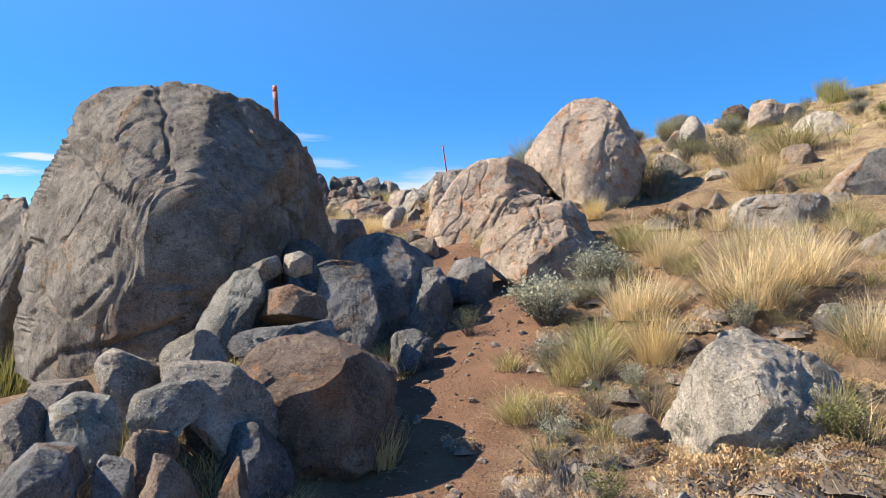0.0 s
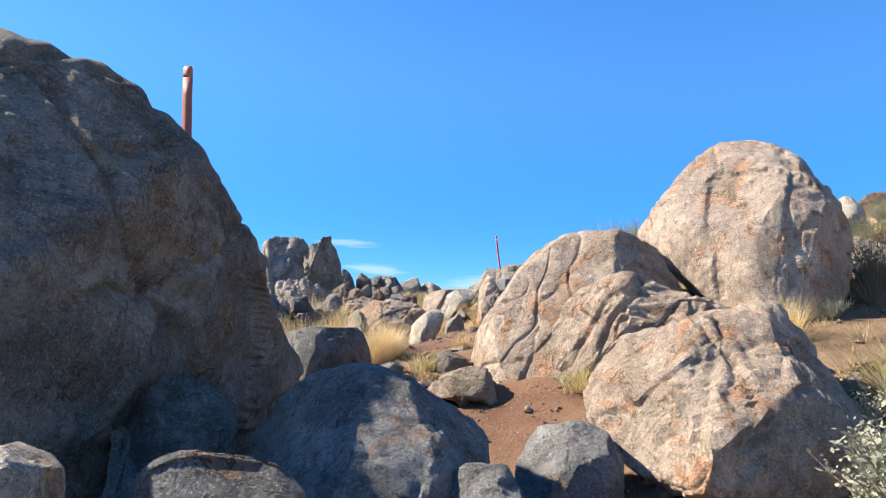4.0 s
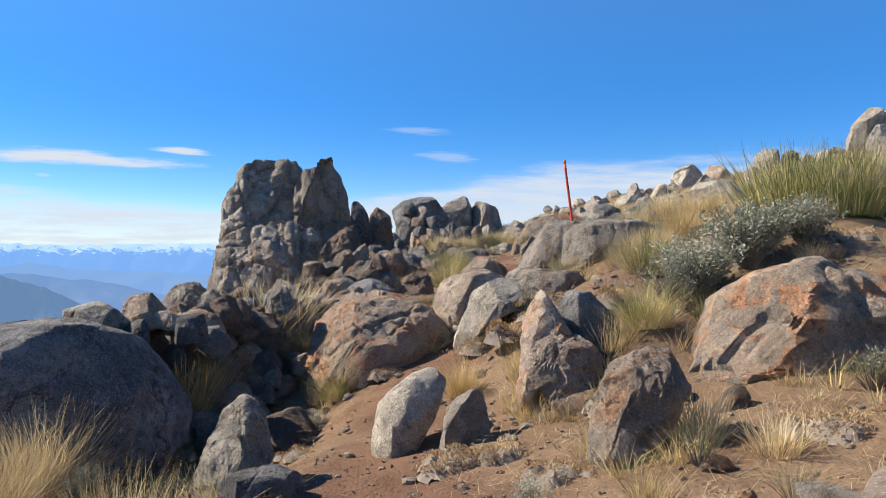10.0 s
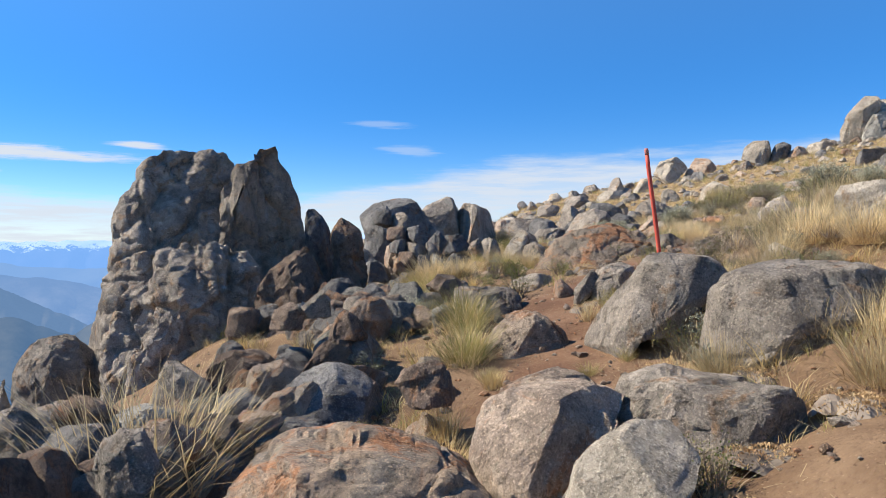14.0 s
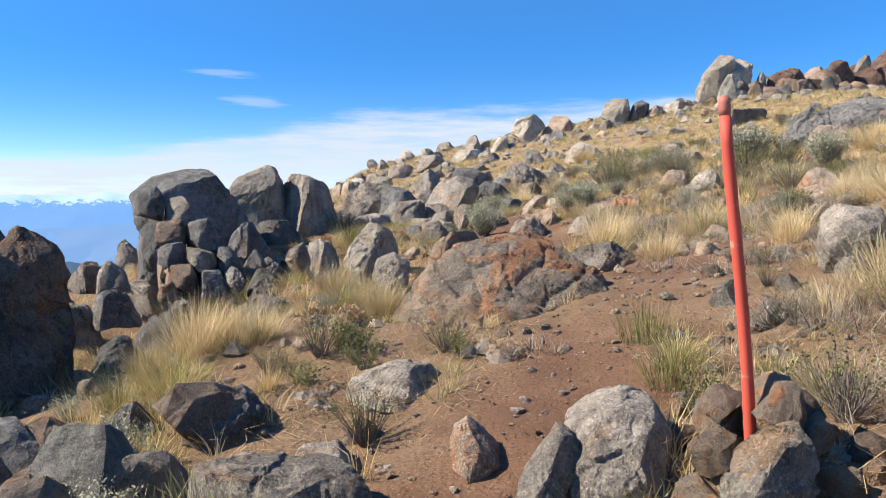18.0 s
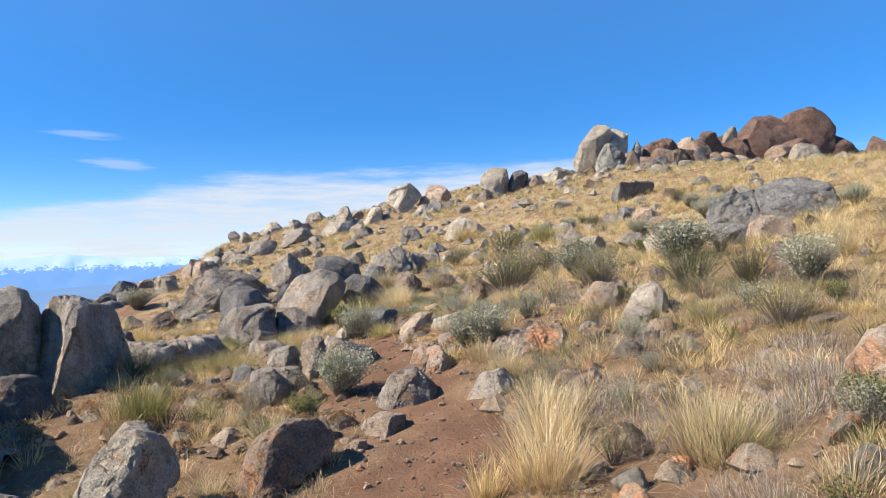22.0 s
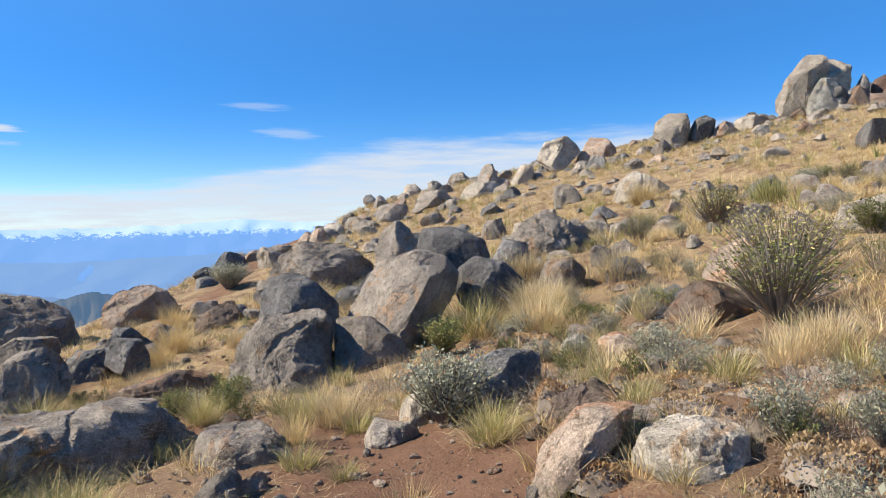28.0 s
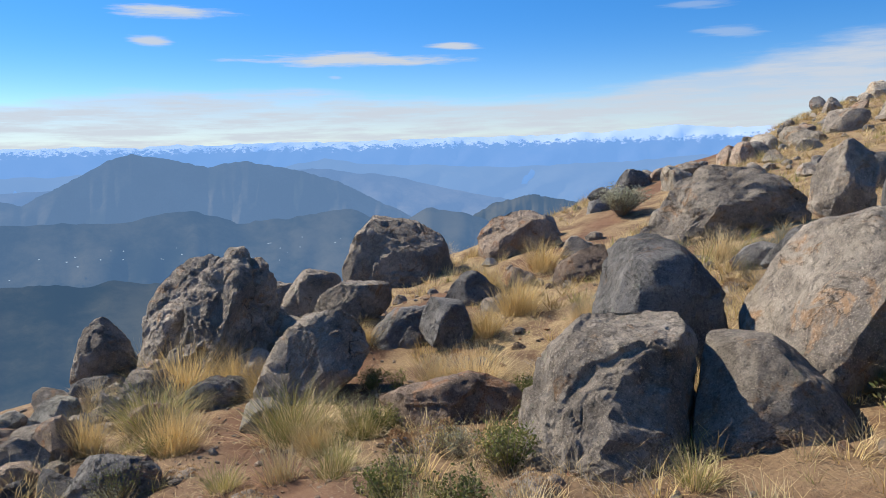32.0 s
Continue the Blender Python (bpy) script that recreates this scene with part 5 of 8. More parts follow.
boulder("boulder", -4.38, 22.91, 1.98, 20, 1.32, 1.70, 3.21, 572, "grey", "tall fluted column of the rock tower on the slope's edge",
        ((-1.00, .00), (-.92, .54), (-.76, .91), (-.57, .97), (-.15, 1.00), (.31, .93), (.65, .80), (.99, .65), (1.00, .57), (.37, .46), (.05, .29), (-.29, .00)), sub=6, relief=1.5, cracks=5, flute=.02, faces=((.6,-.8,0,.12), (-.2,-.2,.95,.07), (.1,-.1,1,.05),))
boulder("boulder", -4.85, 22.08, 2.09, 24, 1.70, 1.00, 1.88, 573, "grey", "rough bulging front of the rock tower",
        ((-1.00, .00), (-.88, .57), (-.60, .80), (-.16, 1.00), (.44, .97), (1.00, .78), (.81, .51), (.62, .23), (.38, .00)), sub=6, relief=1.6, cracks=4, flute=.04)
boulder("boulder", -6.14, 21.69, 1.62, 32, 1.03, 0.90, 1.32, 574, "grey", "grey rounded rock at the foot of the tower",
        ((-1.00, .00), (-.86, .74), (-.60, .93), (.11, 1.00), (.67, .88), (1.00, .50), (.91, .00)), sub=5, relief=1.3)
boulder("rock", -6.77, 21.50, 1.03, 35, 0.53, 0.60, 1.41, 575, "grey", "grey rock at the foot of the tower",
        ((-1.00, .00), (-.51, .92), (.65, 1.00), (1.00, .66)), sub=4)
boulder("boulder", -3.65, 22.00, 2.58, 17, 0.99, 0.80, 1.29, 576, "red", "broken brown rock beside the tower",
        ((-1.00, .00), (-.68, .60), (-.31, .87), (.27, 1.00), (.83, .92), (1.00, .69), (.30, .38), (-.51, .00)), sub=5, relief=1.4)
boulder("boulder", -3.47, 21.28, 2.38, 17, 0.97, 0.70, 0.89, 577, "red", "broken brown rock beside the tower",
        ((-1.00, .00), (-.37, .63), (.18, 1.00), (.84, .92), (1.00, .68), (.48, .25), (-.40, .00)), sub=5, relief=1.4)
boulder("rock", -2.90, 20.80, 2.74, 15, 0.47, 0.40, 0.50, 578, "grey", "grey-brown stone of the tumbled wall",
        ((-1.00, .00), (-.35, .75), (.67, 1.00), (1.00, .50), (-.01, .00)), sub=5, blocky=True)
boulder("rock", -2.43, 20.50, 2.68, 12, 0.58, 0.50, 0.38, 579, "red", "brown stone of the tumbled wall",
        ((-1.00, .46), (-.60, 1.00), (.56, .99), (1.00, .41), (.63, .00), (-.24, .00)), sub=5, blocky=True)
boulder("rock", -2.22, 21.00, 2.84, 10, 0.64, 0.50, 0.54, 580, "lich", "lichen-covered flat stone of the tumbled wall",
        ((-1.00, .59), (-.62, 1.00), (.33, .93), (1.00, .22), (.70, .00), (-.24, .00)), sub=5, blocky=True)
boulder("rock", -2.97, 22.00, 3.03, 13, 0.58, 0.50, 0.36, 581, "tan", "tan stone of the tumbled wall",
        ((-1.00, .31), (-.41, 1.00), (1.00, .79), (.86, .00), (-.20, .00)), sub=5, blocky=True)
boulder("boulder", -2.39, 18.81, 2.53, 15, 0.92, 0.70, 0.56, 582, "dark", "dark slab of the tumbled wall with a brown edge",
        ((-1.00, .40), (-.80, .72), (.17, 1.00), (.74, .95), (1.00, .62), (.77, .00), (-.33, .00), (-.91, .00)), sub=5, blocky=True)
boulder("rock", -1.85, 20.00, 2.66, 8, 0.46, 0.50, 0.35, 583, "dark", "dark stone of the tumbled wall",
        ((-1.00, .00), (-.98, .82), (.18, 1.00), (1.00, .60), (.90, .00)), sub=5, blocky=True)
boulder("rock", -3.27, 18.20, 2.43, 25, 0.42, 0.50, 0.51, 584, "lich", "greenish flat-topped stone of the dry stone wall",
        ((-1.00, .63), (-.78, .92), (.11, 1.00), (1.00, .88), (.87, .51), (-.13, .00)), sub=5, blocky=True)
boulder("rock", -3.67, 15.59, 2.60, 49, 0.37, 0.50, 0.36, 585, "lich", "ribbed grey stone of the dry stone wall",
        ((-1.00, .31), (-.51, .87), (.20, 1.00), (.97, .89), (1.00, .53), (.48, .00), (-.35, .00)), sub=5, blocky=True)
boulder("rock", -3.55, 15.90, 2.45, 44, 0.32, 0.50, 0.37, 586, "dark", "dark slab of the dry stone wall with a sunlit top",
        ((-1.00, .48), (.00, .95), (1.00, 1.00), (.98, .26), (.22, .00), (-.96, .00)), sub=5, blocky=True)
boulder("rock", -4.26, 16.38, 2.59, 46, 0.39, 0.50, 0.34, 587, "lich", "lichen-covered stone of the dry stone wall",
        ((-1.00, .40), (-.54, .84), (.49, 1.00), (1.00, .72), (.88, .00), (-.02, .00)), sub=5, blocky=True)
boulder("stone", -4.45, 17.00, 2.49, 43, 0.24, 0.40, 0.26, 588, "grey", "grey stone of the dry stone wall",
        ((-1.00, .30), (-.80, 1.00), (.76, .92), (1.00, .33), (-.03, .00)), sub=4, blocky=True)
boulder("stone", -3.41, 16.20, 2.69, 40, 0.34, 0.40, 0.19, 589, "tan", "flat tan stone of the dry stone wall",
        ((-1.00, .40), (-.83, .91), (.19, 1.00), (1.00, .56), (.62, .00)), sub=5, blocky=True)
boulder("rock", -3.31, 16.60, 2.57, 35, 0.46, 0.50, 0.30, 590, "tan", "tan slab of the dry stone wall with a grey top",
        ((-1.00, .38), (-.83, .83), (.08, 1.00), (.73, .72), (1.00, .23), (.04, .00)), sub=5, blocky=True)
boulder("rock", -3.33, 17.20, 2.58, 31, 0.35, 0.50, 0.30, 591, "red", "brown stone of the dry stone wall",
        ((-1.00, .24), (-.78, .69), (.23, 1.00), (1.00, .50), (.77, .00), (-.42, .00)), sub=5, blocky=True)
boulder("rock", -3.43, 17.79, 2.27, 28, 0.51, 0.60, 0.63, 592, "dark", "dark rough stone of the dry stone wall",
        ((-1.00, .76), (-.37, 1.00), (.55, 1.00), (1.00, .78), (.66, .00), (-.26, .00)), sub=5, blocky=True)
boulder("stone", -4.51, 18.50, 2.43, 34, 0.37, 0.40, 0.29, 593, "tan", "tan stone of the dry stone wall",
        ((-1.00, .34), (-.59, .97), (.53, 1.00), (1.00, .40), (.10, .00)), sub=4, blocky=True)
boulder("rock", -4.35, 19.01, 2.48, 31, 0.50, 0.50, 0.29, 594, "grey", "grey stone of the dry stone wall",
        ((-1.00, .00), (-.77, .97), (.41, 1.00), (1.00, .62), (-.02, .00)), sub=5, blocky=True)
boulder("rock", -4.04, 17.40, 2.55, 37, 0.56, 0.50, 0.27, 595, "dark", "dark flat stone of the dry stone wall",
        ((-1.00, .27), (-.72, .81), (.34, 1.00), (1.00, .65), (.71, .24), (-.36, .00)), sub=5, blocky=True)
boulder("stone", -3.78, 16.90, 1.94, 38, 0.37, 0.40, 0.54, 596, "dark", "dark stone of the dry stone wall",
        ((-1.00, .80), (-.55, 1.00), (.85, .91), (1.00, .00), (-.24, .00)), sub=4, blocky=True)
boulder("rock", -3.05, 16.40, 2.44, 34, 0.28, 0.50, 0.29, 597, "dark", "dark stone of the dry stone wall in shade",
        ((-1.00, .39), (-.56, .97), (.85, 1.00), (1.00, .28), (-.03, .00)), sub=5, blocky=True)
boulder("boulder", -3.89, 24.00, 3.00, 17, 0.47, 0.90, 1.44, 598, "dark", "dark upright rock between the boulders",
        ((-1.00, .00), (-.95, .96), (-.20, 1.00), (.39, .97), (.82, .86), (1.00, .00)), sub=5, blocky=True)
boulder("boulder", -3.35, 23.50, 3.10, 15, 0.50, 0.80, 1.16, 599, "red", "tan-faced rock between the boulders",
        ((-1.00, .00), (-.84, .91), (-.36, 1.00), (.18, .91), (1.00, .54), (.84, .00)), sub=5)
# dark stone here paints the shade on its front; sunlit it is grey-tan
boulder("boulder", -3.58, 29.02, 3.09, 20, 1.80, 1.70, 1.88, 600, "dark", "huge shade-darkened square-shouldered boulder",
        ((-.88, .00), (-.87, .55), (-1.00, .82), (-.75, .92), (-.21, 1.00), (.15, 1.00), (.45, .82), (.69, .62), (1.00, .29), (.93, .00)), sub=6, relief=1.0, cracks=4, blocky=True, faces=((.5,-.86,-.05,.3), (-.8,-.5,.2,.06), (-.1,-.2,.97,.08),))
boulder("boulder", -3.07, 30.69, 3.43, 13, 0.90, 1.50, 1.65, 601, "grey", "round-shouldered half of a split dark boulder",
        ((-.97, .28), (-1.00, .74), (-.59, .91), (.25, 1.00), (.86, .95), (1.00, .76), (.97, .33), (.18, .00)), sub=6, relief=0.8, blocky=True, faces=((.5,-.86,0,.28), (-.6,-.5,.6,.06),))
boulder("boulder", -2.25, 30.90, 3.22, 9, 0.99, 1.50, 1.75, 602, "grey", "taller half of a split dark boulder with tan edge",
        ((-1.00, .00), (-.86, .88), (-.51, 1.00), (.34, .91), (1.00, .61), (.76, .32), (-.09, .00)), sub=6, relief=0.9, blocky=True, faces=((-.8,-.6,.1,.08), (.6,-.8,0,.28),))
boulder("rock", -2.67, 30.00, 3.45, 12, 0.76, 0.70, 0.76, 603, "dark", "broken dark block wedged under the split boulder",
        ((-1.00, .65), (-.96, .95), (-.05, 1.00), (1.00, .94), (.95, .50), (.42, .00), (-.41, .00)), sub=5, blocky=True)
boulder("boulder", -0.30, 23.81, 3.30, -9, 1.71, 1.20, 0.88, 604, "orange", "grey rock with orange broken face beside the path",
        ((-1.00, .00), (-.96, .23), (-.67, .61), (-.33, .88), (.14, 1.00), (.42, .87), (.65, .64), (.76, .46), (1.00, .39), (.79, .23), (.14, .14), (-.44, .00)), sub=6, relief=0.8, cracks=4, faces=((-.55,-.75,.35,.14), (.45,-.85,.3,.16),))
boulder("rock", 0.80, 24.71, 3.58, -17, 0.70, 0.60, 0.48, 605, "grey", "grey lichen-covered rock beside the path",
        ((-1.00, .47), (-.70, .92), (.24, 1.00), (.89, .77), (1.00, .33), (.37, .00), (-.43, .00)), sub=5, relief=1.2)
boulder("rock", -2.15, 25.01, 2.93, 10, 0.73, 0.60, 0.72, 606, "grey", "cracked grey rock beside the path",
        ((-1.00, .42), (-.73, .75), (.05, 1.00), (.83, .85), (1.00, .50), (.27, .18), (-.39, .00), (-.76, .15)), sub=5, relief=1.2)
boulder("rock", -1.23, 27.00, 3.36, 4, 0.63, 0.70, 0.86, 607, "pale", "pale cracked rock on the slope's edge",
        ((-1.00, .43), (-.57, .82), (-.01, 1.00), (.81, .86), (1.00, .62), (.36, .35), (-.20, .00)), sub=5)
boulder("rock", -1.67, 26.20, 3.48, 10, 0.33, 0.50, 0.59, 608, "grey", "grey cracked rock on the slope's edge",
        ((-1.00, .60), (-.87, .89), (-.20, 1.00), (.69, .82), (1.00, .50), (-.24, .00)), sub=5)
boulder("stone", -1.88, 25.80, 3.60, 13, 0.25, 0.40, 0.45, 609, "grey", "pale grey stone on the slope's edge",
        ((-1.00, .59), (-.73, .77), (.89, 1.00), (1.00, .69), (.05, .00)), sub=4, blocky=True)
boulder("rock", -0.24, 27.40, 3.56, -5, 0.68, 0.60, 0.53, 610, "red", "brown boulder at the path's edge",
        ((-1.00, .00), (-.75, .67), (.02, 1.00), (.71, .96), (1.00, .65), (.82, .43), (-.42, .00)), sub=5)
boulder("rock", -1.01, 25.20, 3.51, 3, 0.33, 0.60, 0.46, 611, "grey", "smooth grey boulder in dry scrub",
        ((-1.00, .48), (-.71, .87), (.11, 1.00), (1.00, .77), (.79, .00)), sub=5)
boulder("stone", -0.13, 30.00, 3.79, -4, 0.54, 0.40, 0.34, 612, "grey", "grey stone beside the path",
        ((-1.00, .15), (-.60, .93), (.52, 1.00), (1.00, .40), (-.01, .00)), sub=5, blocky=True)
boulder("rock", 1.30, 29.50, 4.02, -14, 0.36, 0.40, 0.24, 613, "red", "grey-brown stone beside the path",
        ((-1.00, .00), (-.27, .93), (.42, 1.00), (1.00, .19)), sub=5)
boulder("rock", -1.00, 22.27, 3.36, -1, 0.56, 0.50, 0.22, 614, "grey", "smooth flat grey stone in the path",
        ((-1.00, .24), (-.77, .67), (-.06, 1.00), (.65, .91), (1.00, .37), (.33, .00)), sub=5, relief=0.5)
boulder("rock", -0.54, 20.90, 3.33, -13, 0.22, 0.40, 0.32, 615, "grey", "broken grey rock at the path's edge",
        ((-1.00, .00), (-.82, .52), (.29, 1.00), (1.00, .90), (.54, .36)), sub=5)
boulder("boulder", -0.28, 21.00, 3.34, -18, 0.37, 0.70, 0.37, 616, "grey", "broad cracked grey rock by the path",
        ((-1.00, .00), (-.79, .50), (-.94, .82), (.09, 1.00), (.68, .91), (1.00, .66), (.98, .00)), sub=6)
boulder("stone", -0.73, 21.28, 3.33, -7, 0.21, 0.40, 0.23, 617, "tan", "cracked tan rock at the path's edge",
        ((-1.00, .12), (-.90, .84), (-.28, 1.00), (.58, .65), (1.00, .19), (-.51, .00)), sub=5, blocky=True)
boulder("rock", -1.31, 21.48, 3.21, 4, 0.34, 0.50, 0.20, 618, "grey", "low grey rock by the path",
        ((-1.00, .29), (-.65, .97), (.27, 1.00), (1.00, .46), (.85, .00)), sub=5)
boulder("rock", -1.65, 21.53, 3.16, 11, 0.34, 0.50, 0.18, 619, "grey", "low grey rock by the path",
        ((-1.00, .27), (-.47, .99), (.29, 1.00), (1.00, .48), (.79, .00)), sub=5)
boulder("rock", -0.05, 20.41, 3.38, -29, 0.26, 0.60, 0.38, 620, "grey", "cracked grey rock beside the cairn",
        ((-1.00, .00), (-.78, .74), (.20, 1.00), (.73, .97), (1.00, .78), (.96, .58)), sub=5)
boulder("boulder", 1.61, 22.59, 3.95, -39, 0.38, 0.60, 0.41, 621, "grey", "grey rock on orange soil on the hillside",
        ((-1.00, .33), (-.98, .89), (-.53, 1.00), (.67, .99), (1.00, .51), (.75, .00), (-.69, .00)), sub=5)
boulder("rock", -1.85, 22.09, 3.26, 12, 0.39, 0.50, 0.25, 622, "dark", "low dark rock in dry grass",
        ((-1.00, .00), (-.39, .77), (.54, 1.00), (1.00, .67), (.38, .00)), sub=5)
boulder("stone", 0.77, 22.06, 3.73, -27, 0.22, 0.35, 0.19, 623, "orange", "broken orange-brown rock on dry soil",
        ((-1.00, .13), (-.53, .66), (.06, 1.00), (1.00, .84), (.54, .47), (-.28, .00)), sub=5, blocky=True)
boulder("boulder", 2.19, 29.20, 4.00, -16, 1.03, 0.80, 0.49, 624, "orange", "layered orange rock beside the path",
        ((-1.00, .28), (-.69, .65), (.07, .93), (.65, 1.00), (1.00, .55), (.47, .00), (-.52, .00)), sub=6, relief=1.3, cracks=7, faces=((-.3,-.8,.5,.1), (.6,-.75,.2,.12),))
boulder("stone", 2.52, 29.03, 4.02, -20, 0.67, 0.40, 0.27, 625, "dark", "dark flat stone beside the path",
        ((-1.00, .00), (.19, 1.00), (1.00, .51), (.81, .00)), sub=5, blocky=True)
boulder("rock", 3.22, 29.50, 4.02, -23, 0.76, 0.60, 0.48, 626, "grey", "grey rock beside the path",
        ((-1.00, .17), (-.59, .77), (.14, 1.00), (1.00, .50), (.74, .15), (-.34, .00)), sub=5)
boulder("boulder", 8.54, 33.37, 4.97, -38, 2.37, 1.80, 1.65, 627, "dark", "large dark blue-grey layered boulder on the hillside",
        ((-1.00, .18), (-.91, .66), (-.31, .88), (.25, 1.00), (.71, .86), (1.00, .56), (.98, .13), (.44, .00), (-.35, .00)), sub=6, relief=1.4, cracks=6, faces=((.3,-.9,.2,.1), (-.4,-.6,.7,.1),))
boulder("rock", 8.74, 31.02, 5.17, -46, 0.98, 0.70, 0.43, 628, "dark", "dark flat rock on the hillside",
        ((-1.00, .24), (-.69, 1.00), (.84, .97), (1.00, .43), (.05, .00)), sub=4)
boulder("rock", 7.45, 30.01, 4.70, -45, 0.93, 0.80, 0.50, 629, "dark", "low dark rounded rock on the hillside",
        ((-1.00, .23), (-.71, .94), (.43, 1.00), (1.00, .67), (.74, .00), (-.31, .00)), sub=4)
boulder("boulder", 4.27, 26.54, 4.34, -47, 0.52, 0.70, 0.29, 630, "tan", "pale tan boulder on orange soil",
        ((-1.00, .00), (-.88, .70), (.83, 1.00), (1.00, .49), (.35, .00)), sub=5)
boulder("rock", -0.29, 29.77, 3.75, 6, 0.45, 0.50, 0.43, 631, "grey", "grey boulder among dry shrubs",
        ((-1.00, .16), (-.82, .88), (.10, 1.00), (1.00, .32), (.13, .00)), sub=5)
boulder("rock", 0.90, 28.64, 3.84, -5, 0.59, 0.50, 0.37, 632, "grey", "grey stone beside a sage shrub",
        ((-1.00, .24), (-.39, .91), (.15, 1.00), (1.00, .31), (-.09, .00)), sub=5)
boulder("rock", 1.38, 29.45, 4.03, -8, 0.37, 0.40, 0.30, 633, "tan", "grey-tan stone at the path's edge",
        ((-1.00, .00), (-.50, .91), (.07, 1.00), (1.00, .00)), sub=5)
boulder("rock", 1.55, 28.11, 3.96, -12, 0.48, 0.40, 0.29, 634, "grey", "grey angular stone in the path",
        ((-1.00, .00), (-.54, .82), (.20, 1.00), (1.00, .42), (.16, .00)), sub=5)
boulder("rock", 0.58, 27.98, 3.76, -2, 0.38, 0.40, 0.21, 635, "tan", "low tan stone in dry scrub",
        ((-1.00, .40), (-.11, 1.00), (1.00, .89), (.66, .00), (-.66, .00)), sub=5)
boulder("rock", 0.66, 30.76, 3.93, -2, 0.69, 0.40, 0.39, 636, "dark", "dark stone beside the path",
        ((-1.00, .57), (-.62, 1.00), (.48, .73), (1.00, .39), (.31, .00)), sub=5)
boulder("stone", 3.47, 29.11, 4.42, -26, 0.41, 0.40, 0.23, 637, "grey", "broken grey stone on the stony slope",
        ((-1.00, .00), (-.58, 1.00), (.75, .96), (1.00, .00)), sub=5, blocky=True)
boulder("rock", 4.43, 27.59, 4.47, -41, 0.45, 0.50, 0.15, 638, "red", "flat brown rock on the stony slope",
        ((-1.00, .00), (-.31, .90), (1.00, 1.00), (.89, .13)), sub=4)
boulder("rock", 6.68, 37.36, 5.10, -23, 1.08, 0.60, 0.60, 639, "pale", "pale boulder in the dry grass of the slope",
        ((-1.00, .29), (-.54, .77), (.36, 1.00), (1.00, .52), (.10, .00)), sub=4)
boulder("boulder", -0.62, 37.60, 3.68, 11, 1.13, 1.00, 1.21, 640, "dark", "dark pointed boulder with a vertical crack",
        ((-1.00, .00), (-.76, .83), (-.40, 1.00), (.27, .86), (.82, .63), (1.00, .00)), sub=5, faces=((.45,-.88,.1,.2), (-.8,-.3,.5,.14),))
boulder("boulder", -0.56, 36.08, 3.58, 13, 1.11, 1.20, 0.97, 641, "grey", "rough grey boulder with a rusty scar",
        ((-1.00, .00), (-.89, .61), (-.24, .93), (.63, 1.00), (1.00, .79), (1.00, .45), (.90, .00), (-.31, .00)), sub=6, relief=1.3, faces=((-.75,-.5,.4,.16), (.25,-.8,.5,.14), (-.1,-.1,1,.08),))
boulder("boulder", 0.39, 36.40, 3.62, 5, 0.98, 1.10, 0.83, 642, "grey", "smooth grey boulder with sloping top",
        ((-1.00, .00), (-.89, .98), (-.09, 1.00), (.55, .69), (1.00, .33), (.78, .00)), sub=6, relief=0.5, faces=((-.4,-.65,.62,.2), (.65,-.75,.1,.14),))
boulder("boulder", 0.68, 37.50, 3.81, 2, 1.43, 1.30, 1.33, 643, "grey", "pale grey rounded boulder in the boulder heap",
        ((-1.00, .35), (-.89, .68), (-.42, .88), (.28, 1.00), (.78, .95), (1.00, .79), (.86, .51), (.23, .00), (-.64, .00)), sub=6, relief=0.5, faces=((-.55,-.6,.58,.24), (.75,-.65,.0,.12),))
boulder("boulder", 0.42, 43.50, 4.16, 2, 0.86, 1.00, 1.48, 644, "grey", "grey upright boulder at the back of the heap",
        ((-1.00, .38), (-.81, .89), (.36, 1.00), (1.00, .80), (.77, .00)), sub=5)
boulder("boulder", 1.41, 39.40, 4.34, -2, 1.10, 1.50, 1.11, 645, "dark", "dark rounded boulder at the back of the heap",
        ((-1.00, .58), (-.91, .99), (.06, 1.00), (.84, .82), (1.00, .61), (.82, .00), (-.51, .43)), sub=5, relief=0.6, faces=((-.5,-.5,.65,.1), (.3,-.95,0,.16),))
boulder("boulder", 1.84, 38.10, 4.15, -5, 0.91, 1.10, 0.88, 646, "dark", "dark rounded boulder half in shade",
        ((-1.00, .31), (-.90, .80), (-.44, 1.00), (.37, .89), (1.00, .58), (.88, .30), (-.08, .00)), sub=5, relief=0.8)
boulder("boulder", 3.21, 41.30, 4.59, -10, 1.42, 1.50, 1.13, 647, "grey", "broad grey boulder on the hillside",
        ((-1.00, .46), (-.69, .80), (-.10, 1.00), (.68, .73), (1.00, .49), (.66, .00), (-.47, .00)), sub=5)
boulder("rock", 2.39, 40.61, 4.64, -7, 0.71, 0.70, 0.59, 648, "dark", "dark broken rock on the hillside",
        ((-1.00, .00), (-.25, 1.00), (.85, .81), (1.00, .00)), sub=4)
boulder("boulder", -7.72, 44.47, 2.77, 30, 2.33, 1.70, 1.53, 649, "grey", "dark grey boulder on the slope's edge",
        ((-1.00, .16), (-.69, .79), (-.43, 1.00), (.22, .90), (.83, .62), (1.00, .36), (.79, .00), (-.25, .00)), sub=5, faces=((.5,-.8,.2,.12), (-.6,-.7,.3,.08),))
boulder("boulder", -5.73, 46.20, 3.23, 22, 1.89, 1.40, 1.13, 650, "tan", "pale tan boulder on the ridge",
        ((-1.00, .00), (-.81, .80), (-.42, 1.00), (.42, .90), (1.00, .48), (.80, .00)), sub=5)
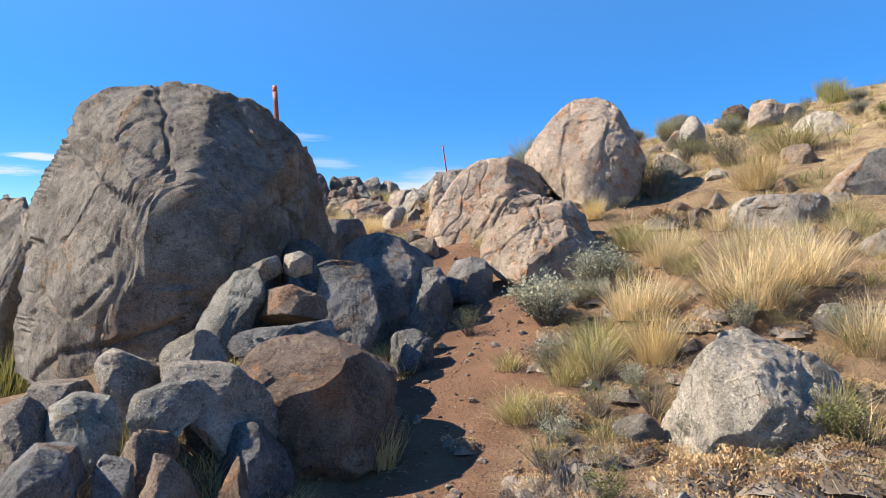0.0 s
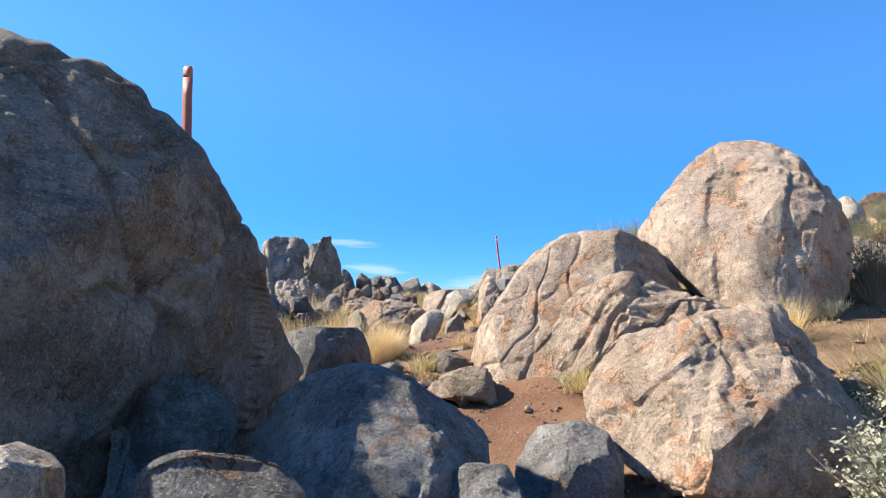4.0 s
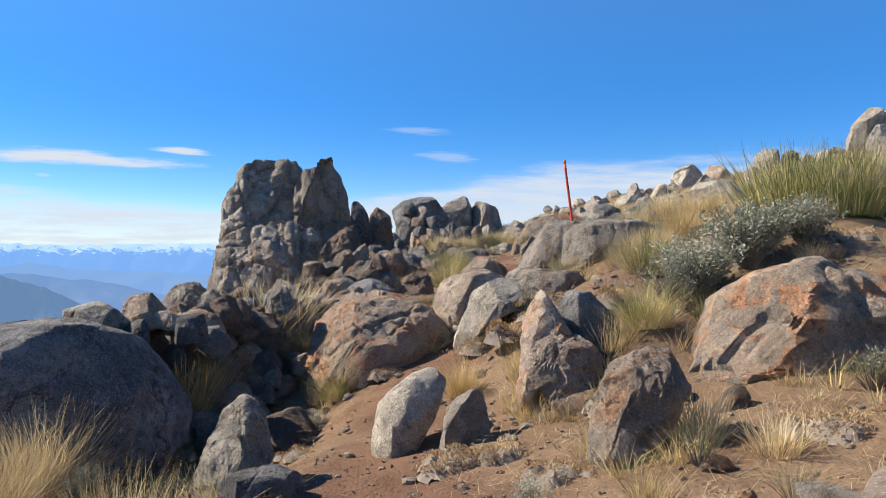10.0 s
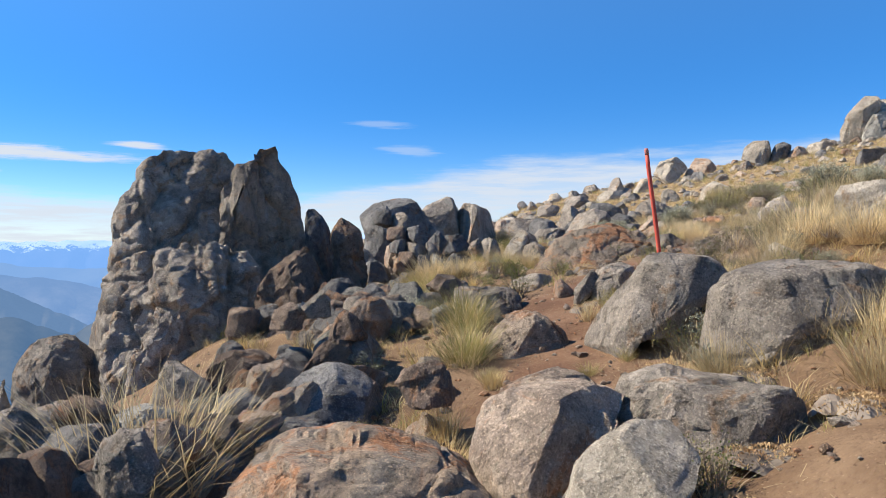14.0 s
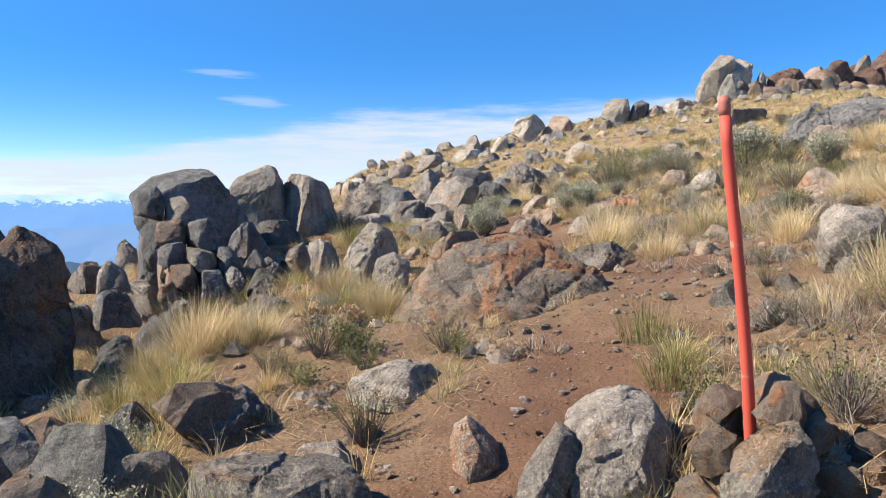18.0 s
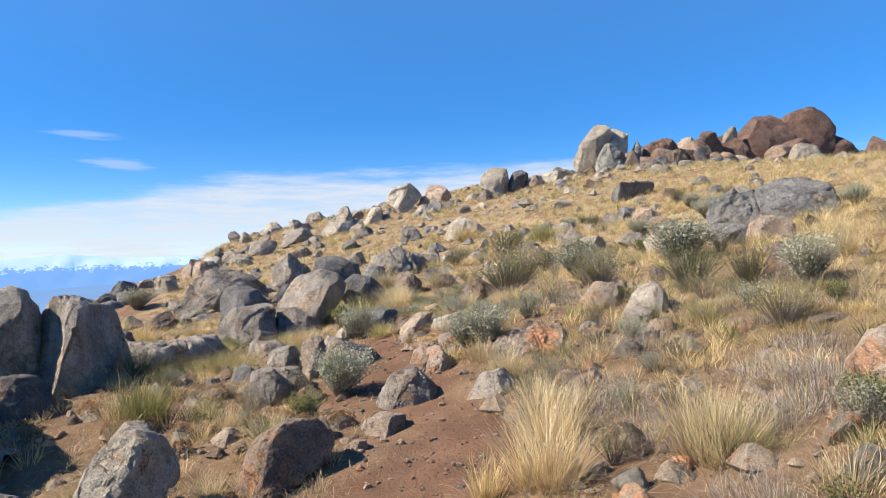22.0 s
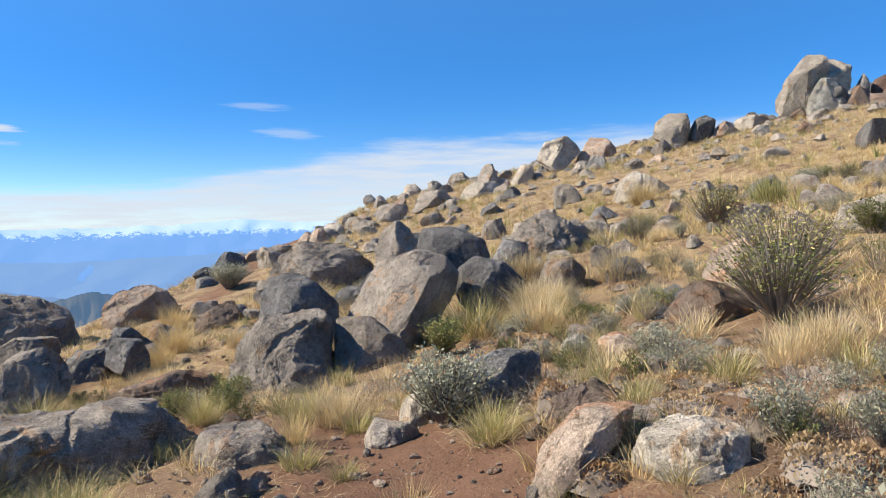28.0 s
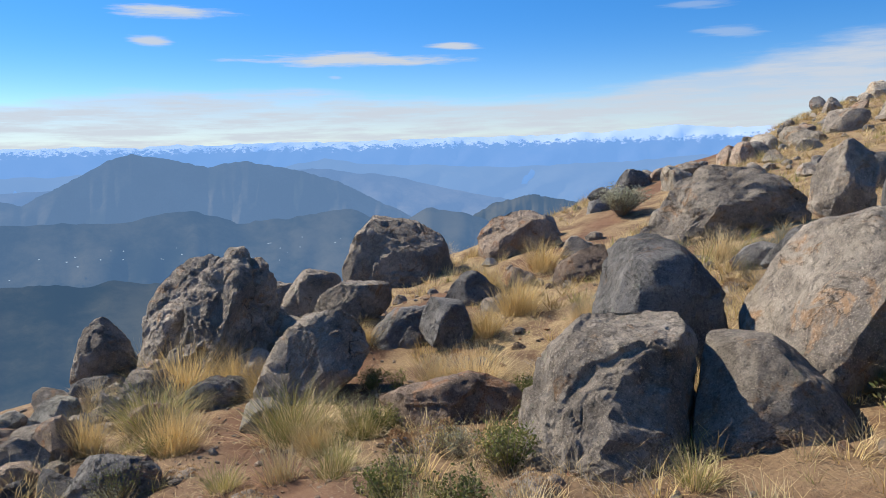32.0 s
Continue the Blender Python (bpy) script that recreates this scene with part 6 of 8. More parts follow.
boulder("boulder", -3.64, 38.78, 3.08, 26, 1.24, 0.80, 0.78, 651, "dark", "dark rough boulder beside the path",
        ((-1.00, .00), (-.73, .96), (.26, 1.00), (.86, .86), (1.00, .43), (.07, .00)), sub=5, relief=1.3)
boulder("boulder", -2.00, 36.65, 3.32, 21, 1.25, 0.70, 0.52, 652, "red", "flat leaning brown slab beside the path",
        ((-1.00, .46), (-.34, .78), (.42, 1.00), (.91, .90), (1.00, .45), (.39, .00)), sub=5)
boulder("boulder", -7.33, 41.98, 2.61, 33, 1.60, 0.80, 0.75, 653, "grey", "grey broken ledge on the slope's edge",
        ((-1.00, .15), (-.42, 1.00), (.83, .97), (1.00, .55), (.53, .00), (-.59, .00)), sub=5, blocky=True)
boulder("rock", -5.87, 40.00, 2.84, 33, 0.82, 0.70, 0.47, 654, "grey", "grey ledge block on the slope's edge",
        ((-1.00, .00), (-.74, .94), (1.00, 1.00), (.84, .00)), sub=4, blocky=True)
boulder("boulder", -5.51, 37.85, 2.95, 37, 1.05, 0.70, 0.72, 655, "grey", "long leaning grey slab on the slope's edge",
        ((-1.00, .00), (-.36, .49), (.43, 1.00), (1.00, .79), (.97, .35), (-.01, .00)), sub=5)
boulder("boulder", -7.93, 40.98, 2.69, 37, 0.91, 0.80, 0.78, 656, "grey", "grey rock on the slope's edge",
        ((-1.00, .00), (-.39, 1.00), (1.00, 1.00), (.73, .00)), sub=4)
boulder("rock", -2.82, 42.01, 3.49, 17, 0.88, 0.70, 0.72, 657, "red", "brown rock on the ridge",
        ((-1.00, .00), (-.65, .86), (.72, 1.00), (1.00, .45), (-.26, .00)), sub=4)
boulder("boulder", -1.36, 44.96, 3.84, 8, 2.67, 1.20, 1.37, 658, "grey", "broad grey rock above the heap",
        ((-1.00, .00), (-.20, 1.00), (.52, .93), (1.00, .54), (.67, .00)), sub=5)
boulder("boulder", 1.32, 33.30, 4.06, -3, 0.81, 0.70, 0.47, 659, "dark", "low dark rough rock in dry grass",
        ((-1.00, .00), (-.98, .48), (-.58, .75), (.15, 1.00), (.85, .91), (1.00, .75), (.42, .45), (-.68, .00)), sub=6, relief=1.2)
boulder("stone", 0.82, 33.20, 4.00, 3, 0.22, 0.30, 0.30, 660, "pale", "pale wedge stone on end",
        ((-1.00, .00), (-.39, .74), (.17, 1.00), (.86, .54), (1.00, .00)), sub=5, blocky=True)
boulder("rock", 2.42, 35.50, 3.92, -12, 0.47, 0.50, 0.47, 661, "pale", "pale rounded rock in dry grass",
        ((-1.00, .00), (-.83, .68), (.11, 1.00), (1.00, .90), (.81, .42), (-.46, .00)), sub=5)
boulder("rock", 3.08, 36.00, 4.30, -17, 0.35, 0.40, 0.33, 662, "pale", "small white rock on the hillside",
        ((-1.00, .00), (-.68, .82), (.10, 1.00), (1.00, .62), (.56, .00)), sub=4)
boulder("rock", 2.39, 33.90, 4.22, -16, 0.37, 0.50, 0.31, 663, "tan", "tan rock on the hillside",
        ((-1.00, .00), (-.84, .79), (.01, 1.00), (1.00, .74), (.91, .00)), sub=5)
boulder("stone", 2.06, 33.00, 4.27, -15, 0.39, 0.40, 0.18, 664, "orange", "broken orange-brown rock on dry soil",
        ((-1.00, .00), (-.03, .95), (.59, 1.00), (1.00, .54), (-.29, .00)), sub=5, blocky=True)
boulder("boulder", 1.75, 32.28, 4.20, -14, 0.46, 0.60, 0.27, 665, "red", "low red-brown rock in dry grass",
        ((-1.00, .00), (-.62, .71), (.27, 1.00), (.85, .75), (1.00, .21)), sub=5)
boulder("stone", 0.69, 32.80, 3.99, 5, 0.36, 0.35, 0.20, 666, "grey", "grey stone in dry grass",
        ((-1.00, .27), (-.59, 1.00), (.02, .85), (1.00, .68), (.87, .00)), sub=5, blocky=True)
boulder("rock", 2.77, 38.01, 4.44, -11, 0.64, 0.70, 0.55, 667, "grey", "grey rock on the hillside",
        ((-1.00, .29), (-.69, .90), (.42, 1.00), (1.00, .63), (.75, .00)), sub=4)
boulder("boulder", 4.11, 40.01, 4.43, -16, 0.88, 0.90, 0.73, 668, "grey", "broken grey rock on the hillside",
        ((-1.00, .00), (-.76, .68), (.19, 1.00), (.98, .66), (1.00, .25), (-.15, .00)), sub=5)
boulder("boulder", 7.25, 48.90, 6.02, -18, 1.55, 1.20, 0.87, 669, "pale", "pale boulder on the grassy hillside",
        ((-1.00, .00), (-.66, .83), (-.18, 1.00), (.76, .42), (1.00, .00)), sub=5)
boulder("rock", -3.43, 34.67, 3.28, 39, 0.63, 0.50, 0.37, 670, "dark", "flat dark stone beside the path",
        ((-1.00, .48), (-.52, 1.00), (.65, .88), (1.00, .53), (.77, .00), (-.32, .20)), sub=5)
boulder("boulder", -6.75, 38.09, 2.67, 50, 1.13, 1.40, 1.65, 671, "grey", "large pale grey fluted boulder on the slope's edge",
        ((-1.00, .00), (-.76, .56), (-.09, .96), (1.00, 1.00), (.83, .73), (.27, .39), (-.01, .00)), sub=6, relief=1.4, flute=.03)
boulder("boulder", -5.53, 37.76, 2.98, 46, 1.31, 1.30, 1.53, 672, "grey", "cracked pale grey boulder on the slope's edge",
        ((-1.00, .00), (-.51, .68), (-.15, .92), (.34, 1.00), (.67, .81), (1.00, .52), (.62, .00), (-.26, .00)), sub=6, relief=1.4, flute=.03)
boulder("rock", -7.27, 37.40, 2.67, 55, 0.83, 0.60, 1.00, 673, "grey", "leaning dark slab on the slope's edge",
        ((-1.00, .22), (-.54, .87), (-.11, 1.00), (.52, .67), (1.00, .24), (.11, .00)), sub=5)
boulder("boulder", -6.32, 40.16, 2.98, 40, 0.92, 0.80, 0.94, 674, "grey", "grey broken ledge on the slope's edge",
        ((-1.00, .44), (-.32, 1.00), (.73, .90), (1.00, .68), (.32, .00)), sub=5, blocky=True)
boulder("boulder", -4.87, 39.26, 3.37, 37, 1.01, 0.80, 0.63, 675, "grey", "grey broken ledge on the slope's edge",
        ((-1.00, .33), (-.33, 1.00), (.80, .92), (1.00, .58), (.20, .00)), sub=5, blocky=True)
boulder("boulder", -3.12, 38.60, 3.39, 30, 0.57, 0.70, 0.64, 676, "dark", "dark broken rock beside the path",
        ((-1.00, .43), (-.70, 1.00), (.64, .91), (1.00, .38), (.17, .00)), sub=5)
boulder("rock", -5.31, 36.51, 2.99, 52, 0.66, 0.60, 0.52, 677, "grey", "grey flat rock on the slope's edge",
        ((-1.00, .54), (-.64, 1.00), (.39, .96), (1.00, .57), (.14, .00)), sub=5)
boulder("boulder", -3.90, 37.26, 3.15, 40, 1.16, 0.80, 0.94, 678, "grey", "low grey broken ledge",
        ((-1.00, .00), (-.42, .85), (.34, 1.00), (1.00, .91), (.89, .68), (-.08, .00)), sub=5, blocky=True)
boulder("boulder", -1.52, 33.03, 3.57, 21, 2.00, 1.10, 0.63, 679, "grey", "long low grey boulder with a rusty top",
        ((-1.00, .00), (-.81, .83), (-.40, 1.00), (.39, .95), (.94, .79), (1.00, .00), (.00, .24), (-.68, .17)), sub=6, relief=1.2)
boulder("boulder", -0.22, 32.80, 3.72, 9, 0.61, 0.80, 0.43, 680, "grey", "low grey boulder with a rusty top",
        ((-1.00, .00), (-.86, 1.00), (.43, 1.00), (1.00, .69), (1.00, .13), (-.35, .00)), sub=5)
boulder("rock", 0.19, 30.40, 3.89, 8, 0.28, 0.50, 0.52, 681, "tan", "tan pointed rock at the path's edge",
        ((-1.00, .00), (-.72, .83), (.19, 1.00), (.88, .95), (1.00, .65), (-.22, .00)), sub=5)
boulder("rock", -0.11, 30.50, 3.86, 13, 0.36, 0.50, 0.44, 682, "grey", "smooth grey rock in dry grass",
        ((-1.00, .54), (-.61, .84), (.83, 1.00), (1.00, .66), (.25, .00)), sub=5)
boulder("boulder", 0.64, 30.70, 3.93, 1, 0.61, 0.60, 0.38, 683, "red", "dark brown cracked rock at the path's edge",
        ((-1.00, .32), (-.75, 1.00), (-.38, .96), (.21, .60), (1.00, .20), (.17, .00), (-.70, .00)), sub=5)
boulder("rock", -0.52, 30.81, 3.84, 18, 0.35, 0.40, 0.24, 684, "dark", "dark stone in dry grass",
        ((-1.00, .27), (-.72, .88), (.06, 1.00), (.83, .49), (1.00, .00)), sub=5)
boulder("rock", 1.37, 30.02, 4.06, -14, 0.34, 0.45, 0.22, 685, "tan", "rounded tan rock at the path's edge",
        ((-1.00, .00), (-.68, .76), (.18, 1.00), (.88, .53), (1.00, .00)), sub=5)
boulder("rock", 1.97, 31.22, 4.28, -18, 0.47, 0.60, 0.25, 686, "pale", "low flat tan rock in dry grass",
        ((-1.00, .30), (-.80, .79), (.17, 1.00), (1.00, .74), (.93, .27), (-.11, .00)), sub=5)
boulder("rock", 1.56, 31.43, 4.17, -12, 0.47, 0.50, 0.39, 687, "tan", "sloping tan slab in dry grass",
        ((-1.00, .00), (-.76, .52), (-.07, .91), (1.00, 1.00), (.63, .64), (-.18, .28)), sub=5)
boulder("rock", 3.12, 36.50, 3.82, -15, 0.55, 0.50, 0.41, 688, "pale", "pale rock on the hillside",
        ((-1.00, .00), (-.76, .73), (.22, 1.00), (1.00, .62), (.51, .00)), sub=4)
boulder("stone", 0.65, 34.10, 3.59, -0, 0.43, 0.40, 0.31, 689, "tan", "small tan stone in dry grass",
        ((-1.00, .16), (-.53, .92), (.69, 1.00), (1.00, .36), (-.11, .00)), sub=5, blocky=True)
boulder("stone", 28.15, 62.53, 11.88, -35, 1.02, 0.70, 1.33, 690, "grey", "round boulder perched on the summit outcrop",
        ((-1.00, .43), (-.32, 1.00), (.84, .97), (1.00, .43), (.07, .00)), sub=3, blocky=True)
boulder("boulder", 38.99, 61.91, 10.20, -45, 2.88, 2.00, 2.59, 691, "umber", "dark pointed rock of the summit outcrop",
        ((-1.00, .00), (-.32, 1.00), (-.04, .67), (1.00, .00)), sub=4)
boulder("boulder", 42.97, 62.09, 10.11, -47, 3.48, 2.00, 2.68, 692, "tan", "brown rock of the summit outcrop",
        ((-1.00, .45), (-.33, 1.00), (.18, .76), (1.00, .52), (.47, .00)), sub=4)
boulder("boulder", 8.22, 65.99, 8.13, -10, 2.21, 2.00, 2.03, 693, "pale", "pale boulder on the skyline ridge",
        ((-1.00, .42), (-.61, .83), (.54, 1.00), (1.00, .58), (-.08, .00)), sub=4)
boulder("boulder", 10.25, 66.51, 8.59, -13, 2.04, 2.00, 1.55, 694, "tan", "tan boulder on the skyline ridge",
        ((-1.00, .00), (-.48, 1.00), (.48, .95), (1.00, .49), (.27, .00)), sub=4)
boulder("boulder", 4.28, 63.00, 6.99, -5, 1.38, 1.40, 1.58, 695, "grey", "grey pointed boulder on the skyline ridge",
        ((-1.00, .00), (-.37, .89), (.24, 1.00), (1.00, .00)), sub=3)
boulder("boulder", 3.84, 62.01, 6.77, -5, 1.98, 1.40, 0.92, 696, "pale", "pale boulder on the skyline ridge",
        ((-1.00, .00), (-.33, .96), (.75, 1.00), (1.00, .22)), sub=4)
boulder("boulder", 6.04, 64.02, 7.49, -8, 1.23, 1.40, 1.08, 697, "pale", "pale boulder on the skyline ridge",
        ((-1.00, .00), (-.09, 1.00), (.87, .99), (1.00, .00)), sub=3)
boulder("boulder", 1.61, 60.50, 6.23, -2, 1.87, 1.40, 1.02, 698, "grey", "grey boulder on the skyline ridge",
        ((-1.00, .00), (-.51, 1.00), (.81, .98), (1.00, .40)), sub=4)
boulder("boulder", -2.43, 58.00, 5.13, 5, 1.10, 1.20, 0.78, 699, "pale", "pale boulder on the skyline ridge",
        ((-1.00, .00), (-.39, 1.00), (.74, .97), (1.00, .00)), sub=3)
boulder("boulder", -0.16, 59.50, 5.78, 1, 1.42, 1.20, 0.93, 700, "grey", "grey boulder on the skyline ridge",
        ((-1.00, .00), (-.68, .85), (.13, 1.00), (1.00, .82), (.58, .00)), sub=4)
boulder("boulder", -1.49, 58.99, 5.47, 3, 1.10, 1.20, 0.75, 701, "tan", "tan boulder on the skyline ridge",
        ((-1.00, .00), (.11, .92), (.92, 1.00), (1.00, .00)), sub=3)
boulder("boulder", 7.08, 49.21, 6.00, -14, 1.33, 1.20, 0.95, 702, "pale", "weathered pale boulder on the grassy hillside",
        ((-1.00, .00), (-.55, .78), (.06, 1.00), (1.00, .42), (.77, .00)), sub=4)
boulder("boulder", 10.26, 57.00, 7.38, -16, 1.34, 1.20, 0.86, 703, "tan", "weathered tan boulder on the grassy hillside",
        ((-1.00, .15), (-.05, 1.00), (1.00, .63), (.10, .00)), sub=4)
boulder("boulder", 10.78, 50.01, 6.28, -21, 1.67, 1.20, 0.56, 704, "dark", "weathered dark boulder on the grassy hillside",
        ((-1.00, .00), (-.40, .97), (.52, 1.00), (1.00, .00)), sub=4)
boulder("boulder", 18.47, 61.51, 9.94, -26, 2.24, 2.40, 3.13, 705, "pale", "tall pale block of the summit outcrop",
        ((-1.00, .00), (-.94, .39), (-.67, .68), (-.36, .85), (.23, 1.00), (.89, .93), (1.00, .73), (.54, .50), (.39, .00)), sub=5, relief=1.3, blocky=True)
boulder("boulder", 19.63, 61.23, 10.05, -27, 1.73, 1.80, 2.74, 706, "pale", "pale capping block of the summit outcrop",
        ((-1.00, .71), (-.20, .97), (.50, 1.00), (1.00, .78), (.94, .00), (-.81, .00)), sub=5, relief=1.3, blocky=True)
boulder("boulder", 18.96, 60.35, 9.84, -27, 1.78, 1.60, 1.94, 707, "lich", "greenish grey block of the summit outcrop",
        ((-1.00, .00), (-.78, .74), (-.16, 1.00), (.88, .91), (1.00, .49), (.80, .00)), sub=5, relief=1.3, blocky=True)
boulder("boulder", 20.23, 60.00, 9.64, -28, 1.54, 1.60, 1.65, 708, "red", "brown leaning block of the summit outcrop",
        ((-1.00, .00), (-.76, .74), (-.02, 1.00), (.81, .67), (1.00, .00)), sub=4, blocky=True)
boulder("boulder", 20.87, 61.03, 10.31, -29, 0.76, 1.20, 1.69, 709, "dark", "small dark rock of the summit outcrop",
        ((-1.00, .00), (-.59, .93), (.31, 1.00), (1.00, .69), (1.00, .00)), sub=3, blocky=True)
boulder("boulder", 22.64, 61.07, 10.06, -31, 2.11, 2.00, 2.07, 710, "umber", "dark brown block of the summit outcrop",
        ((-1.00, .00), (-.74, .73), (-.07, 1.00), (.69, .91), (1.00, .59), (.83, .00)), sub=5, relief=1.3, blocky=True)
boulder("boulder", 25.07, 62.60, 10.41, -32, 1.85, 1.80, 2.08, 711, "tan", "flat tan block of the summit outcrop",
        ((-1.00, .00), (-.59, .96), (.78, 1.00), (1.00, .75), (.80, .00)), sub=4, blocky=True)
boulder("boulder", 24.81, 61.10, 10.25, -33, 1.45, 1.60, 1.48, 712, "grey", "grey block of the summit outcrop",
        ((-1.00, .00), (-.21, .89), (.55, 1.00), (.96, .39), (1.00, .00)), sub=3, blocky=True)
boulder("boulder", 26.44, 62.04, 10.36, -34, 1.61, 2.00, 2.48, 713, "umber", "brown block of the summit outcrop",
        ((-1.00, .00), (-.64, .90), (.11, 1.00), (.95, .84), (1.00, .00)), sub=4, blocky=True)
boulder("boulder", 12.66, 62.02, 8.71, -18, 1.79, 1.80, 1.89, 714, "pale", "pale boulder on the skyline ridge",
        ((-1.00, .44), (-.77, .80), (-.13, 1.00), (.72, .94), (1.00, .65), (.67, .00)), sub=4, blocky=True)
boulder("boulder", 14.05, 62.01, 9.03, -20, 1.18, 1.60, 1.46, 715, "dark", "dark boulder on the skyline ridge",
        ((-1.00, .00), (-.59, .87), (.35, 1.00), (1.00, .79), (.60, .00)), sub=3)
boulder("boulder", 14.95, 62.06, 9.22, -21, 1.39, 1.60, 0.91, 716, "tan", "tan boulder on the skyline ridge",
        ((-1.00, .00), (.04, .94), (1.00, 1.00), (.87, .00)), sub=3, blocky=True)
boulder("boulder", 16.62, 62.50, 9.54, -23, 1.61, 1.80, 0.88, 717, "pale", "flat pale boulder on the skyline ridge",
        ((-1.00, .00), (-.73, .95), (.78, 1.00), (1.00, .00)), sub=4, blocky=True)
boulder("boulder", 17.52, 61.51, 9.36, -24, 1.15, 1.60, 0.83, 718, "tan", "tan boulder on the skyline ridge",
        ((-1.00, .00), (-.48, 1.00), (.64, .90), (1.00, .00)), sub=3)
boulder("rock", -3.59, 26.90, 4.26, 26, 0.31, 0.55, 0.39, 719, "dark", "dark stone of the broken wall under the boulder",
        ((-1.00, .19), (-.87, .77), (.42, 1.00), (1.00, .56), (.86, .00)), sub=5, blocky=True)
boulder("rock", -3.24, 26.80, 4.20, 23, 0.32, 0.55, 0.33, 720, "grey", "angular stone of the broken wall under the boulder",
        ((-1.00, .17), (-.87, .91), (.30, 1.00), (1.00, .60), (.86, .00)), sub=5, blocky=True)
boulder("rock", -3.29, 26.59, 3.97, 24, 0.33, 0.55, 0.31, 721, "red", "angular stone of the broken wall under the boulder",
        ((-1.00, .26), (-.78, .94), (.58, 1.00), (1.00, .53), (.77, .00)), sub=5, blocky=True)
boulder("rock", -2.96, 26.59, 3.92, 22, 0.35, 0.55, 0.38, 722, "dark", "dark stone of the broken wall under the boulder",
        ((-1.00, .17), (-.78, .84), (.48, 1.00), (1.00, .55), (.77, .00)), sub=5, blocky=True)
boulder("rock", -3.21, 26.29, 3.76, 25, 0.31, 0.55, 0.29, 723, "dark", "dark stone of the broken wall under the boulder",
        ((-1.00, .29), (-.78, .96), (.69, 1.00), (1.00, .53), (.77, .00)), sub=5, blocky=True)
boulder("rock", -2.93, 26.29, 3.70, 22, 0.31, 0.55, 0.30, 724, "grey", "angular stone of the broken wall under the boulder",
        ((-1.00, .34), (-.66, 1.00), (.56, .99), (1.00, .46), (.76, .00)), sub=5, blocky=True)
boulder("rock", -2.70, 26.39, 3.67, 20, 0.27, 0.55, 0.33, 725, "dark", "dark stone of the broken wall under the boulder",
        ((-1.00, .27), (-.58, .99), (.62, 1.00), (1.00, .29), (.58, .00)), sub=5, blocky=True)
boulder("rock", -3.02, 25.99, 3.55, 24, 0.27, 0.55, 0.29, 726, "red", "angular stone of the broken wall under the boulder",
        ((-1.00, .28), (-.75, .97), (.66, 1.00), (1.00, .37), (.75, .00)), sub=5, blocky=True)
boulder("rock", -2.75, 25.99, 3.48, 22, 0.27, 0.55, 0.30, 727, "dark", "dark stone of the broken wall under the boulder",
        ((-1.00, .21), (-.75, 1.00), (.66, .97), (1.00, .30), (.75, .00)), sub=5, blocky=True)
boulder("rock", -2.57, 26.10, 3.56, 20, 0.20, 0.55, 0.25, 728, "lich", "angular stone of the broken wall under the boulder",
        ((-1.00, .31), (-.65, 1.00), (.52, .87), (1.00, .28), (.48, .00)), sub=5, blocky=True)
boulder("boulder", 30.72, 63.16, 9.86, -37, 4.67, 3.00, 4.20, 729, "umber", "jagged brown peak of the summit outcrop",
        ((-1.00, .00), (-.77, .52), (-.05, .95), (.50, 1.00), (.96, .53), (1.00, .00)), sub=5, relief=1.5, blocky=True)
boulder("boulder", 34.05, 63.27, 9.91, -40, 4.02, 3.00, 4.68, 730, "umber", "jagged brown peak of the summit outcrop",
        ((-1.00, .00), (-.74, .77), (-.28, 1.00), (.44, .81), (.88, .46), (1.00, .00)), sub=5, relief=1.5, blocky=True)
boulder("boulder", 36.20, 62.55, 9.87, -42, 3.08, 2.60, 3.03, 731, "umber", "stepped brown shoulder of the summit outcrop",
        ((-1.00, .00), (-.67, 1.00), (.03, .89), (.85, .53), (1.00, .00)), sub=5, relief=1.5, blocky=True)
boulder("boulder", 30.81, 61.12, 9.65, -39, 3.95, 1.60, 2.65, 732, "umber", "leaning brown slab of the summit outcrop",
        ((-1.00, .00), (-.61, .81), (.27, 1.00), (.78, .68), (1.00, .00)), sub=5, relief=1.5, blocky=True)
boulder("boulder", 28.23, 62.44, 9.70, -35, 3.43, 2.20, 3.22, 733, "umber", "brown block under the perched stone on the summit",
        ((-1.00, .00), (-.71, .75), (-.11, 1.00), (.48, .78), (1.00, .00)), sub=5, relief=1.5, blocky=True)
boulder("boulder", 23.34, 61.28, 9.64, -31, 3.39, 2.00, 2.04, 734, "umber", "weathered brown block of the summit outcrop",
        ((-1.00, .00), (-.73, .76), (-.11, 1.00), (.73, .86), (1.00, .00)), sub=5, relief=1.5, blocky=True)
boulder("boulder", 25.34, 61.77, 9.73, -33, 2.58, 2.00, 2.55, 735, "red", "weathered brown block of the summit outcrop",
        ((-1.00, .00), (-.57, .85), (.39, 1.00), (1.00, .00)), sub=4, blocky=True)


# ---------------------------------------------------------------- dry stone wall along the slope's edge
def empty(name, x, y, z):
    ob = new(name)
    ob.location = (x, y, z)
    ob.empty_display_size = .1
    return ob


CHIPS = []
for i in range(10):
    p, f = rock_shape(1, .8, .7, 700 + i, sub=3, edge=40, cracks=0, rough=.8, chips=14)
    CHIPS.append((p - (0, 0, .06), f))


def chip_mesh(i, kind):
    """A small broken stone, 1 m wide, shared by all its copies."""
    key = f"chip_{i}_{kind}"
    if key not in bpy.data.meshes:
        ob = mesh_object(key, *CHIPS[i], STONE[kind], smooth=False)
        ob.data.name = key
        bpy.data.objects.remove(ob)
    return bpy.data.meshes[key]


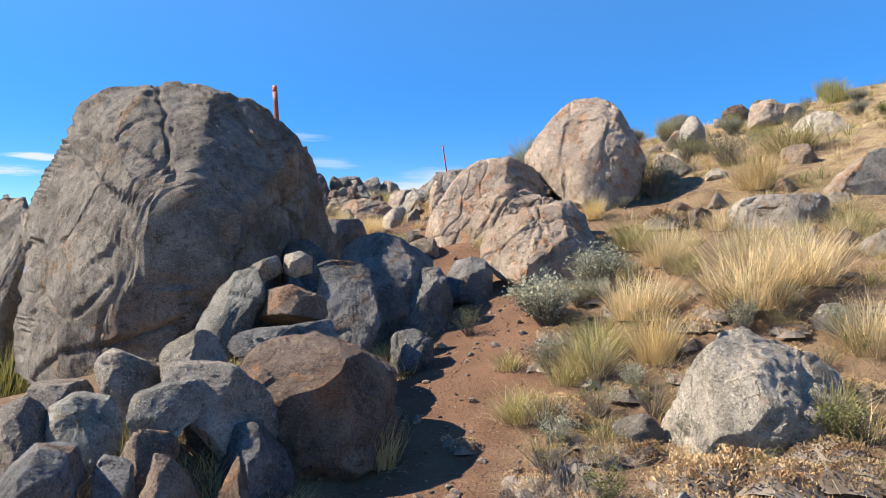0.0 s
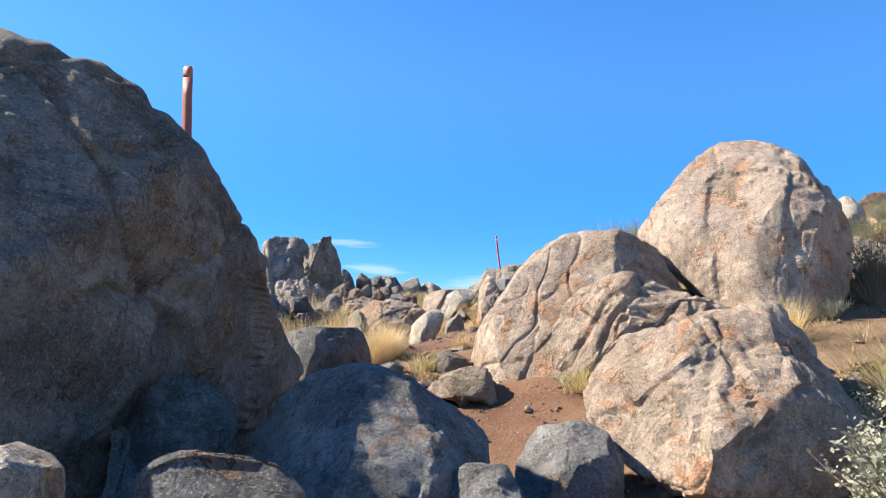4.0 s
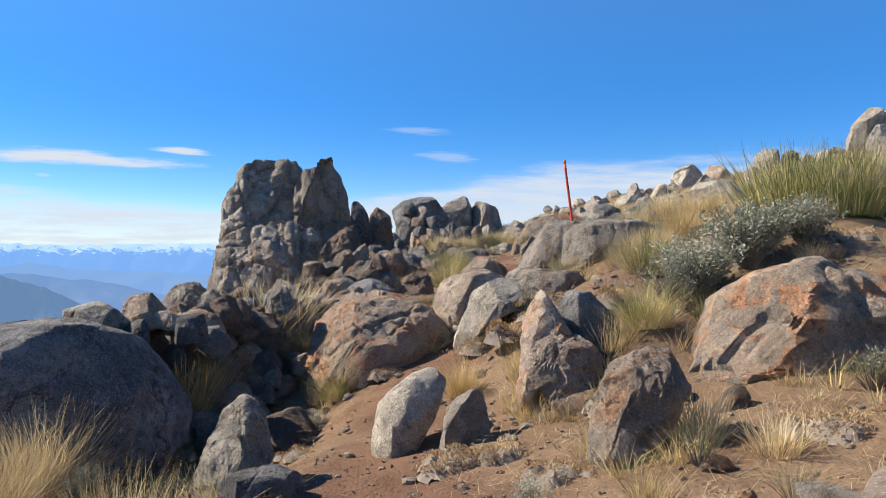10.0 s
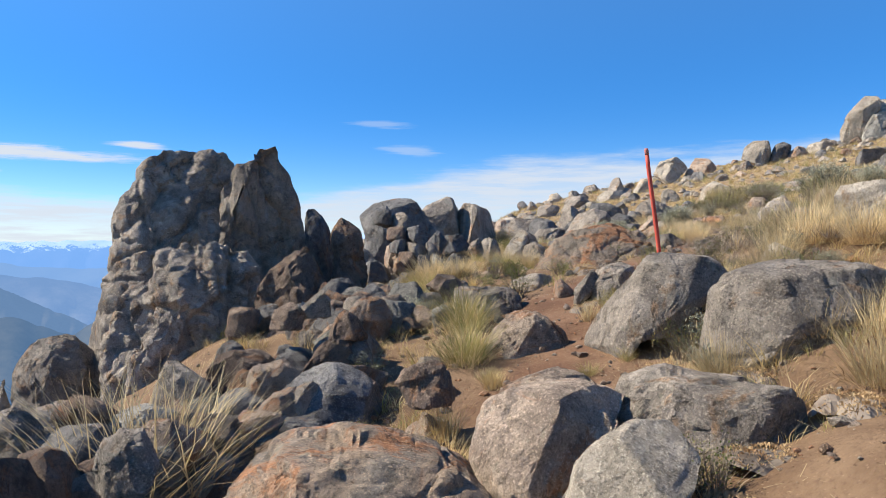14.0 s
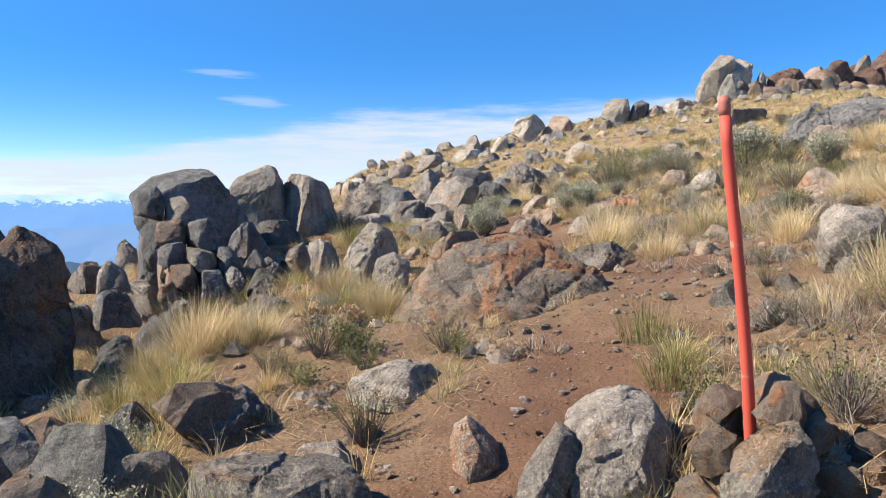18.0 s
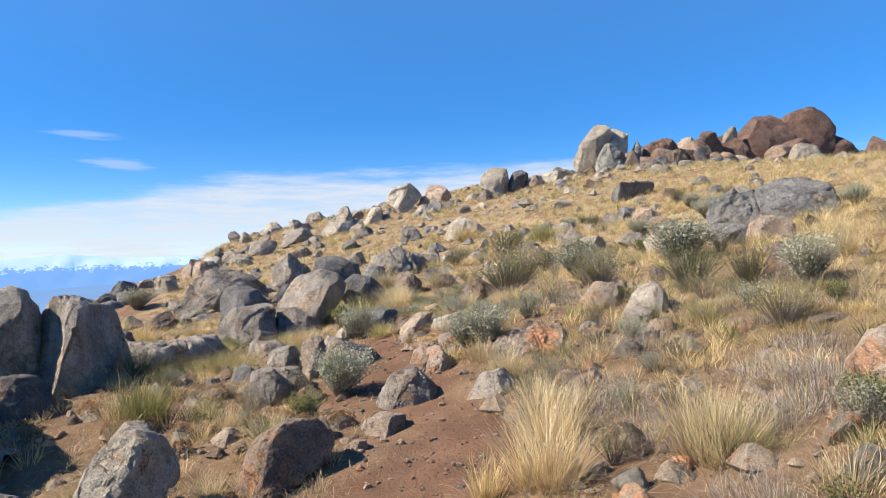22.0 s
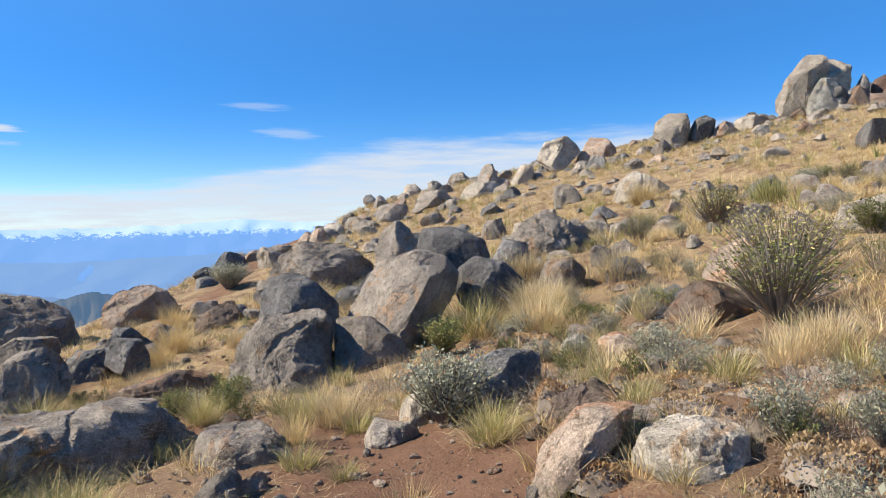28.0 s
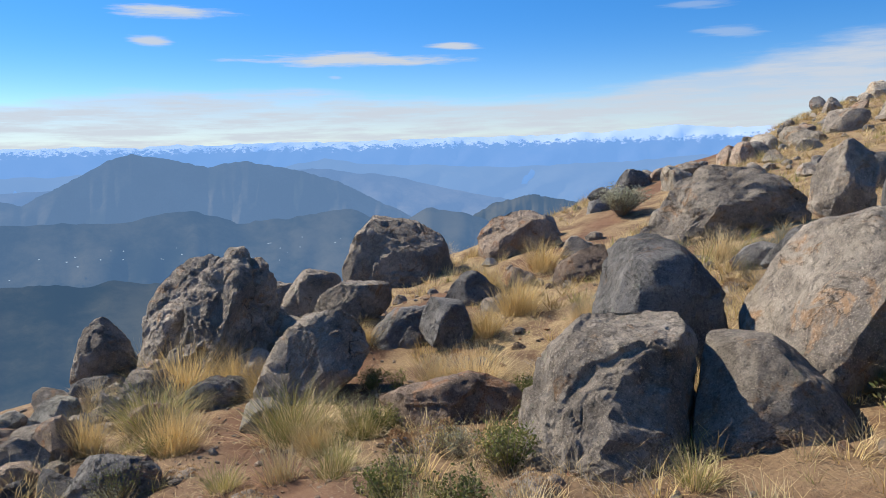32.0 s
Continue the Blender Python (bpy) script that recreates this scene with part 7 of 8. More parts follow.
def loose_stone(x, y, z, w, seed, kind, parent=None, name="stone", tall=1.0):
    rng = random.Random(seed)
    ob = new(name, chip_mesh(rng.randrange(10), kind))
    ob.parent = parent
    ob.matrix_basis = pose(x, y, z, rng.gauss(0, 24), rng.gauss(0, 24), rng.uniform(0, 360)) @ Matrix.Diagonal((w, w, w * tall, 1))
    return ob


def dry_stone_wall(name, points, top, foot, size, seed, label):
    """A tumbled wall: courses of rough stones along points, each stone a part."""
    rng = random.Random(seed)
    base = empty(name, points[0][0], points[0][1], foot)
    tagged(base, label, "stone wall")
    for (x0, y0), (x1, y1) in zip(points, points[1:]):
        run = math.hypot(x1 - x0, y1 - y0)
        z, course = foot, 0
        while z < top:
            u = rng.uniform(0, .3) * size
            while u < run:
                w = size * rng.uniform(.7, 1.5)
                x, y = x0 + (x1 - x0) * u / run, y0 + (y1 - y0) * u / run
                back = (z - foot) * .25 + rng.uniform(-.07, .07)
                # darker kinds low down, paler on top: shade and sun painted by choice of stone
                loose_stone(x - back - base.location.x, y - base.location.y, z - foot - rng.uniform(0, .06), w * 1.2, rng.random(),
                            rng.choice(("grey", "dark", "red", "dark", "lich") if z < top - .35 else ("grey", "red", "lich", "tan", "pale")), base, tall=rng.uniform(.8, 1.1))
                u += w * .78
            z += size * .62
            course += 1
    return base


dry_stone_wall("dry_stone_wall", [(-3.65, 15.2), (-3.35, 16.2), (-3.05, 17.0), (-2.7, 17.9), (-2.2, 19.0)], 2.72, 1.6, .3, 5, "tumbled dry stone wall of angular stones, lower ones darkened for shade")
heap_rng = random.Random(12)
for i in range(170):
    y = heap_rng.uniform(15.2, 22.2)
    x = float(np.interp(y, (15, 18, 20, 22), (-3.3, -3.0, -2.7, -2.9))) + heap_rng.gauss(0, .42)
    ob = loose_stone(x, y, float(ground_z(x, y)) - .04 + heap_rng.uniform(0, .12), heap_rng.uniform(.25, .6), 4000 + i, heap_rng.choice(("grey", "red", "dark", "lich", "red", "tan")), name="rubble_stone", tall=heap_rng.uniform(.8, 1.1))
    tagged(ob, "angular stone of the rubble along the slope's edge", "stone", "rubble stones")
for i in range(110):
    y = heap_rng.uniform(32.5, 40)
    x = float(np.interp(y, (32, 35, 38, 40), (-4.6, -5.2, -6.0, -6.2))) + heap_rng.gauss(0, .8)
    ob = loose_stone(x, y, float(ground_z(x, y)) - .06, heap_rng.uniform(.2, .75), 4400 + i, heap_rng.choice(("grey", "grey", "dark", "lich", "pale", "tan")), name="rubble_stone", tall=heap_rng.uniform(.7, 1.0))
    tagged(ob, "angular stone of the rubble along the slope's edge", "stone", "rubble stones")
dry_stone_wall("dry_stone_wall", [(-2.9, 26.2), (-3.3, 28.0)], 3.75, 2.9, .4, 6, "heap of angular stones under the split boulder, lower ones darkened for shade")


# ---------------------------------------------------------------- marker stakes
def stake(name, foot, head, radius, sides, mat, tip_mat, label, flat_board=1.0):
    """A leaning stake: a painted shaft and a short bleached tip."""
    a, b = Vector(foot), Vector(head)
    rng = random.Random(3)
    ob = empty(name, *foot)
    for part_name, lo_u, hi_u, steps, paint in (("shaft", 0, .955, 14, mat), ("tip", .955, 1, 3, tip_mat)):
        bm = bmesh.new()
        rings = []
        for j in range(steps + 1):
            u = lo_u + (hi_u - lo_u) * j / steps
            c = a.lerp(b, u) - a + Vector((.006 * math.sin(u * 5), .004 * math.sin(u * 7 + 1), 0))
            r = radius * (1 - .12 * u) * rng.uniform(.96, 1.04) * (.8 if u == 1 else 1)
            rings.append([bm.verts.new(c + Vector((r * math.cos(s * math.tau / sides + math.pi / sides), r * flat_board * math.sin(s * math.tau / sides + math.pi / sides), 0))) for s in range(sides)])
        for lo, hi in zip(rings, rings[1:]):
            for s in range(sides):
                bm.faces.new((lo[s], lo[(s + 1) % sides], hi[(s + 1) % sides], hi[s]))
        bm.faces.new(rings[-1])
        bm.faces.new(rings[0][::-1])
        me = bpy.data.meshes.new(part_name)
        bm.to_mesh(me)
        bm.free()
        me.materials.append(paint)
        me.polygons.foreach_set("use_smooth", [len(f.vertices) == 4 for f in me.polygons])
        new(part_name, me).parent = ob
    return tagged(ob, label, "marker stake")


stake("marker_stake", (.105, 20.79, 3.42), (-.03, 20.72, 4.70), .02, 12, RED_PAINT, FADED_PAINT, "thin round red-painted marker stake in a small stone cairn")
stake("marker_stake", (-1.80, 8.9, 1.95), (-1.855, 8.87, 3.54), .042, 4, RUST_PAINT, FADED_PAINT, "squared rusty red marker stake behind the huge boulder", .35)
for i in range(16):
    rng = random.Random(40 + i)
    a, r = i * 2.4, .07 + .02 * i
    x, y = .11 + r * math.cos(a) * .9, 20.79 + r * math.sin(a)
    ob = loose_stone(x, y, float(ground_z(x, y)) - .02 + (.2 if i < 4 else .1 if i < 9 else 0), rng.uniform(.12, .24), i, rng.choice(("orange", "red", "orange", "tan")))
    tagged(ob, "small red-brown stone of the cairn round the stake", "stone", "stones of the cairn")


# ---------------------------------------------------------------- plants
def blades(rng, count, spread, length, width, droop, upright=.5, base=.35, bend=3, stray=.25):
    """Verts and faces of a clump of thin curved leaves."""
    v, f = [], []
    for _ in range(count):
        a = rng.uniform(0, math.tau)
        out = rng.random() ** .6
        go = a + rng.gauss(0, stray * 2.2)
        lean = (1 - upright) * out + rng.gauss(0, stray * .5)
        ln = length * rng.uniform(.45, 1.1)
        bx, by = math.cos(a) * out * base * spread, math.sin(a) * out * base * spread
        side = go + math.pi / 2 + rng.uniform(-.9, .9)
        sx, sy = math.cos(side), math.sin(side)
        start = len(v)
        x = z = 0.0
        twist = rng.gauss(0, .6)
        ang = lean
        pull = droop * rng.uniform(.2, 1.3)
        for j in range(bend + 1):
            u = j / bend
            wd = width * (1 - u) ** .7 * .5 + .0004
            px, py = bx + math.cos(go + twist * u) * x, by + math.sin(go + twist * u) * x
            v.append((px - sx * wd, py - sy * wd, max(z, .004)))
            v.append((px + sx * wd, py + sy * wd, max(z, .004)))
            ang += pull * (.3 + u)
            x += math.sin(ang) * ln / bend
            z += math.cos(ang) * ln / bend
        for j in range(bend):
            k = start + 2 * j
            f.append((k, k + 1, k + 3, k + 2))
    return v, f


def leaves_shrub(rng, stems, leaves, high, leaf, hold=.55):
    """Twigs with many small leaves round their upper parts: two lists of verts and faces."""
    tv, tf, lv, lf = [], [], [], []
    for _ in range(stems):
        a, lean = rng.uniform(0, math.tau), rng.random() ** .7 * .95
        x, y, z = 0.03 * math.cos(a), 0.03 * math.sin(a), 0.0
        ln = high * rng.uniform(.75, 1.05)
        pts, ang = [], lean * .7
        for j in range(5):
            pts.append((x, y, z))
            ang += rng.uniform(-.1, .16)
            a += rng.uniform(-.3, .3)
            x += math.cos(a) * math.sin(ang) * ln / 4
            y += math.sin(a) * math.sin(ang) * ln / 4
            z += math.cos(ang) * ln / 4
        for j in range(4):
            r0, r1 = .006 * (1 - j / 5), .006 * (1 - (j + 1) / 5)
            k = len(tv)
            (x0, y0, z0), (x1, y1, z1) = pts[j], pts[j + 1]
            for q in range(3):
                c, s = math.cos(q * 2.094), math.sin(q * 2.094)
                tv.append((x0 + r0 * c, y0 + r0 * s, z0))
                tv.append((x1 + r1 * c, y1 + r1 * s, z1))
            for q in range(3):
                b = (q + 1) % 3
                tf.append((k + 2 * q, k + 2 * b, k + 2 * b + 1, k + 2 * q + 1))
        for _ in range(leaves):
            u = (hold + (1 - hold) * rng.random()) * 3.999
            j, w = int(u), u % 1
            c = [pts[j][i] * (1 - w) + pts[j + 1][i] * w for i in range(3)]
            d = Vector((rng.gauss(0, 1), rng.gauss(0, 1), rng.uniform(.1, 1.2))).normalized()
            e = d.cross(Vector((rng.gauss(0, 1), rng.gauss(0, 1), rng.gauss(0, 1)))).normalized()
            s = leaf * rng.uniform(.6, 1.3)
            o = Vector(c) + d * rng.uniform(.0, .05)
            k = len(lv)
            lv.extend([tuple(o - e * s * .1), tuple(o + d * s * .55 - e * s * .28), tuple(o + d * s * 1.1), tuple(o + d * s * .55 + e * s * .28)])
            lf.append((k, k + 1, k + 2, k + 3))
    return (tv, tf), (lv, lf)


def cushion(rng, heads=4200):
    """A low springy mat: countless dry flower heads over a lumpy mound."""
    v, f = [], []
    lumps = [(rng.uniform(0, math.tau), rng.random() ** .5 * .38, rng.uniform(.12, .2), rng.uniform(.1, .24)) for _ in range(9)] + [(0, 0, .3, .2)]

    def high(x, y):
        return max(hh * max(0, 1 - ((x - math.cos(a) * r) ** 2 + (y - math.sin(a) * r) ** 2) / (s * s)) ** .6 for a, r, s, hh in lumps)

    mv, mf = [], []
    rows, turns = 8, 20
    for i in range(rows + 1):
        for j in range(turns):
            r, a = .5 * i / rows, j * math.tau / turns
            x, y = r * math.cos(a), r * math.sin(a)
            z = high(x, y)
            mv.append((x, y, z * .7 - (.02 if z < .02 else 0) - .05 * (i == rows)))
    for i in range(rows):
        for j in range(turns):
            q = (i * turns + j, i * turns + (j + 1) % turns, (i + 1) * turns + (j + 1) % turns, (i + 1) * turns + j)
            if max(mv[n][2] for n in q) > .01:
                mf.append(q)
    for _ in range(heads):
        a, r = rng.uniform(0, math.tau), math.sqrt(rng.random()) * .52
        x, y = math.cos(a) * r, math.sin(a) * r
        z = high(x, y)
        if z < .015 and rng.random() < .9:
            continue
        d = Vector((x * 1.2 + rng.gauss(0, .6), y * 1.2 + rng.gauss(0, .6), .5 + rng.random() * .6)).normalized()
        e = d.cross(Vector((rng.gauss(0, 1), rng.gauss(0, 1), rng.gauss(0, 1)))).normalized() * rng.uniform(.004, .009)
        k, o, t = len(v), Vector((x, y, max(z - .02, 0))), rng.uniform(.02, .05)
        v.extend([tuple(o - e * .5), tuple(o + e * .5), tuple(o + d * t + e * 1.3), tuple(o + d * t - e * 1.3)])
        f.append((k, k + 1, k + 2, k + 3))
    return (mv, mf), (v, f)


KINDS = {
    "g": ("grass_tussock", "golden dry grass tussock with drooping blades", "grass tussock"),
    "p": ("grass_tussock", "pale straw-coloured dry grass tussock", "grass tussock"),
    "n": ("grass_tussock", "half-green wiry grass tussock", "grass tussock"),
    "e": ("rush_shrub", "upright green leafless broom shrub", "shrub"),
    "s": ("sage_shrub", "rounded grey-green sage shrub", "shrub"),
    "c": ("cushion_plant", "low dry tan cushion plant", "cushion plant"),
    "k": ("twig_shrub", "twiggy grey half-bare shrub", "shrub"),
    "d": ("dead_scrub", "low grey mat of dead dry scrub", "shrub"),
    "l": ("leafy_shrub", "small green leafy shrub", "shrub"),
}
PLANTS = {}


def plant_meshes(kind, variant):
    key = (kind, variant)
    if key in PLANTS:
        return PLANTS[key]
    rng = random.Random(f"{kind}{variant}")
    made = []
    few = .34 if variant > 3 else 1.0

    def n(count):
        return int(count * few)

    fat = 1.0 if few == 1 else 1.7
    if kind == "g":
        made = [("foliage", blades(rng, n(540), .5, .7, .0062 * fat, .16, .5, .4, 3, .24), STRAW), ("dead_foliage", blades(rng, n(260), .7, .5, .006 * fat, .7, .1, .5, 3, .35), PALE_STRAW)]
    elif kind == "p":
        made = [("foliage", blades(rng, n(540), .55, .66, .0058 * fat, .2, .46, .45, 3, .3), PALE_STRAW), ("dead_foliage", blades(rng, n(260), .7, .5, .006 * fat, .7, .1, .5, 3, .35), CUSHION)]
    elif kind == "n":
        made = [("foliage", blades(rng, n(380), .5, .62, .007 * fat, .28, .4, .4, 4, .2), GREEN_STRAW), ("dead_foliage", blades(rng, n(380), .65, .55, .006 * fat, .55, .2, .45, 3, .35), PALE_STRAW)]
    elif kind == "e":
        made = [("foliage", blades(rng, n(420), .6, .74, .009, .08, .6, .6, 3, .16), GREEN_STRAW), ("green_foliage", blades(rng, n(260), .6, .68, .009, .08, .6, .6, 3, .16), LEAF)]
    elif kind == "s":
        t, l = leaves_shrub(rng, n(150), 28, .6, .032, .25)
        made = [("branchwork", t, GREY_TWIG), ("foliage", l, SAGE)]
    elif kind == "c":
        mound, heads = cushion(rng, 2200 if few == 1 else 1100)
        made = [("mound", mound, GREY_TWIG), ("foliage", heads, CUSHION)]
    elif kind == "d":
        made = [("foliage", blades(rng, n(420), .9, .42, .005 * fat, .9, -.15, .8, 2, .5), DEAD), ("dead_foliage", blades(rng, n(200), .9, .34, .006 * fat, .5, .1, .8, 2, .6), GREY_TWIG)]
    elif kind == "k":
        t, l = leaves_shrub(rng, n(170), 9, .62, .024, .4)
        made = [("branchwork", t, GREY_TWIG), ("foliage", l, GREEN_STRAW if variant % 2 else LEAF)]
    else:
        t, l = leaves_shrub(rng, n(70), 26, .5, .036, .2)
        made = [("branchwork", t, GREY_TWIG), ("foliage", l, LEAF)]
    out = []
    for name, (v, f), mat in made:
        ob = mesh_object(name, v, f, mat, smooth=False)
        out.append((name, ob.data))
        bpy.data.objects.remove(ob)
    PLANTS[key] = out
    return out


planted = [0]


def plant(kind, x, y, wide):
    """One plant about that wide, standing on the ground."""
    planted[0] += 1
    rng = random.Random(planted[0])
    name, label, category = KINDS[kind]
    parts = plant_meshes(kind, rng.randrange(4) + (4 if wide < (.62 if kind in 'ks' else .45) else 0))
    s = wide / (.95 if kind != "e" else .9)
    m = pose(x, y, float(ground_z(x, y)) - .015, rng.uniform(-4, 4), rng.uniform(-4, 4), rng.uniform(0, 360)) @ Matrix.Diagonal((s, s, min(s, .35 + .55 * s) * rng.uniform(.9, 1.1), 1))
    if len(parts) == 1:
        ob = new(name, parts[0][1])
    else:
        ob = new(name)
        for part_name, me in parts:
            c = new(part_name, me)
            c.parent = ob
    ob.matrix_basis = m
    return tagged(ob, label, category)


plant('p', 2.90, 7.29, 1.05)
plant('g', -0.32, 5.00, 0.42)
plant('s', 1.60, 7.87, 0.85)
plant('c', 2.15, 4.36, 0.48)
plant('p', 4.00, 7.68, 0.44)
plant('k', 0.27, 7.19, 0.46)
plant('p', 2.35, 8.08, 0.70)
plant('c', 2.42, 5.63, 0.63)
plant('g', 1.65, 6.03, 0.60)
plant('n', 1.11, 5.88, 0.62)
plant('g', -3.25, 16.61, 0.86)
plant('p', -1.13, 11.97, 0.55)
plant('c', -0.33, 11.92, 0.26)
plant('c', 0.53, 10.24, 0.29)
plant('g', 2.02, 10.26, 0.49)
plant('n', 1.50, 10.00, 0.31)
plant('g', -3.46, 13.13, 0.56)
plant('p', -3.01, 14.03, 0.58)
plant('c', -0.04, 15.43, 0.65)
plant('n', 0.68, 16.75, 0.68)
plant('p', 0.68, 14.06, 0.39)
plant('p', 0.51, 18.91, 0.62)
plant('k', -2.72, 17.58, 0.64)
plant('g', 0.36, 13.33, 0.30)
plant('c', -1.57, 16.82, 0.40)
plant('p', -0.13, 17.69, 0.43)
plant('c', -0.28, 17.07, 0.48)
plant('g', -1.54, 18.48, 0.36)
plant('n', -2.25, 22.76, 0.51)
plant('c', -2.88, 19.60, 0.36)
plant('g', -0.86, 17.30, 0.36)
plant('g', -1.29, 19.17, 0.26)
plant('p', 0.46, 18.17, 0.35)
plant('p', -0.57, 20.27, 0.27)
plant('n', -0.30, 20.70, 0.25)
plant('e', 0.27, 22.24, 0.32)
plant('l', -1.28, 22.98, 0.29)
plant('n', -2.24, 22.46, 0.32)
plant('p', 2.02, 19.70, 0.56)
plant('p', 0.98, 20.49, 0.50)
plant('g', 1.26, 18.37, 0.52)
plant('p', 2.98, 20.44, 0.52)
plant('p', 2.20, 22.05, 0.49)
plant('c', -1.03, 20.03, 0.25)
plant('e', 0.16, 21.60, 0.33)
plant('n', 0.57, 21.14, 0.41)
plant('n', 0.48, 20.39, 0.34)
plant('p', 0.82, 20.20, 0.50)
plant('k', 1.11, 21.54, 0.34)
plant('p', 2.37, 22.97, 0.69)
plant('p', 3.27, 23.03, 0.72)
plant('n', -0.37, 20.39, 0.33)
plant('c', -0.61, 20.67, 0.24)
plant('g', -2.43, 22.96, 0.47)
plant('g', -2.24, 21.85, 0.31)
plant('l', -1.34, 22.94, 0.38)
plant('g', -1.69, 22.49, 0.20)
plant('p', -1.71, 29.53, 0.43)
plant('k', 1.30, 23.36, 0.27)
plant('c', 0.09, 20.55, 0.29)
plant('k', 6.05, 41.00, 1.64)
plant('s', 5.36, 31.41, 1.43)
plant('s', 1.02, 32.96, 0.80)
plant('p', 0.24, 21.40, 0.20)
plant('p', 1.24, 22.05, 0.28)
plant('p', 1.89, 21.87, 0.35)
plant('c', -0.12, 20.60, 0.27)
plant('c', -0.46, 20.73, 0.25)
plant('n', -0.40, 26.63, 0.37)
plant('n', 0.13, 25.31, 0.57)
plant('n', 0.87, 24.98, 0.65)
plant('p', 1.16, 24.45, 0.46)
plant('c', -0.03, 26.33, 0.39)
plant('g', -1.63, 29.14, 0.36)
plant('s', 4.50, 32.84, 1.09)
plant('n', 2.34, 37.36, 0.74)
plant('c', -1.16, 27.86, 0.40)
plant('p', -0.69, 26.49, 0.40)
plant('k', 1.64, 26.10, 0.42)
plant('g', 0.87, 26.15, 0.42)
plant('p', 3.35, 32.64, 0.56)
plant('c', -0.90, 29.07, 0.52)
plant('e', -1.48, 29.53, 0.53)
plant('p', 2.31, 37.15, 0.88)
plant('n', 1.52, 36.77, 1.05)
plant('k', -3.24, 34.60, 0.50)
plant('k', 4.12, 31.64, 0.81)
plant('p', 3.65, 31.32, 0.31)
plant('k', 2.17, 28.66, 0.30)
plant('c', 0.19, 28.48, 0.55)
plant('k', 2.45, 28.53, 0.29)
plant('k', 1.76, 27.65, 0.40)
plant('p', 2.40, 37.41, 0.84)
plant('c', 1.67, 31.37, 0.46)
plant('n', 1.86, 31.06, 0.22)
plant('n', 0.15, 32.48, 0.39)
plant('n', 0.44, 32.18, 0.24)
plant('p', -2.31, 37.71, 0.64)
plant('s', 2.38, 32.96, 0.29)
plant('n', 2.55, 32.63, 0.20)
plant('s', 2.91, 31.69, 0.33)
plant('p', 2.46, 39.26, 0.76)
plant('n', 0.98, 37.14, 0.48)
plant('c', 2.56, 31.95, 0.29)
plant('c', 1.49, 31.47, 0.30)
plant('g', -3.81, 35.52, 0.66)
plant('g', -2.55, 35.71, 0.48)
plant('n', -2.12, 35.43, 0.37)
plant('n', -1.51, 35.18, 0.33)
plant('l', -3.09, 37.53, 0.43)
plant('g', 0.63, 37.71, 0.61)
plant('s', -4.40, 49.24, 1.62)
plant('c', -2.67, 38.24, 0.51)
plant('p', -0.93, 41.92, 0.74)
plant('g', -4.94, 37.27, 0.60)
plant('g', -4.21, 43.88, 1.00)
plant('g', -4.18, 38.46, 0.52)
plant('p', -5.98, 36.40, 0.58)
plant('p', -2.35, 35.14, 0.43)
plant('p', -7.15, 45.35, 0.96)
plant('g', -4.17, 41.61, 0.76)
plant('p', -1.83, 39.42, 0.49)
plant('l', 0.88, 37.20, 0.33)
plant('g', -3.26, 16.24, 1.02)
plant('g', -1.15, 11.98, 0.52)
plant('c', -0.57, 10.65, 0.48)
plant('g', -0.37, 11.91, 0.27)
plant('n', 0.40, 10.50, 0.36)
plant('k', 1.67, 10.14, 0.28)
plant('p', -3.19, 14.41, 0.86)
plant('p', -1.98, 12.34, 0.80)
plant('p', -1.18, 11.92, 0.71)
plant('c', -0.35, 11.89, 0.28)
plant('g', -2.20, 12.19, 0.75)
plant('g', -3.64, 12.85, 0.78)
plant('p', -1.66, 11.96, 0.45)
plant('c', -0.62, 11.73, 0.22)
plant('g', -2.33, 24.54, 0.54)
plant('n', -2.14, 21.83, 0.40)
plant('g', -2.52, 22.19, 0.41)
plant('c', -1.43, 22.38, 0.29)
plant('l', -1.21, 22.93, 0.37)
plant('n', -0.31, 28.10, 0.55)
plant('c', -0.74, 26.73, 0.55)
plant('n', -1.36, 24.25, 0.47)
plant('g', -2.68, 25.08, 0.79)
plant('g', 0.79, 18.69, 0.47)
plant('g', 1.15, 18.38, 0.58)
plant('c', 0.30, 18.54, 0.36)
plant('p', 0.43, 18.45, 0.38)
plant('p', 1.51, 19.17, 0.49)
plant('g', -0.22, 15.48, 0.57)
plant('c', 0.11, 15.66, 0.39)
plant('n', 0.74, 16.86, 0.45)
plant('s', 0.93, 16.29, 0.47)
plant('n', -1.28, 17.21, 0.37)
plant('c', 0.11, 16.35, 0.45)
plant('c', 0.39, 15.92, 0.48)
plant('s', 1.0, 16.2, .9)
plant('s', 1.45, 16.5, 1.0)
plant('s', .75, 15.9, .55)
plant('e', 2.2, 18.0, 1.1)
plant('e', 2.9, 18.3, 1.0)
plant('e', 2.5, 17.6, .8)
plant('s', 1.9, 16.6, .7)
plant('c', -0.74, 16.83, 0.59)
plant('c', -0.36, 16.57, 0.61)
plant('p', -0.48, 17.29, 0.52)
plant('c', -0.21, 16.69, 0.42)
plant('g', -1.49, 18.13, 0.35)
plant('n', -1.31, 18.06, 0.31)
plant('p', -0.22, 18.30, 0.48)
plant('n', -1.63, 20.78, 0.64)
plant('n', -1.32, 19.31, 0.24)
plant('c', 0.04, 19.37, 0.53)
plant('n', -2.04, 23.35, 0.31)
plant('p', -2.29, 23.41, 0.59)
plant('c', -1.35, 23.74, 0.60)
plant('l', -1.19, 22.66, 0.43)
plant('k', -0.72, 22.77, 0.39)
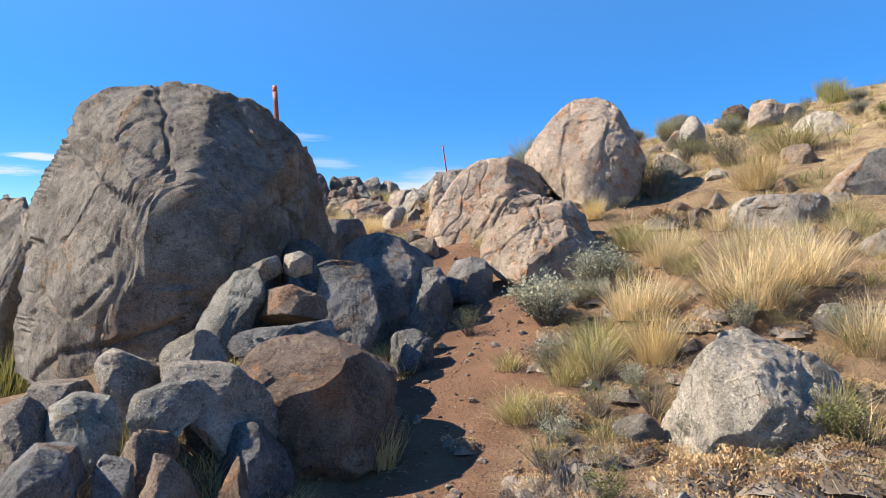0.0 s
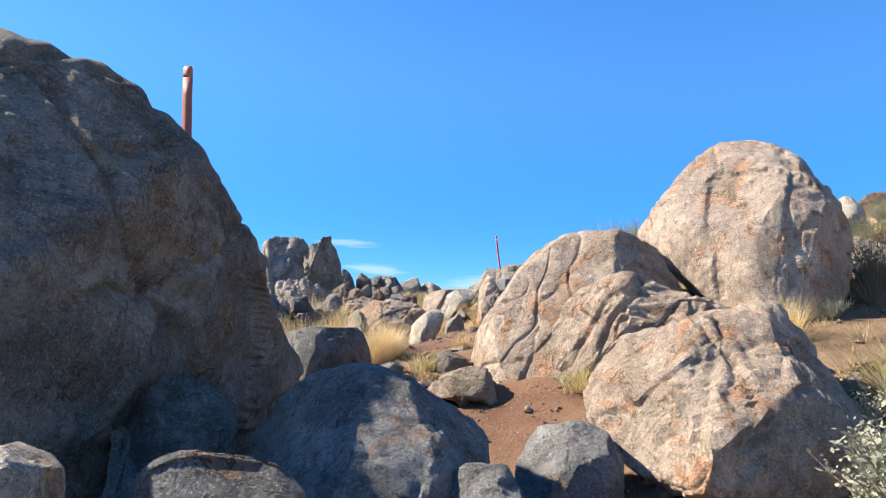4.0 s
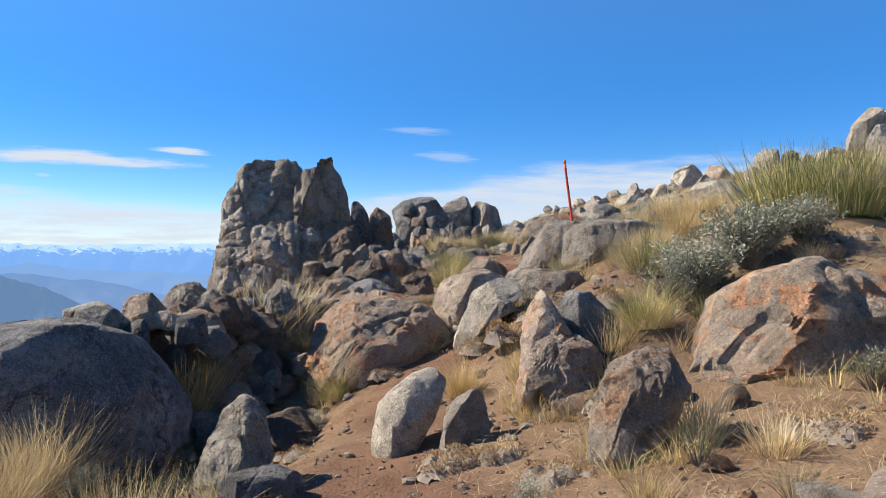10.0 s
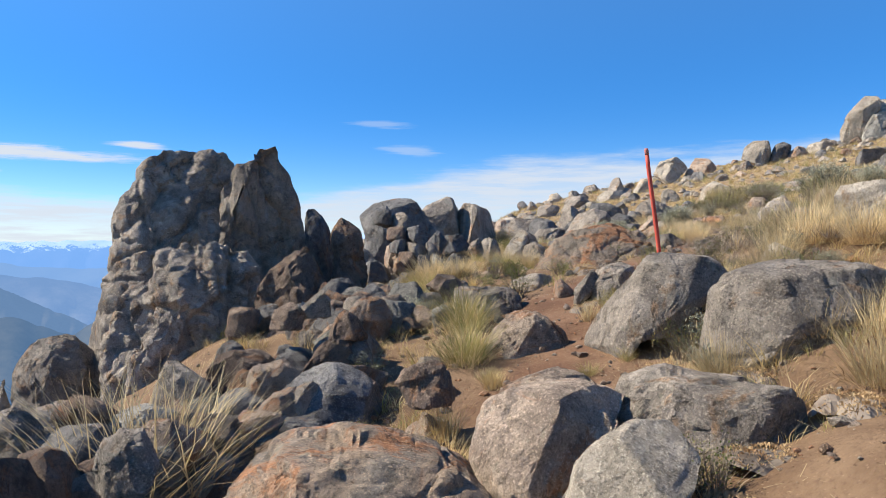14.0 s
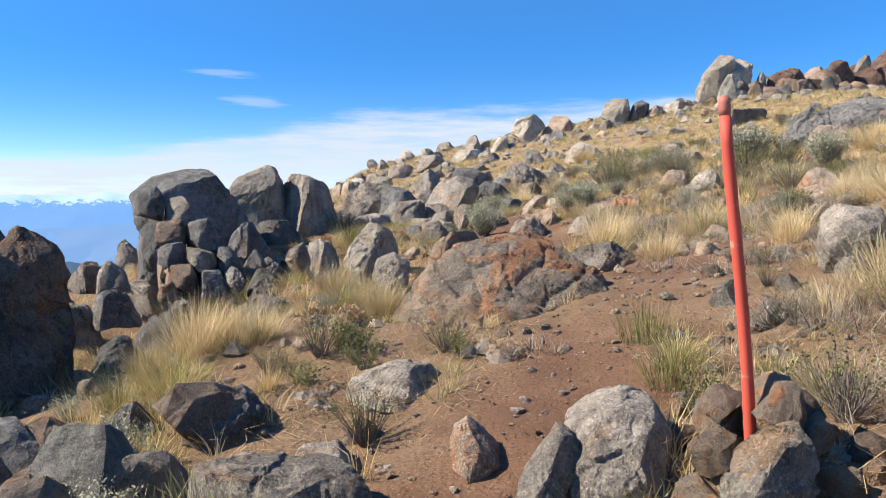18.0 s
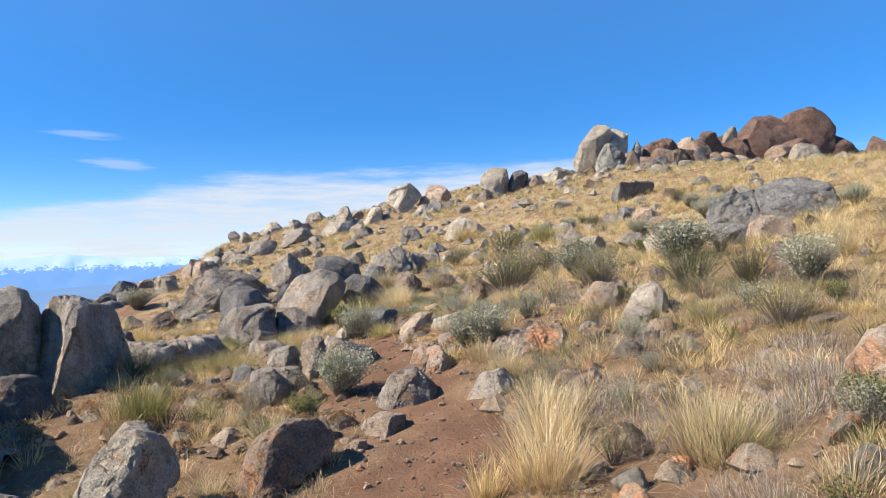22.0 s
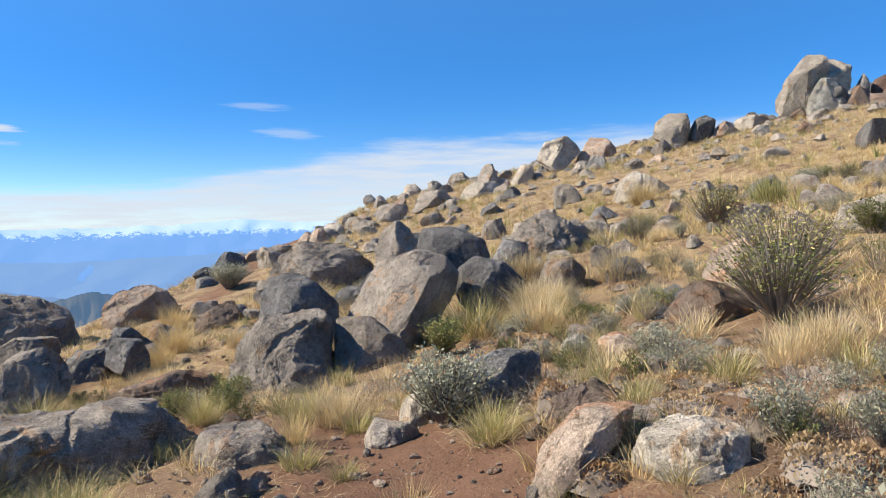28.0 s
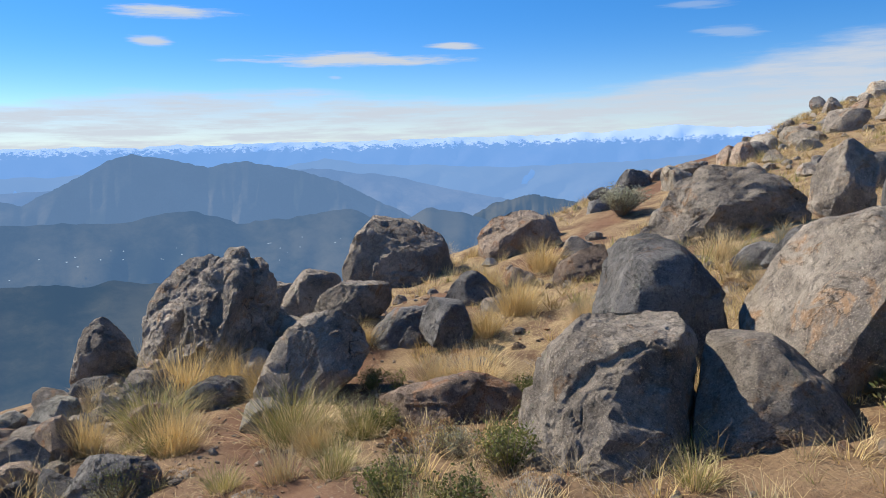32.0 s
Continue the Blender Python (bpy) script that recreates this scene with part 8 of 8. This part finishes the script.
plant('c', -0.41, 22.52, 0.37)
plant('n', 0.25, 21.78, 0.35)
plant('p', 1.00, 21.86, 0.28)
plant('d', 1.18, 23.16, 0.42)
plant('p', 2.09, 25.74, 0.68)
plant('p', 1.19, 26.04, 0.63)
plant('s', 0.36, 29.28, 0.82)
plant('p', 1.94, 23.83, 0.47)
plant('p', 3.02, 24.35, 0.57)
plant('c', -1.22, 24.55, 0.51)
plant('n', -0.89, 25.30, 0.36)
plant('p', -1.52, 25.25, 0.49)
plant('d', 1.05, 23.87, 0.40)
plant('d', -0.26, 22.44, 0.33)
plant('k', 4.18, 34.84, 1.52)
plant('k', 3.97, 31.05, 1.01)
plant('k', 4.65, 29.98, 1.06)
plant('s', 5.13, 28.60, 0.84)
plant('s', 1.91, 29.55, 0.78)
plant('n', 6.32, 27.89, 0.70)
plant('n', 3.91, 25.88, 0.53)
plant('g', 3.50, 25.20, 0.36)
plant('d', 2.85, 25.79, 0.56)
plant('d', 1.93, 27.25, 0.72)
plant('d', 3.48, 26.74, 0.68)
plant('d', 4.25, 28.82, 0.86)
plant('d', 2.17, 26.41, 0.50)
plant('p', 2.27, 26.07, 0.50)
plant('p', 1.52, 26.82, 0.65)
plant('d', 3.53, 26.34, 0.50)
plant('p', 4.60, 26.88, 0.48)
plant('c', -0.18, 28.74, 0.64)
plant('c', 1.85, 32.41, 0.66)
plant('d', 3.00, 28.20, 0.54)
plant('d', 2.35, 27.71, 0.48)
plant('d', 3.57, 25.66, 0.46)
plant('p', 6.20, 29.31, 0.59)
plant('k', 8.56, 30.30, 0.92)
plant('p', 8.93, 29.26, 0.88)
plant('n', 0.00, 33.75, 0.48)
plant('p', 2.14, 35.99, 0.78)
plant('c', 1.57, 33.51, 0.34)
plant('n', 2.04, 33.73, 0.39)
plant('c', 1.20, 33.37, 0.36)
plant('l', -0.85, 34.75, 0.55)
plant('l', 1.12, 36.03, 0.78)
plant('p', 0.26, 33.53, 0.52)
plant('n', -3.11, 36.10, 0.94)
plant('g', -5.29, 36.85, 1.08)
plant('n', 0.43, 33.26, 0.36)
plant('s', 2.54, 33.54, 0.39)
plant('n', 2.00, 32.06, 0.36)
plant('p', -2.70, 37.70, 0.57)
plant('g', -3.00, 40.15, 0.89)
plant('n', -0.87, 33.34, 0.40)
plant('p', 3.47, 37.94, 0.75)
plant('g', 6.83, 47.67, 1.31)
plant('d', 0.60, 34.75, 0.52)
plant('c', 1.84, 33.07, 0.28)
plant('g', 0.05, 32.99, 0.34)
plant('n', -6.65, 38.54, 1.11)
plant('n', -4.55, 35.90, 0.92)
plant('g', -2.92, 39.13, 0.58)
plant('n', -2.56, 36.26, 0.64)
plant('c', -1.78, 36.01, 0.61)
plant('n', -1.80, 36.81, 0.37)
plant('l', -0.96, 35.54, 0.55)
plant('c', -0.65, 35.22, 0.34)
plant('c', -2.87, 38.50, 0.48)
plant('n', -1.99, 35.21, 0.44)
plant('g', -4.59, 35.27, 0.57)
plant('l', -3.35, 37.52, 0.45)
plant('n', 0.10, 35.51, 0.38)
plant('c', -0.65, 36.13, 0.45)
plant('g', -4.37, 37.11, 0.53)
plant('s', 1.81, 29.91, 0.64)
plant('k', 3.63, 33.84, 1.33)
plant('c', 1.50, 30.68, 0.54)
plant('n', 0.25, 30.84, 0.32)
plant('n', -1.68, 32.62, 0.79)
plant('n', -0.90, 31.97, 0.55)
plant('c', -1.09, 31.20, 0.45)
plant('n', 1.26, 32.34, 0.48)
plant('g', 0.79, 31.41, 0.30)
plant('k', -1.69, 30.96, 0.67)
plant('s', 2.54, 33.34, 0.54)
plant('p', 3.05, 32.48, 0.53)
plant('n', 1.61, 31.77, 0.33)
plant('p', -0.45, 31.67, 0.33)
plant('c', 0.54, 30.47, 0.29)
plant('n', -1.60, 20.52, 0.57)
plant('n', -0.39, 19.20, 0.22)
plant('n', -0.65, 19.14, 0.21)
plant('p', 0.02, 18.30, 0.51)
plant('p', 0.60, 17.74, 0.57)
plant('p', 0.69, 18.04, 0.39)
plant('c', -0.20, 18.88, 0.32)
plant('p', 1.33, 20.78, 0.64)
plant('p', 1.62, 20.44, 0.54)
plant('g', 1.88, 20.27, 0.53)
plant('n', -2.49, 22.61, 0.45)
plant('p', 0.85, 17.92, 0.49)
plant('d', 2.27, 20.13, 0.68)
plant('k', 5.00, 15.89, 1.12)
plant('k', 4.46, 12.07, 1.05)
plant('n', 5.42, 11.93, 1.26)
plant('g', 4.16, 10.19, 0.97)
plant('c', 2.18, 9.37, 0.70)
plant('n', 2.20, 8.90, 0.73)
plant('n', 4.20, 8.05, 0.59)
plant('c', 0.87, 5.43, 0.59)
plant('n', 0.56, 5.42, 0.47)
plant('n', 1.15, 4.98, 0.33)
plant('c', 1.32, 5.53, 0.37)
plant('c', 1.45, 4.33, 0.66)
plant('c', 1.84, 4.23, 0.67)
plant('n', 2.29, 4.69, 0.49)
plant('c', 2.13, 4.06, 0.49)
plant('n', 1.28, 6.31, 0.60)
plant('p', 3.00, 5.55, 0.63)
plant('d', 0.73, 4.50, 0.50)
plant('c', 0.55, 4.56, 0.40)
plant('n', 0.55, 6.19, 0.36)
plant('p', 1.73, 6.81, 0.76)
plant('p', 2.54, 6.41, 1.09)
plant('p', 3.03, 6.58, 0.94)
plant('k', 3.09, 11.15, 1.02)
plant('c', 2.89, 9.67, 0.81)
plant('c', 0.18, 5.15, 0.30)
plant('n', 0.54, 9.97, 0.37)
plant('k', -0.26, 10.00, 0.37)
plant('c', 0.34, 10.83, 0.35)
plant('p', -3.21, 18.05, 1.52)
plant('n', -0.64, 11.12, 0.41)
plant('p', -1.11, 12.37, 0.50)
plant('g', -1.78, 13.01, 0.66)
plant('p', -2.95, 13.63, 0.69)
plant('p', -3.01, 12.53, 0.93)
plant('n', -2.05, 16.77, 0.56)
plant('g', -0.78, 15.91, 0.48)
plant('c', -0.56, 14.29, 0.45)
plant('c', -0.00, 13.84, 0.37)
plant('k', -0.01, 13.10, 0.29)
plant('n', 0.55, 15.49, 0.59)
plant('n', -1.53, 19.75, 0.66)
plant('n', -0.25, 20.02, 0.50)
plant('c', -0.29, 14.36, 0.37)
plant('d', -1.47, 12.49, 0.36)
plant('e', -3.12, 8.33, 0.85)
plant('e', -4.95, 8.47, 1.04)
plant('c', -0.42, 5.75, 0.36)
plant('s', 0.95, 6.97, 0.83)
plant('c', -2.61, 29.56, 0.99)
plant('c', -1.92, 27.66, 0.82)
plant('c', -1.77, 29.91, 0.74)
plant('n', -2.70, 27.90, 0.65)
plant('c', -1.30, 28.48, 0.73)
plant('c', -0.99, 25.95, 0.64)
plant('n', -1.88, 25.67, 0.40)
plant('c', -0.72, 27.14, 0.56)
plant('c', -0.86, 30.02, 0.61)
plant('c', -1.58, 27.20, 0.67)


# more of the same along the path, thinning out with distance
spread_rng = random.Random(31)
for i in range(560):
    y = spread_rng.uniform(2.5, 44)
    side = spread_rng.choice((-1, 1, 1))
    x = float(line_x(y)) + side * (.75 + abs(spread_rng.gauss(0, 1.7 if side > 0 else 1.1)))
    if x < float(np.interp(y, EDGE_Y, EDGE_X)) or (y < 9 and x < -.9):
        continue
    kind = spread_rng.choice("ccdckskclpkndcsc")
    plant(kind, x, y, spread_rng.uniform(.22, .5) * (1.15 if kind in "pg" else 1))


for i in range(200):
    y = spread_rng.uniform(14, 38)
    side = spread_rng.choice((-1, 1, 1))
    x = float(line_x(y)) + side * (.8 + abs(spread_rng.gauss(0, 1.8)))
    if x > float(np.interp(y, EDGE_Y, EDGE_X)):
        plant(spread_rng.choice("sdkkcpsnl"), x, y, spread_rng.uniform(.25, .5))


for i in range(110):
    y = spread_rng.uniform(20, 33)
    plant("d", float(line_x(y)) + .8 + spread_rng.random() * 4.5, y, spread_rng.uniform(.25, .6))


for i in range(130):
    y = spread_rng.uniform(12, 44)
    x = float(line_x(y)) + 3 + spread_rng.random() * 9
    plant(spread_rng.choice("kksslek"), x, y, spread_rng.uniform(.35, .85))


for i in range(110):
    y = spread_rng.uniform(31.5, 37)
    x = spread_rng.uniform(-4.5, 3.2)
    if abs(x - float(trail_x(y))) > .55 and abs(x - .8) > .5 + (33 - y if y < 33 else 0):
        plant(spread_rng.choice("llcnkcl"), x, y, spread_rng.uniform(.22, .5))


for i in range(130):
    y = spread_rng.uniform(2.2, 9)
    plant(spread_rng.choice("ccnlkcsk"), max(.62, float(line_x(y)) + .6) + spread_rng.random() ** 1.2 * 2.6, y, spread_rng.uniform(.25, .5))


# grass over the hillside: joined, past counting
def straws(rng, count, spread, length, width, droop, upright, bend=1):
    """Broken dry stalks lying about on the ground."""
    v, f = [], []
    for _ in range(count):
        a, r, t = rng.uniform(0, math.tau), rng.random() * 1.4, rng.uniform(0, math.tau)
        x, y, ln, z = r * math.cos(a), r * math.sin(a), length * rng.uniform(.3, 1.1), rng.uniform(.03, .2)
        c, s, k = math.cos(t), math.sin(t), len(v)
        up = rng.uniform(-.05, .2)
        v.extend([(x - s * width, y + c * width, z), (x + s * width, y - c * width, z), (x + c * ln + s * width, y + s * ln - c * width, z + up), (x + c * ln - s * width, y + s * ln + c * width, z + up)])
        f.append((k, k + 1, k + 2, k + 3))
    return v, f


def hill_grass(name, count, seed, mat, label, x_from, x_to, y_from, y_to, size, keep_off, blade=.016, leaves=20, flat_lying=False, bend=2, skirts=False):
    rng = np.random.default_rng(seed)
    x, y = rng.uniform(x_from, x_to, count * 4), rng.uniform(y_from, y_to, count * 4)
    ok = (np.abs(x - trail_x(y)) > keep_off + rng.uniform(0, .5, len(x))) & (x > np.interp(y, EDGE_Y, EDGE_X) - 1.5)
    ok &= grain2(x * .35, y * .35, 11) + rng.uniform(-.8, .8, len(x)) > -.3
    x, y = x[ok][:count], y[ok][:count]
    if skirts:
        # round the feet of the rocks
        feet = np.array(ROCK_FEET)
        feet = feet[rng.integers(0, len(feet), count)]
        turn, out = rng.uniform(0, math.tau, count), rng.uniform(.42, .62, count)
        x, y = feet[:, 0] + np.cos(turn) * feet[:, 2] * out, feet[:, 1] + np.sin(turn) * feet[:, 3] * out
        clear = np.abs(x - trail_x(y)) > .5
        x, y = x[clear], y[clear]
    z, s, a = ground_z(x, y) - .02, size * rng.uniform(.5, 1.25, len(x)), rng.uniform(0, math.tau, len(x))
    c, d = np.cos(a) * s, np.sin(a) * s
    allv, allf, k = [], [], 0
    for i in range(6):
        cv, cf = (straws if flat_lying else blades)(random.Random(f"{name}{seed}{i}"), leaves, .35, .5, blade, .62, .42, bend=bend)
        cv, cf = np.array(cv), np.array(cf)
        m = np.arange(len(x)) % 6 == i
        p = np.stack([x[m, None] + cv[:, 0] * c[m, None] - cv[:, 1] * d[m, None], y[m, None] + cv[:, 0] * d[m, None] + cv[:, 1] * c[m, None], z[m, None] + cv[:, 2] * s[m, None] * .85], -1)
        allf.append((cf[None] + (np.arange(m.sum()) * len(cv))[:, None, None]).reshape(-1, 4) + k)
        allv.append(p.reshape(-1, 3))
        k += p.shape[0] * p.shape[1]
    ob = mesh_object(name, np.concatenate(allv), np.concatenate(allf), mat, smooth=False)
    return tagged(ob, label, "grass", kind="stuff")


hill_grass("hillside_grass", 9500, 1, STRAW, "dry golden grass covering the hillside", -7, 36, 40, 88, .62, .9, .022, 18, bend=1)
hill_grass("hillside_grass", 8000, 2, PALE_STRAW, "pale dry grass covering the hillside", -7, 36, 40, 88, .58, .9, .022, 18, bend=1)
hill_grass("hillside_grass", 900, 9, GREEN_STRAW, "half-green low scrub on the hillside", -7, 36, 40, 80, .9, .9, .022, 18, bend=1)
hill_grass("hillside_grass", 1300, 5, PALE_STRAW, "dry grass on the slope above the path", 3.6, 16, 4, 34, .52, .9, .009, 44, bend=3)
hill_grass("hillside_grass", 1000, 6, STRAW, "golden dry grass on the slope above the path", 3.6, 16, 4, 34, .5, .9, .009, 44, bend=3)
hill_grass("hillside_grass", 700, 15, GREEN_STRAW, "half-green grass tufts on the slope above the path", 3.2, 16, 6, 36, .7, .9, .011, 30)
hill_grass("hillside_grass", 1500, 16, STRAW, "golden dry grass tufts between the boulders", -7, 14, 24, 42, .62, 1.1, .010, 30)
hill_grass("hillside_grass", 900, 17, PALE_STRAW, "pale dry grass tufts between the boulders", -7, 14, 24, 42, .6, 1.1, .010, 30)
hill_grass("trailside_grass", 1500, 21, STRAW, "golden dry grass round the feet of the rocks", -7, 14, 0, 42, .5, .5, .010, 26, skirts=True)
hill_grass("trailside_grass", 1100, 22, PALE_STRAW, "pale dry grass round the feet of the rocks", -7, 14, 0, 42, .45, .5, .010, 26, skirts=True)
hill_grass("trailside_grass", 500, 23, GREEN_STRAW, "half-green grass round the feet of the rocks", -7, 14, 0, 42, .45, .5, .010, 26, skirts=True)
hill_grass("hillside_grass", 1700, 31, STRAW, "golden dry grass on the slope above the heap", 1.5, 24, 30, 50, .62, 1.6, .012, 26)
hill_grass("hillside_grass", 1300, 32, PALE_STRAW, "pale dry grass on the slope above the heap", 1.5, 24, 30, 50, .6, 1.6, .012, 26)
hill_grass("hillside_grass", 420, 18, STRAW, "golden dry grass tufts above the path", 1.2, 6, 11, 28, .42, 1.7, .010, 32)
hill_grass("hillside_grass", 420, 19, PALE_STRAW, "pale dry grass tufts above the path", 1.2, 6, 9, 28, .4, 1.6, .010, 32)
hill_grass("trailside_grass", 2400, 3, PALE_STRAW, "sparse low dry grass beside the path", -5, 6, -1, 38, .28, .55, .010, 17)
hill_grass("trailside_grass", 2000, 4, GREEN_STRAW, "sparse half-green low grass beside the path", -5, 6, -1, 40, .34, .6, .010, 17)
hill_grass("dry_litter", 11000, 8, PALE_STRAW, "dry broken straw lying on the soil", -4, 6, 0, 42, .26, .4, .0045, 11, True)
hill_grass("dry_litter", 8000, 12, CUSHION, "brown plant litter lying on the soil", -4, 6, 0, 42, .2, .35, .006, 11, True)


def pebbles(name, count, seed, kind, label, near, small, large):
    """Gravel and chips lying on the path and beside it."""
    rng = np.random.default_rng(seed)
    n, fc = BALLS[1]
    y = rng.uniform(1, 42, count)
    x = trail_x(y) + rng.normal(size=count) * near
    s = small + (large - small) * rng.random(count) ** 4
    a = rng.uniform(0, math.tau, count)
    p = n[None] * rng.uniform(.65, 1.25, (count, len(n)))[:, :, None] * np.stack([s, s * rng.uniform(.6, 1, count), s * rng.uniform(.4, .75, count)], 1)[:, None, :]
    c, d = np.cos(a)[:, None], np.sin(a)[:, None]
    p = np.stack([p[:, :, 0] * c - p[:, :, 1] * d + x[:, None], p[:, :, 0] * d + p[:, :, 1] * c + y[:, None], p[:, :, 2] + (ground_z(x, y) + s * .2)[:, None]], -1)
    f = (fc[None] + (np.arange(count) * len(n))[:, None, None]).reshape(-1, 3)
    ob = mesh_object(name, p.reshape(-1, 3), f, STONE[kind], smooth=False)
    return tagged(ob, label, "gravel", kind="stuff")


pebbles("gravel", 12000, 7, "orange", "red-brown gravel strewn over the footpath", .8, .004, .02)
pebbles("gravel", 7000, 8, "tan", "tan rock chips strewn beside the footpath", 1.9, .008, .05)
pebbles("gravel", 900, 9, "grey", "grey rock chips strewn beside the footpath", 2.2, .01, .06)

# loose stones lying about, each its own
rng = random.Random(77)
for i in range(170):
    y = rng.uniform(2, 44)
    side = rng.choice((-1, 1, 1))
    x = float(line_x(y)) + side * (.5 + abs(rng.gauss(0, 2.2)))
    if x < float(np.interp(y, EDGE_Y, EDGE_X)):
        continue
    ob = loose_stone(x, y, float(ground_z(x, y)) - .03, rng.uniform(.1, .36), i + 900, rng.choice(("grey", "tan", "red", "pale", "orange", "grey")))
    tagged(ob, "small broken stone lying on the dry soil", "stone", "loose stones by the path")
for i in range(110):
    y = rng.uniform(8, 46)
    x = float(line_x(y)) + 2.4 + rng.uniform(0, 1) ** 1.3 * 13
    ob = loose_stone(x, y, float(ground_z(x, y)) - .08, rng.uniform(.25, .95), i + 5900, rng.choice(("grey", "tan", "pale", "tan", "dark", "red")), name="hillside_rock")
    tagged(ob, "weathered rock in the dry grass of the slope", "rock", "rocks on the hillside")
for i in range(95):
    y = rng.uniform(47, 84)
    x = float(np.interp(y, EDGE_Y, EDGE_X)) + rng.uniform(0, 1) ** 1.5 * 34
    ob = loose_stone(x, y, float(ground_z(x, y)) - .1, rng.uniform(.4, 1.3), i + 2900, rng.choice(("grey", "tan", "grey", "pale", "dark")), name="hillside_rock")
    tagged(ob, "weathered grey rock on the grassy hillside", "rock", "rocks on the hillside")


SMALL_CHIPS = [rock_shape(1, .8, .6, 760 + i, sub=2, edge=40, cracks=0, rough=.8, chips=5) for i in range(4)]


def stone_scatter(name, count, seed, kind, label, near, small, large, y_from=1, y_to=44):
    """Broken stones past counting, lying on the soil."""
    rng = np.random.default_rng(seed)
    y = rng.uniform(y_from, y_to, count)
    x = line_x(y) + (rng.normal(size=count) * near if near < 9 else rng.uniform(-.3, 1, count) * near)
    ok = (x > np.interp(y, EDGE_Y, EDGE_X)) & (np.abs(x - trail_x(y)) > .45)
    x, y = x[ok], y[ok]
    s = small + (large - small) * rng.random(len(x)) ** 2.5
    allv, allf, k = [], [], 0
    for i in range(6, 10):
        cv, cf = SMALL_CHIPS[i - 6]
        m = np.arange(len(x)) % 4 == i - 6
        a, c = rng.uniform(0, math.tau, m.sum())[:, None], s[m][:, None]
        px, py = cv[:, 0] * np.cos(a) - cv[:, 1] * np.sin(a), cv[:, 0] * np.sin(a) + cv[:, 1] * np.cos(a)
        p = np.stack([x[m, None] + px * c, y[m, None] + py * c, (ground_z(x[m], y[m]) - .2 * s[m])[:, None] + cv[:, 2] * c], -1)
        allf.append((cf[None] + (np.arange(m.sum()) * len(cv))[:, None, None]).reshape(-1, 3) + k)
        allv.append(p.reshape(-1, 3))
        k += p.shape[0] * p.shape[1]
    ob = mesh_object(name, np.concatenate(allv), np.concatenate(allf), STONE[kind], smooth=False)
    return tagged(ob, label, "stones", kind="stuff")


stone_scatter("stone_scatter", 420, 61, "red", "broken red-brown stones lying on the soil", 2.4, .04, .2)
stone_scatter("stone_scatter", 380, 62, "grey", "broken grey stones lying on the soil", 2.6, .04, .24)
stone_scatter("hillside_stones", 270, 64, "grey", "grey stones strewn over the grassy hillside", 26, .2, .95, 40, 78)
stone_scatter("hillside_stones", 230, 65, "pale", "pale stones strewn over the grassy hillside", 26, .2, .9, 40, 78)
stone_scatter("hillside_stones", 190, 66, "dark", "dark stones strewn over the grassy hillside", 22, .2, .8, 38, 70)
stone_scatter("stone_scatter", 300, 67, "orange", "broken orange stones lying on the bare soil", 2.5, .06, .34, 23, 32)
stone_scatter("stone_scatter", 700, 63, "orange", "broken orange-brown stones lying on the soil", 2.4, .03, .2)

for i in range(75):
    x = rng.uniform(18, 42)
    y = rng.uniform(59.5, 64)
    ob = loose_stone(x, y, float(ground_z(x, y)) - .15 + rng.random() ** 2 * .8, rng.uniform(.8, 2.3), i + 7900, rng.choice(("red", "dark", "red", "dark", "red", "grey")), name="summit_rock", tall=rng.uniform(.6, 1.0))
    tagged(ob, "brown angular rock of the summit outcrop", "rock", "rocks of the summit outcrop")


def far_houses():
    """Specks of white houses on the valley floor."""
    rng = np.random.default_rng(90)
    bm = bmesh.new()
    for i in range(48):
        az, low = radians(rng.choice((60, 49, 38)) + rng.normal() * 5), radians(-rng.uniform(5.9, 8.0))
        m = Matrix.Translation((-math.sin(az) * 1820, 30 + math.cos(az) * 1820, 5 + math.tan(low) * 1820)) @ Matrix.Rotation(az, 4, "Z") @ Matrix.Diagonal((rng.uniform(1.5, 4), 3, rng.uniform(1, 1.8), 1))
        bmesh.ops.create_cube(bm, size=1, matrix=m)
    me = bpy.data.meshes.new("valley_houses")
    bm.to_mesh(me)
    bm.free()
    # the walls glow a little too, as painted haze over the houses
    me.materials.append(hazed_distance_material("far_white_walls", (0.3, 0.4, 0.52), 0.8, (0.7, 0.7, 0.68), (0.8, 0.8, 0.78)))
    return tagged(new("valley_houses", me), "specks of pale houses in the hazy valley", "houses", kind="stuff")


far_houses()
